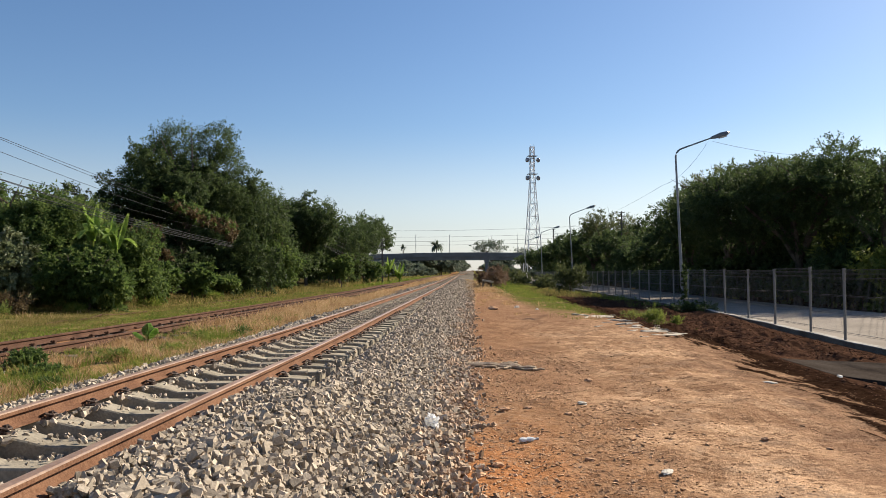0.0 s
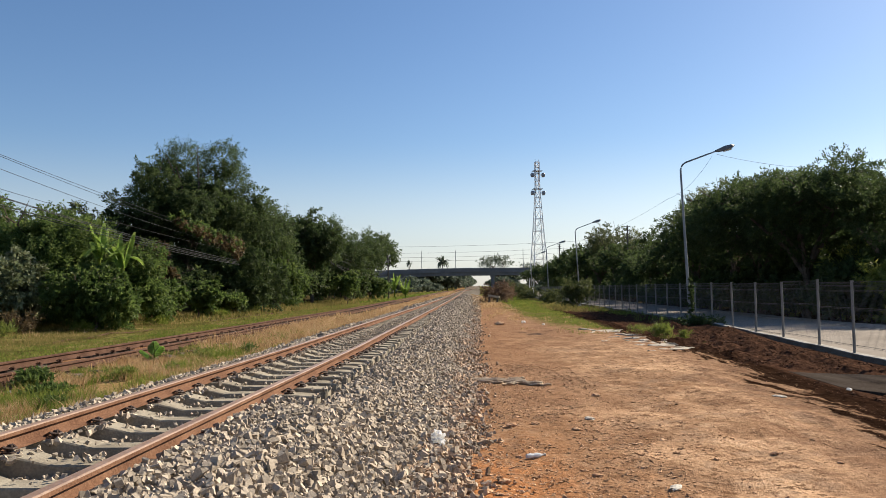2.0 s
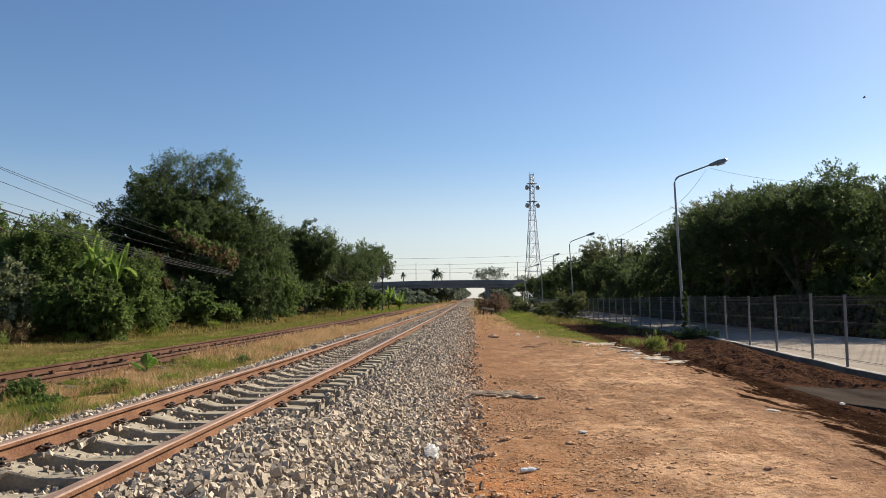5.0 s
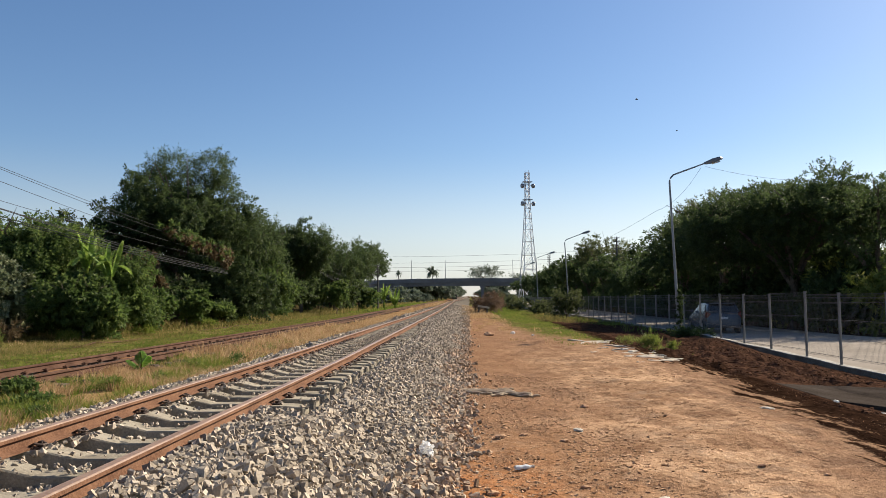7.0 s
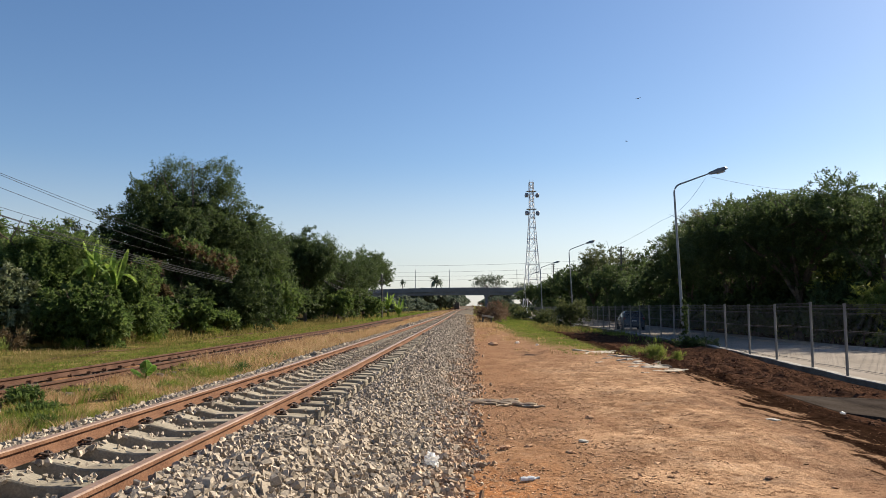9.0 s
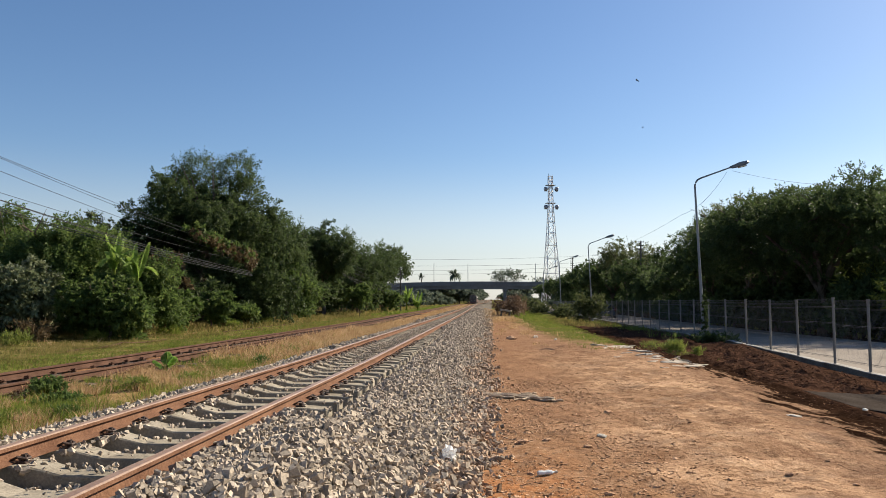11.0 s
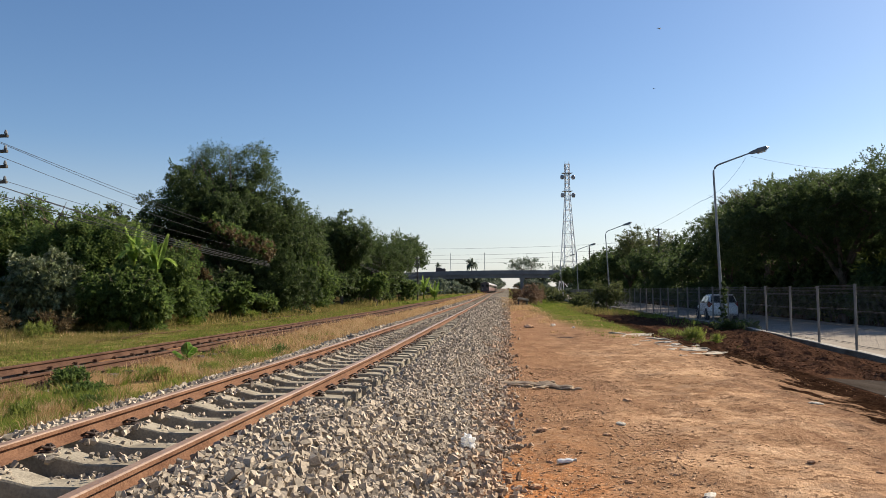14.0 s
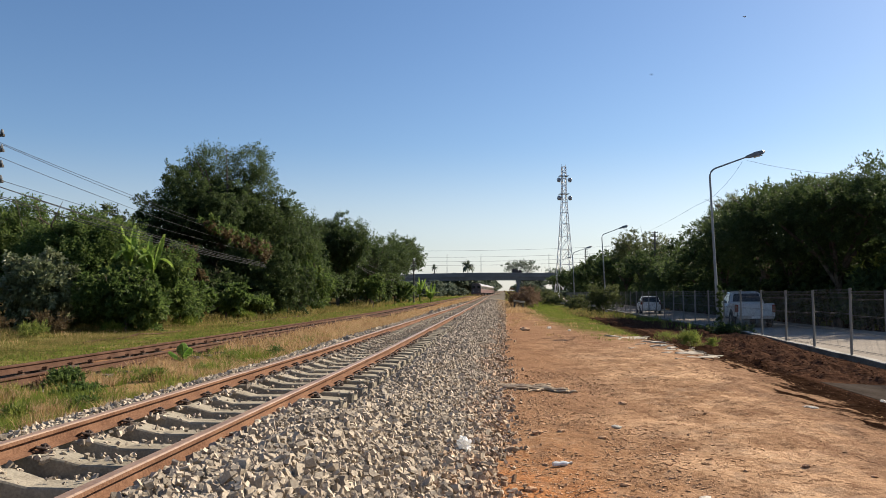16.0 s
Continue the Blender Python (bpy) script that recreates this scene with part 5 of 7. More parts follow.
def low_plants():
    """Bushes and weeds on the right and between the tracks."""
    def bush(seed, x, y, tall, rx, n, material, label, name="bush", size=0.14, slim=0.2, spray=0.5, hang=0.0):
        t = thing(name, label, "bush", pose(x, y, float(top(x, y))))
        v, f = leaf_cloud(crown_blobs(seed, rx * 0.85, rx * 0.85, tall * 0.62, tall * 0.36, 16, 0.36), n, size, slim, seed + 1, hang, 0.4, spray)
        part("foliage", mesh_np("foliage", v, f), material, t)
        if tall > 1.2:
            part("stem", limbs(seed + 2, tall, rx * 0.8, 5, 0.03), BARK, t)
        return t

    bush(201, 7.0, 57.5, 2.3, 1.35, 5200, LEAF_C, "rounded olive green bush beside the fence", size=0.15, slim=0.14, spray=1.2, hang=-0.3)
    bush(203, 6.2, 68, 1.1, 1.2, 2600, LEAF_C, "olive green roadside bush")
    bush(205, 6.8, 80, 1.4, 1.5, 3000, LEAF_C, "olive green roadside bush")
    bush(207, 5.4, 92, 1.2, 1.6, 3000, LEAF_C, "olive green roadside bush")
    bush(209, 6.0, 110, 2.2, 2.2, 4500, LEAF_C, "olive green roadside bush")
    bush(211, 4.5, 130, 2.2, 2.4, 4500, LEAF_C, "olive green roadside bush")
    bush(213, 1.9, 78, 2.3, 1.5, 5200, LEAF_R, "russet leafless thorn bush", size=0.2, slim=0.07, spray=0.7)
    bush(215, 0.7, 80, 1.9, 1.0, 3000, LEAF_R, "russet leafless thorn bush", size=0.2, slim=0.07, spray=0.7)
    bush(217, 2.9, 88, 1.8, 1.0, 2400, LEAF_R, "russet leafless thorn bush", size=0.2, slim=0.07, spray=0.7)
    bush(221, 5.3, 23.4, 0.46, 0.40, 620, LEAF_Y, "bright green weed clump on turned soil", "weed_clump", 0.15, 0.06, 1.2, -0.9)
    bush(223, 6.0, 23.3, 0.34, 0.22, 240, LEAF_Y, "bright green weed clump on turned soil", "weed_clump", 0.13, 0.06, 1.1, -0.9)
    bush(225, 5.0, 25.0, 0.22, 0.4, 220, LEAF_Y, "bright green weed clump on turned soil", "weed_clump", 0.12, 0.06, 0.9, -0.9)
    bush(227, -5.85, 9.75, 0.24, 0.28, 1100, LEAF_B, "low dark green ferny weed by the rail", "weed", 0.06, 0.22, 0.8, 0.0)
    bush(229, -5.3, 9.2, 0.16, 0.26, 700, LEAF_B, "low dark green ferny weed by the rail", "weed", 0.06, 0.22, 0.8, 0.0)
    for k, (x, y, h) in enumerate(((-4.75, 8.4, 0.14), (-5.05, 10.7, 0.16), (-5.3, 14.6, 0.17), (-4.75, 15.6, 0.2), (-4.9, 18.5, 0.25))):
        bush(241 + 3 * k, x, y, h, 0.2 + 0.05 * (k % 3), 330, LEAF_Y if k % 3 else LEAF_B, "small leafy green weed among dry grass", "weed", 0.06, 0.10, 1.0, -0.5)
    bush(231, -5.0, 7.5, 0.16, 0.22, 420, LEAF_Y, "dry green weed tuft", "weed", 0.07, 0.10, 0.5)
    bush(233, -4.75, 11.7, 0.13, 0.22, 320, LEAF_Y, "dry green weed tuft", "weed", 0.07, 0.10, 0.5)
    bush(261, -16.2, 26.0, 0.9, 0.8, 1300, LEAF_DRY, "low reddish dried bush at the edge of the thicket", size=0.12, slim=0.1, spray=0.9)
    bush(264, -17.6, 25.0, 0.7, 0.7, 900, LEAF_DRY, "low reddish dried bush at the edge of the thicket", size=0.12, slim=0.1, spray=0.9)
    for k, (x, y, h) in enumerate(((-14.6, 27.5, 0.4), (-15.4, 24.0, 0.45), (-14.2, 33.0, 0.4), (-14.9, 30.4, 0.42), (-13.8, 40.0, 0.45), (-14.2, 47.0, 0.5))):
        bush(271 + 3 * k, x, y, h, 0.45 + 0.1 * (k % 3), 520, (GRASS, LEAF_Y)[k % 2], "loose tuft of tall weeds on the grassy verge", "weed", 0.16, 0.07, 0.9, -0.8)
    # a broad-leaved seedling
    t = thing("seedling", "broad-leaved bright green seedling among dry grass", "weed", pose(-5.82, 13.4, float(top(-5.82, 13.4))))
    part("stem", tube(bmesh.new(), [(0, 0, -0.05), (0.02, 0, 0.2), (0, 0, 0.36)], 0.012, 6), GRASS, t)
    leaf = frond(0.30, 0.105, 0.3, 66)
    for k in range(3):
        part("leaf", leaf, YOUNG, t, at=pose(0, 0, 0.08 + 0.05 * k, -8 + 6 * k, 0, 100 + 137 * k))
    # creeper round the lamp's foot
    t = thing("creeper", "dark creeper climbing the lamp post and fence", "creeper", pose(8.32, 31.1, float(land(8.32, 31))))
    blobs = [(0.0, 0, 0.2 * k + 0.1, 0.09 + 0.03 * math.sin(k * 2), 0.09, 0.18) for k in range(9)] + [(-0.3, -0.5, 0.12, 0.4, 0.4, 0.2), (0.5, -0.6, 0.12, 0.45, 0.5, 0.2)]
    v, f = leaf_cloud(blobs, 2600, 0.08, 0.3, 333, 0.4, 0.4, 0.3)
    part("foliage", mesh_np("foliage", v, f), LEAF_A, t)


low_plants()


def blades(name, label, spans, material, seed):
    """Grass as single bent blades. Spans: across from and to, along from and to, blades per square metre, height, width."""
    rng = np.random.default_rng(seed)
    vs = []
    for lo, hi, y0, y1, per, tall, wide, patch in spans:
        n = int((hi - lo) * (y1 - y0) * per)
        s, y = rng.uniform(lo, hi, n), rng.uniform(y0, y1, n)
        x = s + bend(y)
        ok = bumps(x * 0.9, y * 0.7, seed) + 0.5 * bumps(x * 2.6, y * 2.2, seed + 1) + 0.35 * rng.normal(size=n) > patch
        if lo > 0:  # the grass thins out raggedly towards the dirt
            wander = 0.8 * bumps(x * 0.9, y * 0.35, 77) + 0.4 * bumps(x * 3, y * 1.2, 78)
            ok &= rng.random(n) < np.clip((s - lo) / 0.9 - 0.3 + wander, 0.02, 1) * np.clip((y - y0) / 4 + 0.3 + wander, 0.02, 1)
        x, y = x[ok], y[ok]
        n = len(x)
        lush = 0.6 + 0.5 * (0.5 + 0.5 * bumps(x * 1.3, y * 1.1, seed + 2))
        h = tall * lush * rng.uniform(0.5, 1.3, n)
        a, lean = rng.uniform(0, 6.283, n), rng.uniform(0.15, 1.05, n) * h
        z = top(x, y) - 0.01
        w = wide * rng.uniform(0.6, 1.4, n)
        root = np.stack([x, y, z], -1)
        across = np.stack([np.cos(a), np.sin(a), 0 * a], -1) * w[:, None]
        fall = np.stack([-np.sin(a + rng.normal(size=n)), np.cos(a), 0 * a], -1) * lean[:, None]
        tip = root + fall + np.stack([0 * h, 0 * h, h], -1)
        vs.append(np.stack([root - across, root + across, tip], 1))
    v = np.concatenate(vs).reshape(-1, 3)
    f = np.arange(len(v)).reshape(-1, 3)
    tagged(part(name, mesh_np(name, v, f), material), label, "grass", kind="stuff")


blades("dry_grass", "straw-coloured dry grass between the tracks", (
    (-5.75, -3.98, 5, 16, 160, 0.10, 0.003, 0.1), (-5.75, -3.98, 16, 34, 120, 0.14, 0.006, 0.0), (-5.8, -3.95, 34, 80, 110, 0.24, 0.02, -0.4),
    (-5.9, -3.9, 80, 200, 22, 0.4, 0.06, -0.5), (-8.5, -7.7, 8, 60, 40, 0.15, 0.010, 0.2), (-17.5, -13, 18, 60, 26, 0.2, 0.009, 0.1),
    (1.0, 2.9, 45, 80, 55, 0.16, 0.012, 0.0), (-0.1, 2.4, 60, 130, 45, 0.25, 0.02, -0.4)), STRAW, 61)
blades("weed_grass", "short green weeds beside the tracks", (
    (-5.75, -4.1, 5, 18, 900, 0.14, 0.006, 0.25), (-5.8, -4.1, 18, 50, 130, 0.18, 0.012, 0.2), (-12.8, -8.0, 8, 30, 150, 0.055, 0.012, 0.1), (-10.8, -8.0, 13, 48, 330, 0.075, 0.013, -0.15),
    (-13.5, -8.2, 30, 80, 60, 0.10, 0.022, 0.0), (-13.5, -9.0, 80, 200, 12, 0.3, 0.07, -0.4), (2.6, 4.7, 24.5, 36, 300, 0.10, 0.008, -0.05), (2.4, 5.2, 36, 60, 120, 0.13, 0.012, -0.05),
    (2.6, 7.0, 60, 130, 90, 0.14, 0.03, -0.5), (7.3, 8.8, 34, 60, 60, 0.3, 0.02, 0.0), (4.7, 6.0, 17, 26, 14, 0.14, 0.008, 0.1)), GRASS, 63)
blades("verge_grass", "tall mixed green and yellow grass below the trees", (
    (-12.8, -8.0, 8, 30, 330, 0.07, 0.008, -0.2), (-13.5, -8.2, 30, 80, 60, 0.12, 0.018, -0.2), (-18.5, -11.8, 14, 36, 420, 0.15, 0.006, -0.3), (-18.5, -12.5, 36, 80, 50, 0.36, 0.022, -0.4), (-18.0, -15.5, 20, 60, 120, 0.32, 0.010, -0.1), (-17, -12, 80, 180, 10, 0.5, 0.07, -0.5),
    (4.5, 8.6, 47, 75, 40, 0.30, 0.016, 0.1)), GRASS_MIX, 65)



def tufts(name, label, spans, material, seed, flat=1.0):
    """Bunched bent stalks. Spans: across from and to, along from and to, bunches per square metre, stalks in each, bunch width, height, stalk width, bareness."""
    rng = np.random.default_rng(seed)
    vs = []
    for lo, hi, y0, y1, per, stalks, wide, tall, thin, bare in spans:
        n = int((hi - lo) * (y1 - y0) * per)
        s, y = rng.uniform(lo, hi, n), rng.uniform(y0, y1, n)
        x = s + bend(y)
        ok = bumps(x * 1.1, y * 0.8, seed) + 0.6 * bumps(x * 3.1, y * 2.4, seed + 1) + 0.25 * rng.normal(size=n) > bare
        x, y = x[ok], y[ok]
        big = np.repeat(rng.uniform(0.55, 1.25, len(x)), stalks)
        x, y = np.repeat(x, stalks), np.repeat(y, stalks)
        n = len(x)
        a = rng.uniform(0, 6.283, n)
        q = np.sqrt(rng.random(n))
        rx, ry = x + np.cos(a) * q * wide * big * 0.5, y + np.sin(a) * q * wide * big * 0.5
        h = tall * big * rng.uniform(0.45, 1.15, n)
        lean = h * (0.15 + 0.85 * q * rng.random(n)) * flat
        a = a + 0.5 * rng.normal(size=n)
        out = np.stack([np.cos(a), np.sin(a), 0 * a], -1)
        root = np.stack([rx, ry, top(rx, ry) - 0.012], -1)
        b = rng.uniform(0, 6.283, n)
        half = np.stack([np.cos(b), np.sin(b), 0 * b], -1) * (thin * rng.uniform(0.6, 1.4, n))[:, None]
        up = np.stack([0 * h, 0 * h, h], -1)
        mid = root + up * 0.62 + out * (lean * 0.35)[:, None]
        tip = root + up + out * lean[:, None]
        vs.append(np.stack([root - half, root + half, mid - half * 0.8, mid + half * 0.8, tip], 1))
    v = np.concatenate(vs).reshape(-1, 3)
    f = (np.arange(len(v) // 5) * 5)[:, None, None] + np.array(((0, 1, 2), (1, 3, 2), (2, 3, 4)))[None]
    tagged(part(name, mesh_np(name, v, f.reshape(-1, 3)), material), label, "grass", kind="stuff")


tufts("dry_tufts", "golden dry grass tufts between the tracks", (
    (-6.12, -4.0, 5, 16, 60, 44, 0.20, 0.15, 0.0034, 0.05), (-6.12, -3.98, 16, 34, 38, 26, 0.26, 0.24, 0.0048, -0.4), (-5.8, -3.95, 34, 90, 9, 14, 0.4, 0.26, 0.014, -0.6)), STRAW, 81)
tufts("path_tufts", "sparse dry grass tufts along the far dirt path", (
    (0.2, 2.4, 34, 60, 2.2, 24, 0.5, 0.16, 0.008, 0.25), (0.0, 2.6, 60, 110, 2.0, 16, 0.8, 0.26, 0.02, 0.0), (1.6, 4.6, 24, 40, 1.6, 24, 0.4, 0.14, 0.006, 0.35)), STRAW, 87)
tufts("green_tufts", "green weed tufts among dry grass between the tracks", (
    (-6.1, -4.1, 5, 16, 80, 30, 0.18, 0.16, 0.0030, 0.0), (-5.95, -4.1, 16, 34, 30, 18, 0.24, 0.17, 0.005, 0.2), (-13.0, -8.1, 10, 30, 5, 16, 0.3, 0.07, 0.005, 0.2)), GRASS, 89)
tufts("dead_stalks", "matted dead brown stalks on turned soil", (
    (4.7, 8.85, 9.5, 11.6, 10, 26, 0.5, 0.022, 0.003, 0.0), (4.7, 5.4, 11.6, 15.8, 16, 26, 0.5, 0.025, 0.003, -0.3), (4.7, 8.85, 15.8, 44, 9, 26, 0.6, 0.035, 0.005, -0.2)), DEAD, 83, 5.0)


# ---- poles and cables ----
def cable_pole(x, y, tall, arms=True, lean=0.0):
    t = thing("utility_pole", "dark old cable pole with short cross arms", "utility pole", pose(x, y, float(land(x, y)), 0, lean, 0))
    part("shaft", tube(bmesh.new(), [(0, 0, -0.3), (0, 0, tall)], [0.13, 0.09], 8), POLE_WOOD, t)
    if arms:
        for k in range(4):
            z = tall - 0.15 - 0.43 * k
            bm = bmesh.new()
            box(bm, -0.36, 0.36, -0.05, 0.05, z - 0.04, z + 0.04, 0.008)
            arm = part("cross_arm", bm, POLE_WOOD, t)
            for px in (-0.3, 0.0, 0.3):
                bm = bmesh.new()
                tube(bm, [(px, 0, z + 0.03), (px, 0, z + 0.07), (px, 0, z + 0.12), (px, 0, z + 0.17)], [0.02, 0.05, 0.04, 0.02], 7)
                part("insulator", bm, LAMP_HEAD, arm)
    return t


cable_pole(-14.25, 20.0, 6.0)
cable_pole(-12.95, 106.0, 6.1, True)
cable_pole(-60, 262, 17.5)
cable_pole(60, 262, 18.8)
cable_pole(15.2, 150, 10.2)
cable_pole(17.4, 92, 9.1)
for _k, (_z0, _z1) in enumerate(((6.0, 4.55), (5.85, 4.35), (5.35, 4.05), (4.9, 3.8), (4.62, 3.3), (4.52, 3.2), (4.44, 3.12), (4.3, 3.05))):
    wire("cable", [(-14.38 + 0.3 * (_k % 3 - 1), -12, _z0 + 0.4), (-14.38 + 0.3 * (_k % 3 - 1), 20, _z0), (-14.1 + 0.05 * _k, 43, _z1)], 0.008 if _k < 4 else 0.012,
         "black telephone cable between poles", sag=0.14 + 0.03 * (_k % 3))
    wire("cable", [(-14.6 + 0.05 * _k, 72, _z1 + 1.1), (-12.95 + 0.1 * (_k % 3 - 1), 106, 5.9 - 0.28 * _k)], 0.012, "black telephone cable between poles", sag=0.7 + 0.25 * (_k % 3))
for _k, _z in enumerate((17.6, 15.4, 13.9, 12.6)):
    wire("power_line", [(-60, 262, _z - 0.6), (60, 262, _z + 1.0)], 0.03, "thin power line across the railway", sag=1.4)
wire("lamp_wire", [(9.6, 31.3, 6.75), (16, 36, 6.8), (21, 42, 7.2)], 0.006, "thin wire from the lamp head to the trees", sag=0.15)
wire("lamp_wire", [(9.4, 31.3, 6.7), (8.25, 34, 5.3), (8.1, 64.5, 5.4)], 0.005, "thin wire slung from lamp to lamp", sag=0.3)

_dry = thing("creeper", "dried brown creeper hanging from the cables", "creeper", pose(-13.9, 43.0, 0))
_bl = [(0.1 * math.sin(k), -0.8 * k, 4.28 + 0.052 * k - (0.42 - 0.03 * k) * (k % 2), 0.22 - 0.012 * k, 0.5, 0.19 - 0.012 * k) for k in range(11)] + [(0, 0.1, 3.9, 0.25, 0.3, 0.4)]
_v, _f = leaf_cloud(_bl, 3600, 0.15, 0.22, 71, 0.7, 0.3, 0.5)
part("foliage", mesh_np("foliage", _v, _f), LEAF_DRY, _dry)
_v, _f = leaf_cloud([(b[0], b[1] - 0.2, b[2] + 0.15, 0.28, 0.35, 0.2) for b in _bl], 1700, 0.15, 0.25, 72, 0.5, 0.3, 0.5)
part("green_growth", mesh_np("foliage", _v, _f), LEAF_B, _dry)


# ---- small things on the ground ----
def rubble():
    rng = np.random.default_rng(17)
    base = [(4.0, 25.6, 0.9, 0.45), (4.5, 24.3, 0.7, 0.35), (4.35, 22.3, 0.8, 0.3), (4.3, 20.6, 0.55, 0.28), (4.75, 20.2, 0.5, 0.3), (4.35, 18.4, 0.75, 0.42), (4.85, 18.9, 0.5, 0.35), (4.4, 19.3, 0.35, 0.25), (3.7, 26.6, 0.8, 0.3)]
    base += [(4.3 + 0.5 * rng.normal(), rng.uniform(17.6, 27.0), rng.uniform(0.10, 0.3), rng.uniform(0.08, 0.2)) for _ in range(22)]
    for k, (x, y, a, b) in enumerate(base):
        bm = bmesh.new()
        n = 11
        rim = [(a * 0.62 * math.cos(6.283 * (q + rng.uniform(-0.35, 0.35)) / n) * rng.uniform(0.5, 1.25), b * 1.25 * math.sin(6.283 * (q + rng.uniform(-0.35, 0.35)) / n) * rng.uniform(0.5, 1.25)) for q in range(n)]
        up = [rng.uniform(0.045, 0.085) for _ in rim]
        loft(bm, [[(p, q, -0.06) for p, q in rim], [(p * 1.02, q * 1.02, h - 0.012) for (p, q), h in zip(rim, up)], [(p * 0.9, q * 0.9, h) for (p, q), h in zip(rim, up)],
                  [(p * 0.45, q * 0.45, 0.07 + rng.uniform(-0.012, 0.012)) for p, q in rim]])
        ob = part("concrete_chunk", bm, RUBBLE, at=pose(x, y, float(top(x, y)) - 0.06, rng.uniform(-7, 7), rng.uniform(-6, 6), rng.uniform(-90, 90)))
        tagged(ob, "pale broken slab of concrete on the dirt", "rubble", "broken concrete slabs")


rubble()

_bm = bmesh.new()
_rim = [(5.42, 11.9), (8.6, 11.0), (8.6, 15.7), (6.3, 15.35), (5.56, 14.4)]
loft(_bm, [[(x, y, float(land(x, y)) - 0.2) for x, y in _rim], [(x, y, float(land(x, y)) + 0.002) for x, y in _rim], [(x + 0.01 * (7 - x), y + 0.01 * (13.5 - y), float(land(x, y)) + 0.006) for x, y in _rim]])
tagged(part("concrete_pad", _bm, mat("weathered_pad", (0.030, 0.024, 0.020), (0.066, 0.055, 0.047), 0.95, 1.2, 30, 0.4, world_space=True)), "weathered grey concrete pad in the soil", "concrete pad", kind="structure")


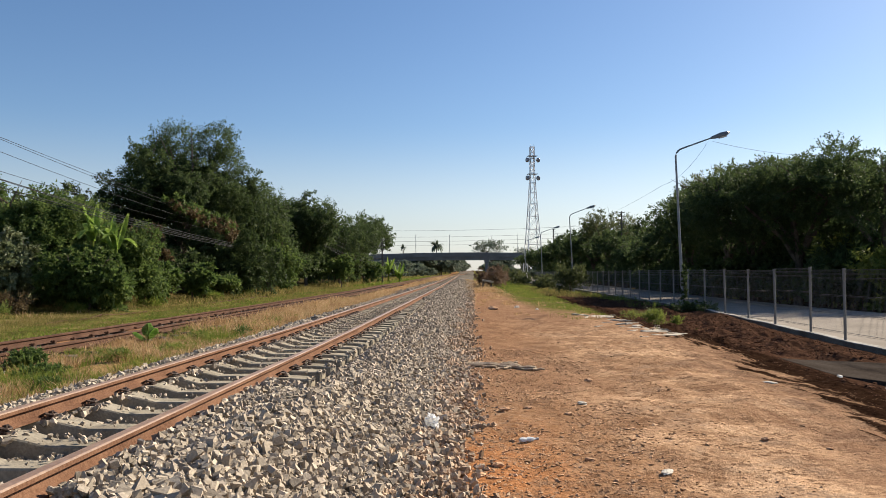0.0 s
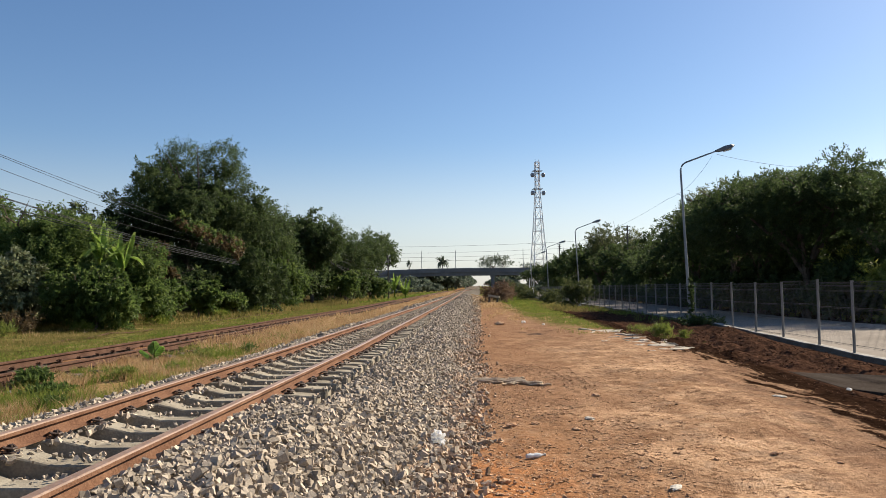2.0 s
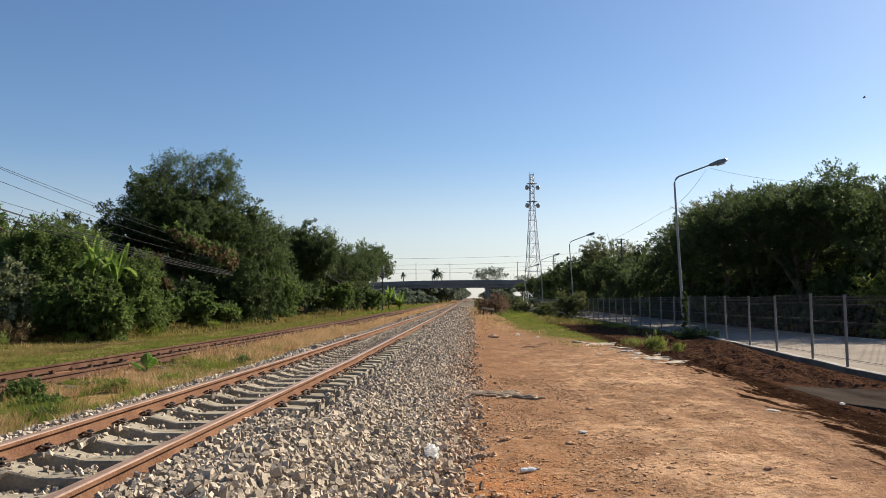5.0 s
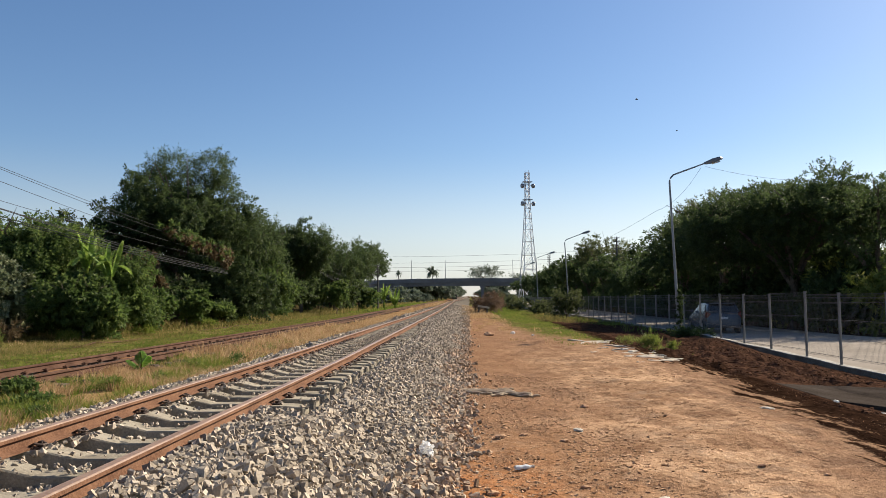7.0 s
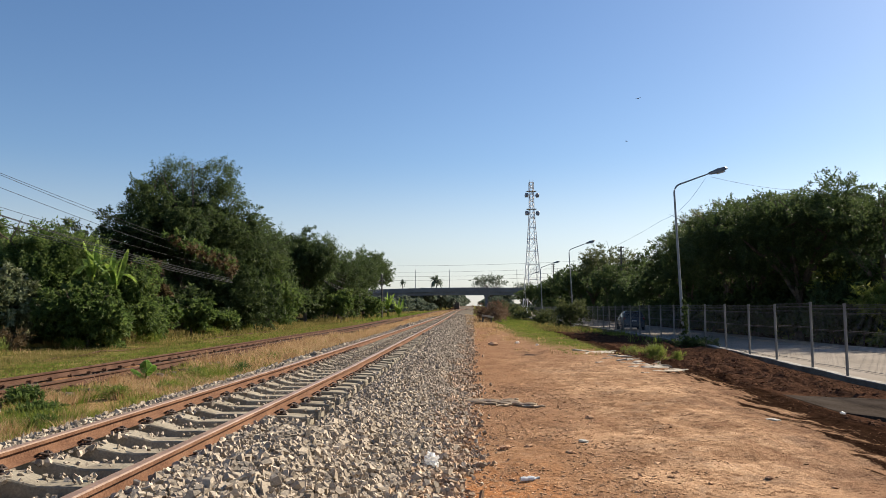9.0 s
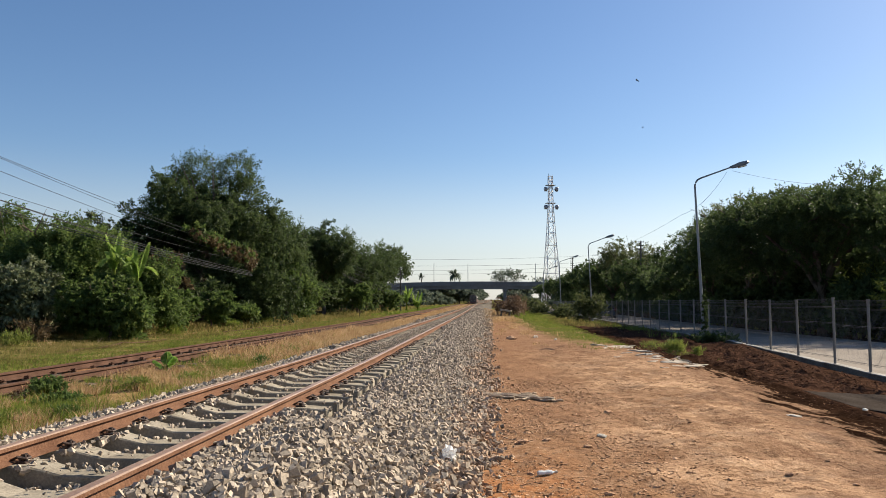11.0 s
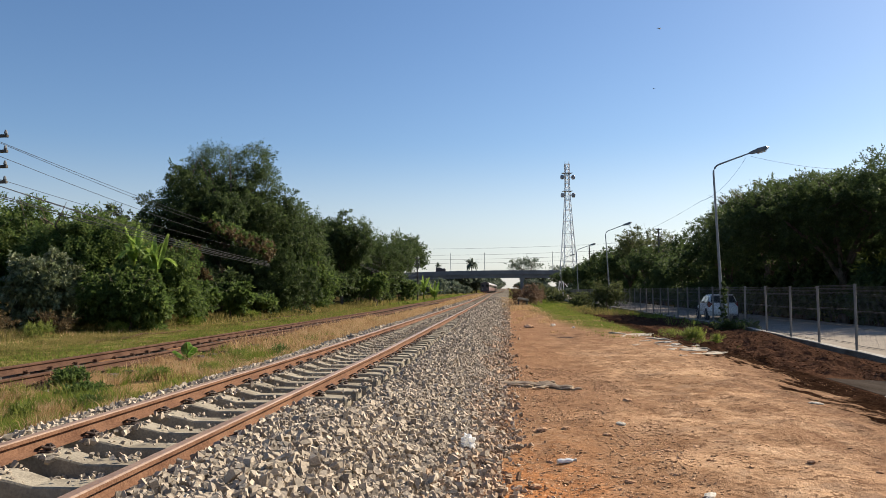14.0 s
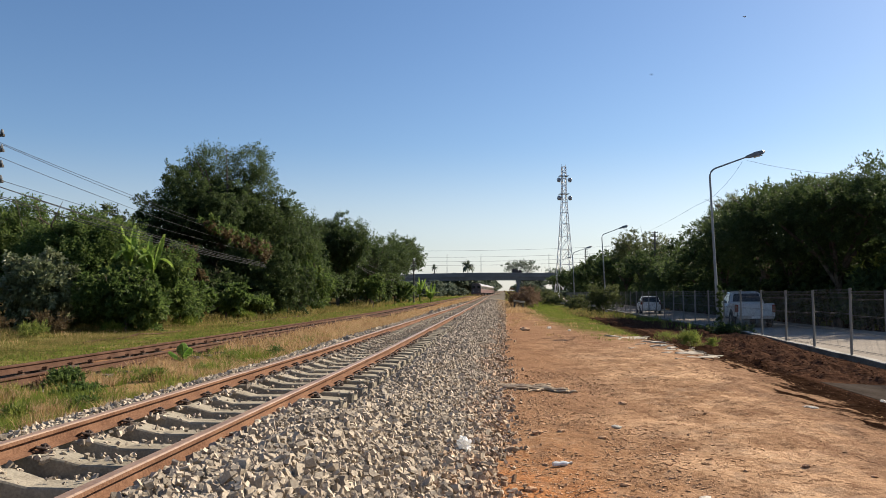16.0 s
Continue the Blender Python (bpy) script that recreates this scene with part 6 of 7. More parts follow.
def litter():
    rng = np.random.default_rng(23)

    def crumple(name, label, x, y, a, b, c, material, seed, up=0.0, turn=0, folds=1.0):
        r = np.random.default_rng(seed)
        bm = bmesh.new()
        bmesh.ops.create_icosphere(bm, subdivisions=3, radius=1.0)
        for v in bm.verts:
            q = 1 + 0.28 * folds * noise.noise(v.co * 2.1 + Vector((seed, 0, 0))) + 0.16 * folds * noise.noise(v.co * 5.5 + Vector((0, seed, 0)))
            v.co = Vector((v.co.x * a * q, v.co.y * b * q, v.co.z * c * q))
        ob = part(name, bm, material, at=pose(x, y, float(top(x, y)) + c * 0.7 + up, r.uniform(-8, 8), r.uniform(-8, 8), turn))
        return tagged(ob, label, "litter")

    crumple("plastic_bag", "crumpled white plastic bag on the gravel", -0.40, 6.9, 0.055, 0.105, 0.07, PLASTIC, 3, 0.02, 20, 2.6)
    bottle = thing("plastic_bottle", "crushed clear plastic bottle on the dirt", "bottle", pose(0.45, 6.79, float(top(0.45, 6.79)) + 0.022, 0, 0, -70) @ Matrix.Diagonal((0.85, 0.8, 0.85, 1)))
    rings = []
    for q, r in ((-0.1, 0.0), (-0.1, 0.028), (-0.06, 0.033), (-0.02, 0.026), (0.02, 0.033), (0.05, 0.03), (0.08, 0.014), (0.1, 0.013)):
        rings.append([(r * math.cos(6.283 * k / 10), q, r * 0.75 * math.sin(6.283 * k / 10)) for k in range(10)])
    part("body", loft(bmesh.new(), rings), glass_mat("clear_plastic", (0.72, 0.75, 0.75), 0.12), bottle, "clear crushed body")
    part("cap", tube(bmesh.new(), [(0, 0.1, 0), (0, 0.122, 0)], 0.016, 10), PAPER, bottle)
    crumple("paper_scrap", "pale flattened scrap on the dirt", 1.17, 8.6, 0.06, 0.045, 0.02, PAPER, 5, 0, 30)
    crumple("paper_scrap", "pale flattened scrap on the dirt", 1.40, 5.75, 0.035, 0.065, 0.014, PAPER, 7, 0, -35)
    crumple("paper_scrap", "small white scrap on the dirt", 1.75, 33.0, 0.1, 0.09, 0.06, PLASTIC, 9)
    crumple("paper_scrap", "small white scrap on the dirt", 2.45, 31.0, 0.06, 0.06, 0.04, PLASTIC, 11)
    crumple("paper_scrap", "small white scrap on dark soil", 5.35, 11.6, 0.04, 0.03, 0.02, PLASTIC, 13)
    crumple("paper_scrap", "pale flattened scrap on the dirt", 3.75, 10.0, 0.09, 0.05, 0.015, PAPER, 15)
    crumple("paper_scrap", "small white scrap on dark soil", 5.55, 10.7, 0.04, 0.03, 0.015, PLASTIC, 16)
    for k, (x, y, r) in enumerate(((1.52, 10.5, 0.06), (0.68, 30.6, 0.2), (0.30, 8.2, 0.06), (0.55, 8.3, 0.045), (0.16, 5.9, 0.05), (0.02, 5.6, 0.045), (2.55, 6.95, 0.035), (3.0, 6.7, 0.03), (0.95, 8.0, 0.045), (0.9, 6.2, 0.04))):
        crumple("earth_clod", "brown lump of earth on the dirt", x, y, r, r * 0.8, r * 0.4, CLOD, 40 + k)
    for k, (x, y, a, turn) in enumerate(((0.25, 12.05, 0.85, 70), (0.62, 11.75, 0.6, 62), (-0.1, 12.3, 0.4, 100), (0.45, 12.2, 0.35, 20), (0.1, 12.0, 0.5, 60), (0.85, 11.6, 0.35, 85), (0.4, 11.65, 0.3, 120), (-0.3, 12.35, 0.3, 80), (0.55, 12.5, 0.25, 90))):
        pts = [(0.012 * math.sin(q * 1.9 + k), a * (q / 6 - 0.5), 0.03 + 0.008 * math.sin(q * 2.3)) for q in range(7)]
        ob = part("branch", tube(bmesh.new(), pts, [r * (1.25 if k == 0 else 0.75 if k < 3 else 0.45) for r in (0.034, 0.05, 0.042, 0.047, 0.038, 0.036, 0.02)], 7), STICK, at=pose(x, y, float(top(x, y)) - 0.004, 0, 0, turn) @ Matrix.Diagonal((1.5, 1, 0.95, 1)))
        tagged(ob, "dry broken piece of wood on the dirt", "branch")
    # a white board leaning in the thorn bush
    t = thing("barrier", "white leaning concrete beam by the russet bush", "barrier", pose(0.5, 73.0, 0.25, 0, 9, -12))
    bm = bmesh.new()
    box(bm, 0, 1.1, -0.1, 0.1, 0.5, 0.68, 0.03)
    part("beam", bm, RUBBLE, t)
    for x in (0.15, 0.95):
        bm = bmesh.new()
        box(bm, x - 0.07, x + 0.07, -0.07, 0.07, -0.4, 0.5, 0.02)
        part("leg", bm, POLE_WOOD, t)


litter()


def stone_pile():
    rng = np.random.default_rng(29)
    n = 90
    x, y = -7.95 + 0.3 * rng.normal(size=n), 11.4 + 0.4 * rng.normal(size=n)
    r = rng.uniform(0.02, 0.05, n)
    v, f = scatter(np.stack([x, y, top(x, y) + r * 0.5], -1), r, 610, 1)
    tagged(part("stone_heap", mesh_np("stone_heap", v, f), STONE), "small heap of spilt pale stones beside the siding", "stones", kind="stuff")


stone_pile()

# ---- vehicles ----
WHITE = mat("white_car_paint", (0.66, 0.67, 0.68), (0.74, 0.75, 0.76), 0.28, 2, 20, 0.0)
BLUE = mat("dark_blue_car_paint", (0.035, 0.050, 0.075), (0.06, 0.08, 0.11), 0.25, 2, 20, 0.0)
SILVER = mat("silver_pickup_paint", (0.40, 0.405, 0.41), (0.50, 0.505, 0.51), 0.28, 2, 20, 0.0)
DARK = mat("black_trim", (0.02, 0.02, 0.022), (0.045, 0.045, 0.05), 0.6, 8, 40, 0.05)
TYRE = mat("tyre_rubber", (0.018, 0.018, 0.018), (0.04, 0.04, 0.04), 0.85, 8, 60, 0.2)
RIM = mat("alloy_rim", (0.18, 0.18, 0.19), (0.30, 0.30, 0.31), 0.35, 6, 40, 0.0, metal=0.8)
RED_LAMP = mat("red_lamp", (0.10, 0.008, 0.007), (0.16, 0.014, 0.011), 0.2, 4, 30, 0.0)
WINDOW = glass_mat("car_window", (0.03, 0.035, 0.04))
WINDOW_PALE = glass_mat("side_window", (0.10, 0.14, 0.17))
PLATE = mat("plate", (0.48, 0.48, 0.48), (0.60, 0.60, 0.60), 0.5, 4, 30, 0.0)
BARS = mat("plate_bars", (0.20, 0.20, 0.21), (0.28, 0.28, 0.29), 0.5, 4, 30, 0.0)


def wheel(parent, x, y, r, out):
    w = thing("wheel", "", "", pose(x, y, r))
    w.parent = parent
    bm = bmesh.new()
    prof = [(-0.09, r * 0.66), (-0.1, r * 0.9), (-0.075, r), (0.075, r), (0.1, r * 0.9), (0.09, r * 0.66)]
    loft(bm, [[(a, q * math.cos(6.283 * k / 20), q * math.sin(6.283 * k / 20)) for a, q in prof] for k in range(21)], False)
    part("tyre", bm, TYRE, w)
    bm = bmesh.new()
    tube(bm, [(out * 0.03, 0, 0), (out * 0.085, 0, 0)], [r * 0.66, r * 0.6], 18)
    for k in range(5):
        a = 6.283 * k / 5
        box(bm, -0.012, 0.012, -0.03, 0.03, 0.04, r * 0.62, 0.004, pose(out * 0.088, 0, 0, math.degrees(a), 0, 0))
    part("rim", bm, RIM, w)
    return w


def pane(bm, corners, out=0.012):
    """A window pane of some thickness from its four corners."""
    c = [Vector(p) for p in corners]
    nrm = (c[1] - c[0]).cross(c[3] - c[0]).normalized() * out
    loft(bm, [[p - nrm for p in c], [p + nrm for p in c]])
    return bm


def hull(rings):
    """A closed body from stations: (y, half width, floor, sill, shoulder)."""
    out = []
    for y, w, z0, z1, z2 in rings:
        half = [(w * 0.86, z0), (w * 0.97, z0 + 0.06), (w, z1), (w * 0.995, (z1 + z2) / 2), (w * 0.96, z2 - 0.05), (w * 0.88, z2)]
        out.append([(a, y, b) for a, b in half] + [(-a, y, b) for a, b in half[::-1]])
    return loft(bmesh.new(), out)


def cabin(rings):
    """The upper body: (y, half width below, half width above, z below, z above)."""
    out = []
    for y, w0, w1, z0, z1 in rings:
        half = [(w0, z0), (w1 + (w0 - w1) * 0.25, z0 + (z1 - z0) * 0.75), (w1, z1 - 0.035), (w1 * 0.8, z1)]
        out.append([(a, y, b) for a, b in half] + [(-a, y, b) for a, b in half[::-1]])
    return loft(bmesh.new(), out)


def hatchback(name, label, paint, glass, low=0.0):
    t = thing(name, label, "car")
    h = 1.5 - low
    part("body", hull([(-0.04, 0.66, 0.32, 0.5, 0.78), (0.02, 0.80, 0.26, 0.5, 0.90), (0.22, 0.84, 0.23, 0.5, 0.97), (0.7, 0.85, 0.22, 0.5, 0.96), (1.6, 0.85, 0.22, 0.5, 0.93), (2.7, 0.85, 0.22, 0.5, 0.90),
                       (3.25, 0.84, 0.22, 0.48, 0.84), (3.65, 0.78, 0.24, 0.46, 0.72), (3.80, 0.60, 0.30, 0.44, 0.60)]), paint, t, smooth=True)
    part("roof", cabin([(0.08, 0.78, 0.75, 0.90, 0.98), (0.26, 0.79, 0.68, 0.90, h - 0.13), (0.48, 0.79, 0.65, 0.90, h - 0.03), (1.0, 0.79, 0.65, 0.90, h), (1.6, 0.79, 0.64, 0.89, h - 0.01), (2.1, 0.78, 0.61, 0.88, h - 0.10), (2.6, 0.77, 0.62, 0.87, 1.20), (3.1, 0.76, 0.70, 0.85, 0.90)]), paint, t, smooth=True)
    part("rear_window", pane(bmesh.new(), [(-0.70, 0.055, 0.98), (0.70, 0.055, 0.98), (0.60, 0.30, h - 0.09), (-0.60, 0.30, h - 0.09)], 0.03), WINDOW, t)
    bm = bmesh.new()
    box(bm, -0.60, 0.60, 0.16, 0.60, h - 0.06, h - 0.02, 0.014)
    part("spoiler", bm, paint, t)
    part("windscreen", pane(bmesh.new(), [(0.66, 3.02, 0.95), (-0.66, 3.02, 0.95), (-0.54, 2.16, h - 0.12), (0.54, 2.16, h - 0.12)], 0.02), WINDOW, t)
    for s in (-1, 1):
        part("side_window", pane(bmesh.new(), [(s * 0.795, 0.46, 1.00), (s * 0.795, 1.28, 0.95), (s * 0.685, 1.26, h - 0.10), (s * 0.685, 0.60, h - 0.13)], 0.016), glass, t)
        part("side_window", pane(bmesh.new(), [(s * 0.795, 1.36, 0.95), (s * 0.790, 2.62, 0.92), (s * 0.665, 2.02, h - 0.14), (s * 0.685, 1.35, h - 0.10)], 0.016), glass, t)
        bm = bmesh.new()
        loft(bm, [[(s * 0.62, -0.035, 0.90), (s * 0.80, -0.02, 0.72), (s * 0.79, -0.015, 1.02)], [(s * 0.62, 0.08, 0.90), (s * 0.858, 0.10, 0.74), (s * 0.825, 0.12, 1.08)], [(s * 0.74, 0.26, 0.92), (s * 0.866, 0.30, 0.84), (s * 0.83, 0.30, 1.00)]])
        part("tail_lamp", bm, RED_LAMP, t, "red wrap-round tail lamp")
        bm = bmesh.new()
        box(bm, s * 0.62 - 0.14, s * 0.62 + 0.14, 3.56, 3.74, 0.58, 0.74, 0.03)
        part("headlamp", bm, PLATE, t, "clear headlamp")
        bm = bmesh.new()
        box(bm, s * 0.92 - 0.09, s * 0.92 + 0.09, 2.42, 2.54, 0.95, 1.09, 0.03)
        part("mirror", bm, DARK if paint is WHITE else paint, t, "wing mirror")
        bm = bmesh.new()
        box(bm, s * 0.853 - 0.006, s * 0.853 + 0.006, 1.42, 1.60, 0.84, 0.88, 0.003)
        part("door_handle", bm, paint, t)
        for y in (0.64, 3.10):
            bm = bmesh.new()
            tube(bm, [(s * 0.80, y, 0.30), (s * 0.866, y, 0.30)], 0.355, 20)
            part("wheel_arch", bm, DARK, t)
            wheel(t, s * 0.80, y, 0.30, s)
    bm = bmesh.new()
    box(bm, -0.66, 0.66, -0.07, 0.10, 0.34, 0.58, 0.05)
    part("bumper", bm, paint, t)
    bm = bmesh.new()
    box(bm, -0.56, 0.56, -0.045, 0.10, 0.27, 0.33, 0.02)
    part("valance", bm, DARK, t, "dark lower valance")
    bm = bmesh.new()
    box(bm, -0.17, 0.17, -0.06, 0.02, 0.66, 0.76, 0.005)
    pl = part("number_plate", bm, PLATE, t)
    bm = bmesh.new()
    for x in (-0.12, -0.04, 0.05, 0.12):
        box(bm, x - 0.02, x + 0.02, -0.066, -0.058, 0.69, 0.73)
    part("plate_marks", bm, BARS, pl)
    for q in t.children:  # a narrow small car
        if q.type == "MESH":
            q.data.transform(Matrix.Diagonal((0.955, 1, 1, 1)))
        else:
            q.location.x *= 0.955
    return t


def pickup():
    t = thing("pickup_truck", "pale silver double cab pickup truck on the road", "pickup truck")
    part("chassis", box(bmesh.new(), -0.75, 0.75, 0.15, 5.0, 0.38, 0.62, 0.05), DARK, t)
    part("cab_body", hull([(1.62, 0.88, 0.5, 0.75, 1.10), (1.7, 0.91, 0.45, 0.75, 1.14), (3.4, 0.91, 0.45, 0.75, 1.12), (4.2, 0.90, 0.48, 0.75, 1.07), (5.0, 0.86, 0.5, 0.72, 1.0), (5.22, 0.72, 0.52, 0.7, 0.9)]), SILVER, t, smooth=True)
    part("roof", cabin([(1.66, 0.86, 0.74, 1.08, 1.2), (1.86, 0.86, 0.68, 1.08, 1.64), (2.3, 0.86, 0.68, 1.08, 1.70), (3.0, 0.86, 0.68, 1.08, 1.69), (3.35, 0.86, 0.65, 1.07, 1.60), (4.05, 0.84, 0.76, 1.04, 1.1)]), SILVER, t, smooth=True)
    part("rear_window", pane(bmesh.new(), [(-0.70, 1.665, 1.2), (0.70, 1.665, 1.2), (0.60, 1.83, 1.58), (-0.60, 1.83, 1.58)], 0.02), WINDOW, t)
    for s in (-1, 1):
        bm = bmesh.new()
        box(bm, s * 0.88 - 0.05, s * 0.88 + 0.05, 0.02, 1.60, 0.52, 1.13, 0.03)
        part("bed_side", bm, SILVER, t)
        part("side_window", pane(bmesh.new(), [(s * 0.865, 1.85, 1.14), (s * 0.865, 2.6, 1.13), (s * 0.735, 2.58, 1.58), (s * 0.735, 2.0, 1.58)], 0.014), WINDOW_PALE, t)
        part("side_window", pane(bmesh.new(), [(s * 0.865, 2.68, 1.13), (s * 0.865, 3.7, 1.12), (s * 0.715, 3.22, 1.54), (s * 0.735, 2.68, 1.58)], 0.014), WINDOW_PALE, t)
        bm = bmesh.new()
        box(bm, s * 0.86 - 0.075, s * 0.86 + 0.075, -0.015, 0.10, 0.72, 1.08, 0.02)
        part("tail_lamp", bm, RED_LAMP, t, "red tail lamp")
        bm = bmesh.new()
        box(bm, s * 1.0 - 0.11, s * 1.0 + 0.11, 3.35, 3.47, 1.12, 1.32, 0.03)
        part("mirror", bm, DARK, t, "wing mirror")
        for y in (0.95, 4.25):
            bm = bmesh.new()
            tube(bm, [(s * 0.86, y, 0.42), (s * 0.945, y, 0.42)], 0.44, 20)
            part("wheel_arch", bm, DARK, t)
            wheel(t, s * 0.87, y, 0.375, s)
    bm = bmesh.new()
    box(bm, -0.80, 0.80, 0.0, 0.07, 0.56, 1.12, 0.02)
    part("tailgate", bm, SILVER, t)
    bm = bmesh.new()
    box(bm, -0.80, 0.80, 0.05, 1.6, 0.60, 0.66)
    part("bed_floor", bm, DARK, t)
    bm = bmesh.new()
    box(bm, -0.86, 0.86, -0.12, 0.02, 0.42, 0.55, 0.03)
    part("bumper", bm, RIM, t, "bright step bumper")
    bm = bmesh.new()
    box(bm, -0.2, 0.2, -0.14, -0.11, 0.44, 0.54)
    part("number_plate", bm, PLATE, t)
    for q in t.children:  # it stands high on its springs
        if q.type == "MESH":
            q.data.transform(Matrix.Diagonal((1, 1, 1.045, 1)))
    return t


white_car = hatchback("car", "white hatchback car driving along the road", WHITE, WINDOW_PALE, 0.07)
blue_car = hatchback("car", "dark blue grey hatchback car driving along the road", BLUE, WINDOW_PALE, 0.07)
pick_up = pickup()

# ---- train ----
TRAIN_RED = mat("dull_red_train_paint", (0.085, 0.036, 0.030), (0.135, 0.058, 0.048), 0.5, 0.8, 12, 0.0)
TRAIN_CREAM = mat("cream_train_paint", (0.16, 0.130, 0.110), (0.24, 0.200, 0.170), 0.5, 0.8, 12, 0.0)
TRAIN_DARK = mat("dull_dark_paint", (0.035, 0.03, 0.032), (0.075, 0.06, 0.06), 0.6, 0.8, 12, 0.0)


def coach(name, label, y0, length, parent, engine=False):
    c = thing(name, "", "", pose(0, y0, 0))
    c.parent = parent
    w = 1.38

    def shell(lo, hi, inset=0.0):
        half = [(w - inset, lo), (w - inset, hi)]
        return loft(bmesh.new(), [[(a, y, b) for a, b in half] + [(-a, y, b) for a, b in half[::-1]] for y in (0.15, length - 0.15)])

    part("lower_side", shell(0.9, 1.9), TRAIN_RED, c, "dull red lower side")
    part("upper_side", shell(1.9, 3.0, -0.004), TRAIN_CREAM, c, "cream upper side")
    roof = [(w, 3.0), (w * 0.9, 3.35), (w * 0.6, 3.6), (0.0, 3.72), (-w * 0.6, 3.6), (-w * 0.9, 3.35), (-w, 3.0)]
    part("roof", loft(bmesh.new(), [[(a, y, b) for a, b in roof] for y in (0.1, length - 0.1)]), DRUM, c)
    n = int(length / 1.6)
    for k in range(n):
        for s in (-1, 1):
            bm = bmesh.new()
            y = 0.9 + k * (length - 1.8) / max(1, n - 1)
            box(bm, s * (w + 0.005) - 0.01, s * (w + 0.005) + 0.01, y - 0.45, y + 0.45, 2.0, 2.75)
            part("window", bm, WINDOW, c)
    for y in (2.4, length - 2.4):
        bm = bmesh.new()
        box(bm, -1.0, 1.0, y - 1.3, y + 1.3, 0.35, 0.85, 0.05)
        for q in (-0.85, 0.85):
            for s in (-0.53, 0.53):
                tube(bm, [(s - 0.06, y + q, 0.45), (s + 0.06, y + q, 0.45)], 0.43, 14)
        part("bogie", bm, TRAIN_DARK, c)
    if engine:
        front = [(w, 0.5), (w, 3.0), (w * 0.9, 3.35), (w * 0.6, 3.6), (0.0, 3.74), (-w * 0.6, 3.6), (-w * 0.9, 3.35), (-w, 3.0), (-w, 0.5)]
        part("front", loft(bmesh.new(), [[(a * 0.97, -0.25, b * 0.985 + 0.02) for a, b in front], [(a * 1.01, 0.2, b) for a, b in front]]), TRAIN_DARK, c, "dark cab front")
        for x in (-0.75, 0.75):
            bm = bmesh.new()
            box(bm, x - 0.42, x + 0.42, -0.29, -0.24, 2.15, 2.85, 0.01)
            part("cab_window", bm, WINDOW, c)
            bm = bmesh.new()
            tube(bm, [(x, -0.32, 1.35), (x, -0.24, 1.35)], 0.13, 10)
            part("headlamp", bm, PLATE, c)
        bm = bmesh.new()
        box(bm, -1.2, 1.2, -0.45, -0.2, 0.35, 0.75, 0.03)
        part("buffer_beam", bm, TRAIN_RED, c)
    return c


train = thing("train", "cream and red passenger train with a dark front", "train")
coach("engine", "", 0.0, 15.0, train, True)
for _k in range(4):
    coach("coach", "", 15.6 + 20.6 * _k, 20.0, train)

# ---- truck on the bridge ----
lorry = thing("lorry", "dark lorry crossing the bridge", "lorry")
part("cargo_box", box(bmesh.new(), -2.1, 0.4, -0.9, 0.9, 0.6, 2.4, 0.06), TRAIN_DARK, lorry)
part("cab", box(bmesh.new(), 0.42, 1.9, -0.85, 0.85, 0.45, 2.1, 0.25), TRAIN_DARK, lorry)
for _x in (-1.3, 1.2):
    for _y in (-0.8, 0.8):
        part("wheel", tube(bmesh.new(), [(_x, _y - 0.14, 0.48), (_x, _y + 0.14, 0.48)], 0.48, 14), TYRE, lorry)


def bird():
    t = thing("bird", "small dark bird flying in the sky", "bird", group="birds")
    bm = bmesh.new()
    loft(bm, [[(0.6 * r * math.cos(1.047 * k), 0.6 * y, 0.6 * r * math.sin(1.047 * k)) for k in range(6)] for y, r in ((-0.2, 0.01), (-0.1, 0.045), (0.05, 0.06), (0.15, 0.035), (0.2, 0.01))])
    part("body", bm, DARK, t)
    for s in (-1, 1):
        bm = bmesh.new()
        loft(bm, [[(0.6 * s * x, 0.6 * y0, 0.6 * z), (0.6 * s * x, 0.6 * y0, 0.6 * z + 0.01), (0.6 * s * x, 0.6 * y1, 0.6 * z + 0.01), (0.6 * s * x, 0.6 * y1, 0.6 * z)] for x, y0, y1, z in ((0.03, -0.06, 0.08, 0.01), (0.22, -0.05, 0.09, 0.09), (0.42, -0.09, -0.03, 0.02))])
        part("wing", bm, DARK, t)
    return t


birds = [bird() for _ in range(2)]


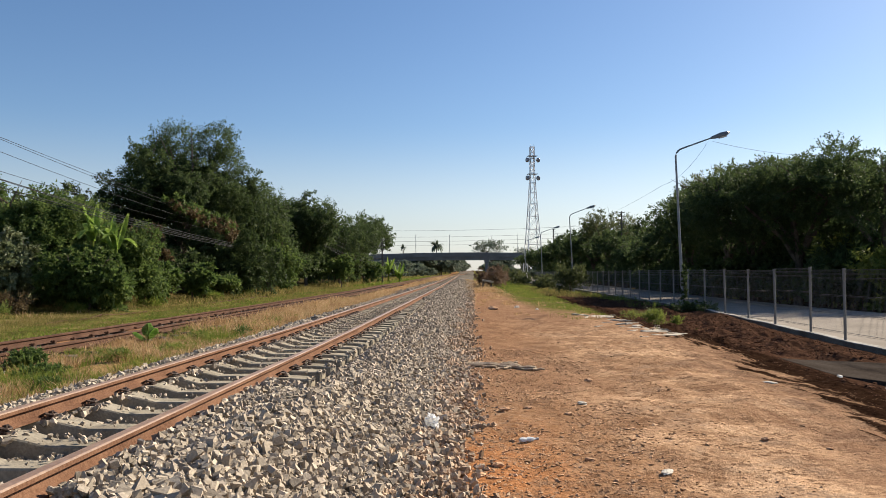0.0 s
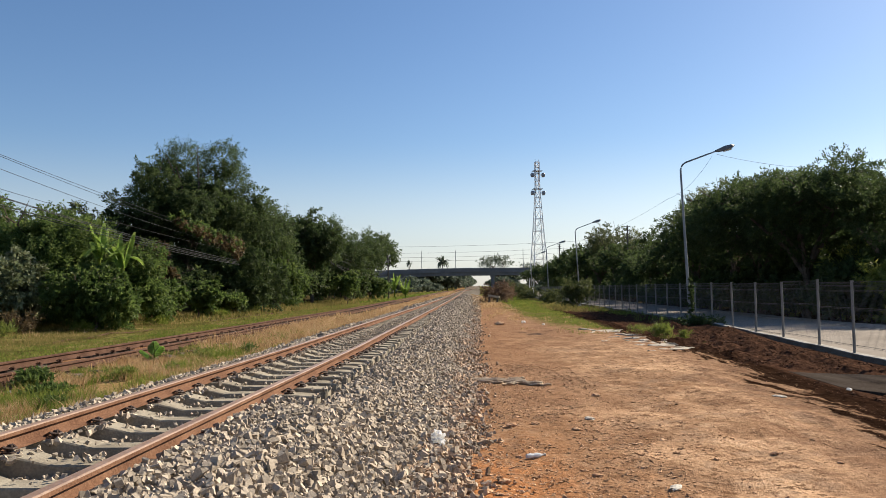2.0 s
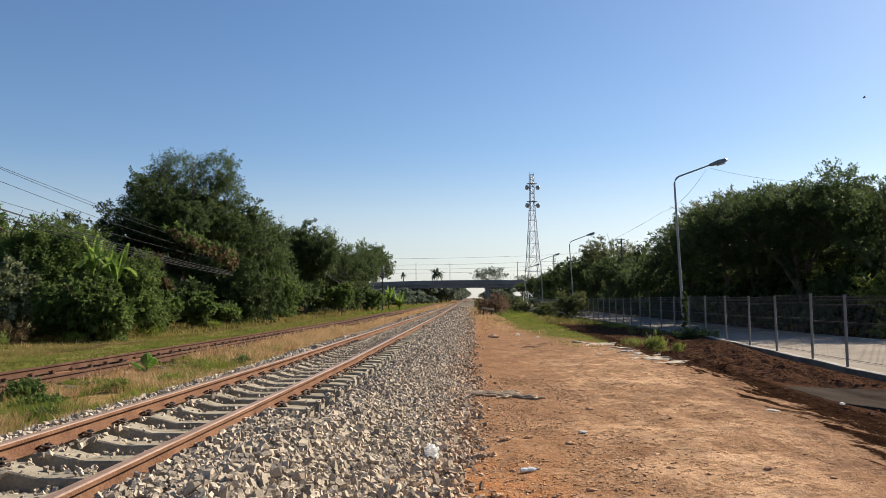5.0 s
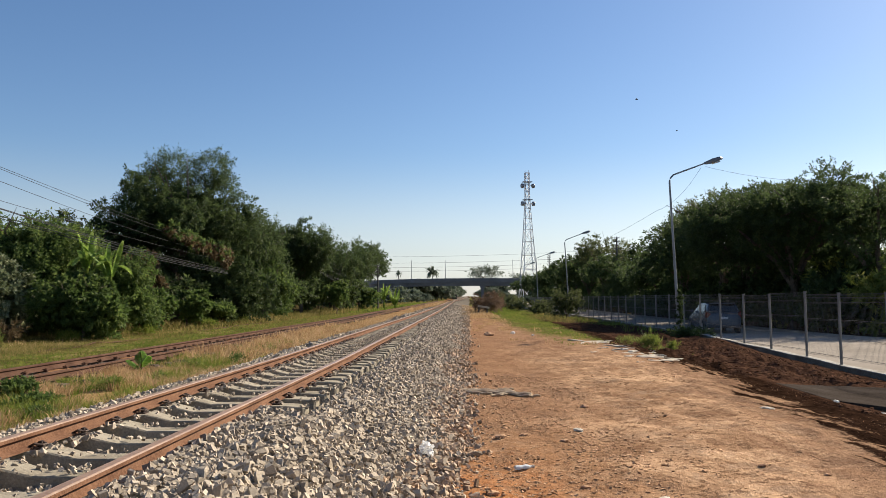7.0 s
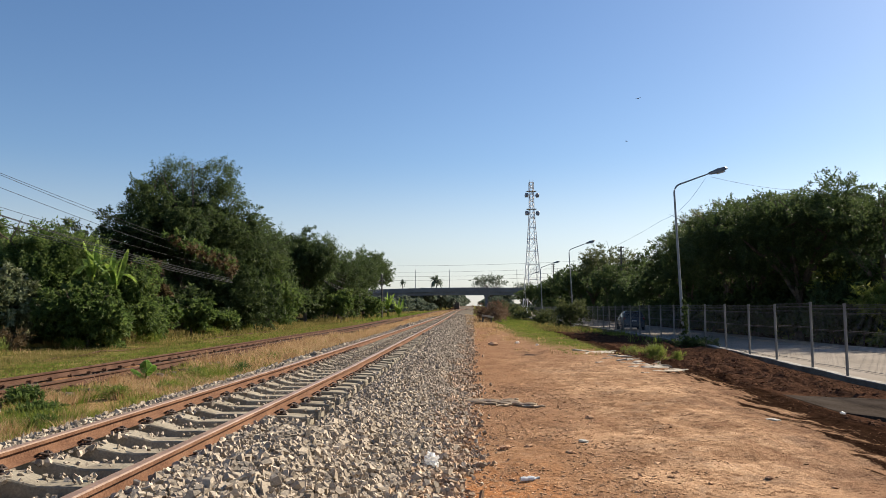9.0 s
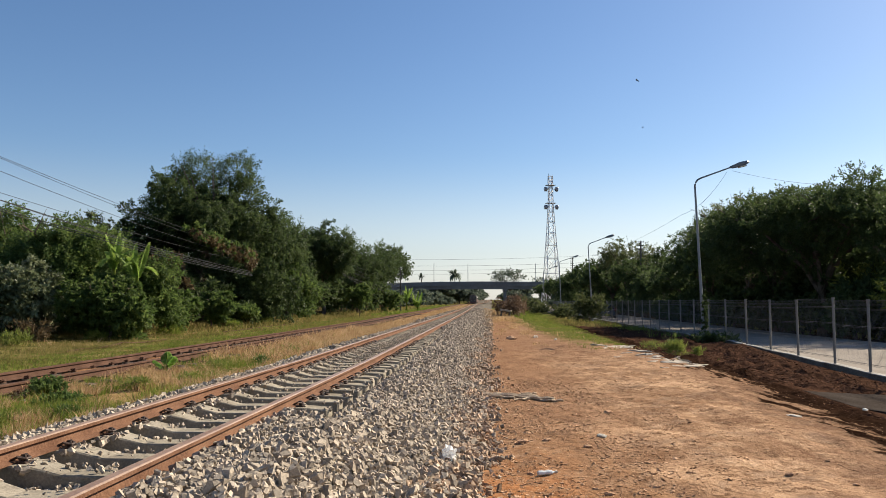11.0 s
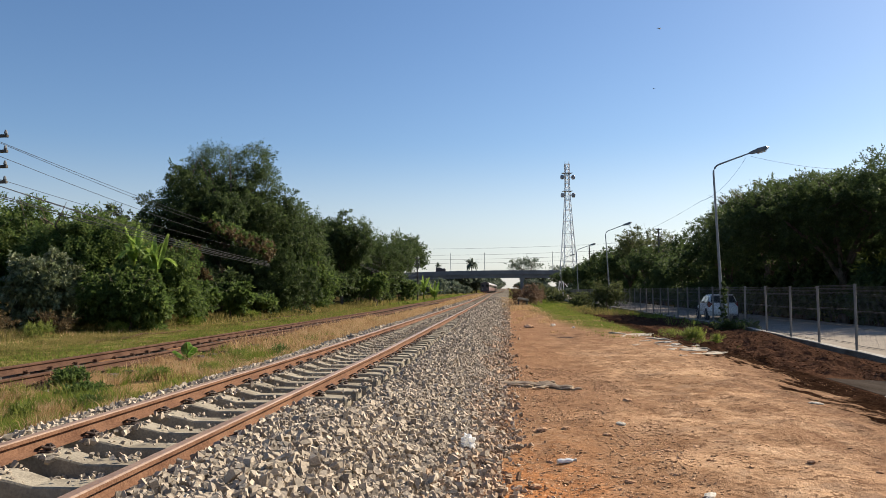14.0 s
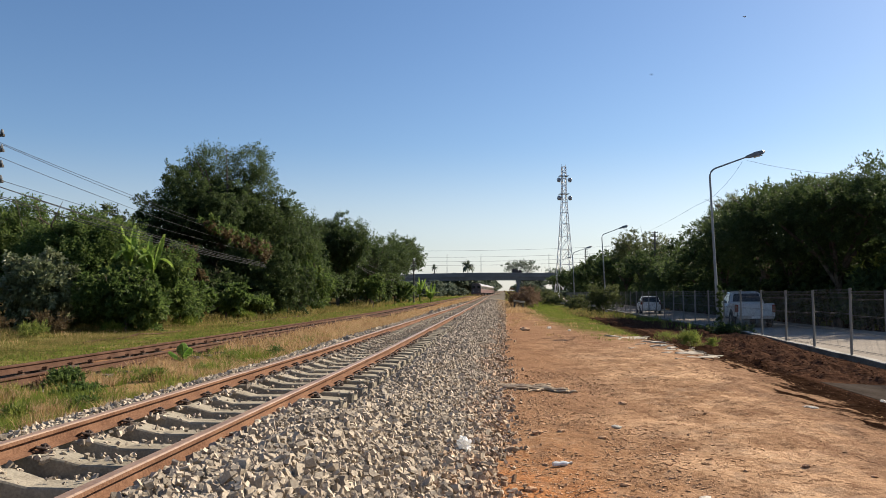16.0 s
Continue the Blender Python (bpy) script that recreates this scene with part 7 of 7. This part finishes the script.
# ---- what moves ----
def motions():
    def drive(thing_, rows, x, turn=0.0):
        walk(thing_, [(t, pose(x, y, float(road_top(y + 2)) + 0.035, 0, 0, turn)) for t, y in rows])

    drive(blue_car, [(0.0, -34.0), (3.0, -4.0), (5.0, 16.0), (6.3, 29.1), (7.0, 36.0), (7.5, 41.0), (8.0, 46.2), (8.5, 51.6), (9.2, 59.6), (11.0, 80.0), (13.0, 103.0), (16.0, 138.0)], 11.65, -3.0)
    drive(white_car, [(0.0, -82.0), (6.0, -28.0), (9.5, 3.0), (11.5, 20.5), (12.0, 24.8), (12.5, 29.3), (13.0, 33.9), (13.5, 38.7), (14.0, 43.6), (14.5, 48.5), (15.0, 53.4), (15.5, 58.4), (16.0, 63.8)], 11.65, -3.0)
    drive(pick_up, [(t, 1.036 * y) for t, y in ((0.0, -118.0), (6.0, -60.0), (11.0, -11.5), (13.5, 12.4), (14.3, 20.4), (14.7, 24.4), (15.0, 27.5), (15.5, 32.3), (16.0, 37.2))], 12.0, -4.0)
    rails = [(0.0, 560, -10.4, 1.1), (4.0, 476, -10.0, 1.1), (7.0, 410, -9.1, 1.1), (9.0, 352, -8.75, 1.1), (12.0, 284, -8.15, 0.4), (13.5, 259, -8.35, -0.3), (14.5, 245, -8.7, -0.8), (16.0, 226, -9.07, -1.4)]
    walk(train, [(t, pose(x, y, 0.98, 0, 0, turn)) for t, y, x, turn in rails])
    walk(lorry, [(0.0, pose(-250, 322.5, 9.4)), (14.5, pose(-21.5, 322.5, 9.35)), (15.0, pose(-13.4, 322.5, 9.4)), (15.5, pose(-4.4, 322.5, 9.4)), (16.0, pose(4.2, 322.5, 9.35))])
    walk(birds[0], [(0.0, pose(75, 60, 20, 0, 0, 80)), (4.5, pose(39, 60, 17, 0, 10, 80)), (6.5, pose(13.2, 60, 16.9, 0, -10, 80)), (8.0, pose(13.2, 60, 17.6, 0, 15, 30)), (9.0, pose(13.0, 60, 17.9, 0, -12, 20)),
                    (11.5, pose(10.8, 60, 19.3, 0, 15, 60)), (12.5, pose(10.1, 60, 20.5, 0, -15, 0)), (14.0, pose(11.8, 60, 21.8, 0, 18, -60)), (15.0, pose(15.0, 60, 22.2, 0, -12, -75)), (16.0, pose(18.5, 60, 22.8, 0, 15, -75))])
    walk(birds[1], [(0.0, pose(110, 90, 26, 0, 0, 60)), (4.5, pose(60, 90, 22, 0, 0, 60)), (8.0, pose(18.7, 90, 20.9, 0, 10, 60)), (11.5, pose(17.5, 90, 22.3, 0, -12, 40)), (15.0, pose(16.8, 90, 26.0, 0, 0, 0)), (16.0, pose(17.0, 90, 27.0, 0, 10, -40))])


motions()
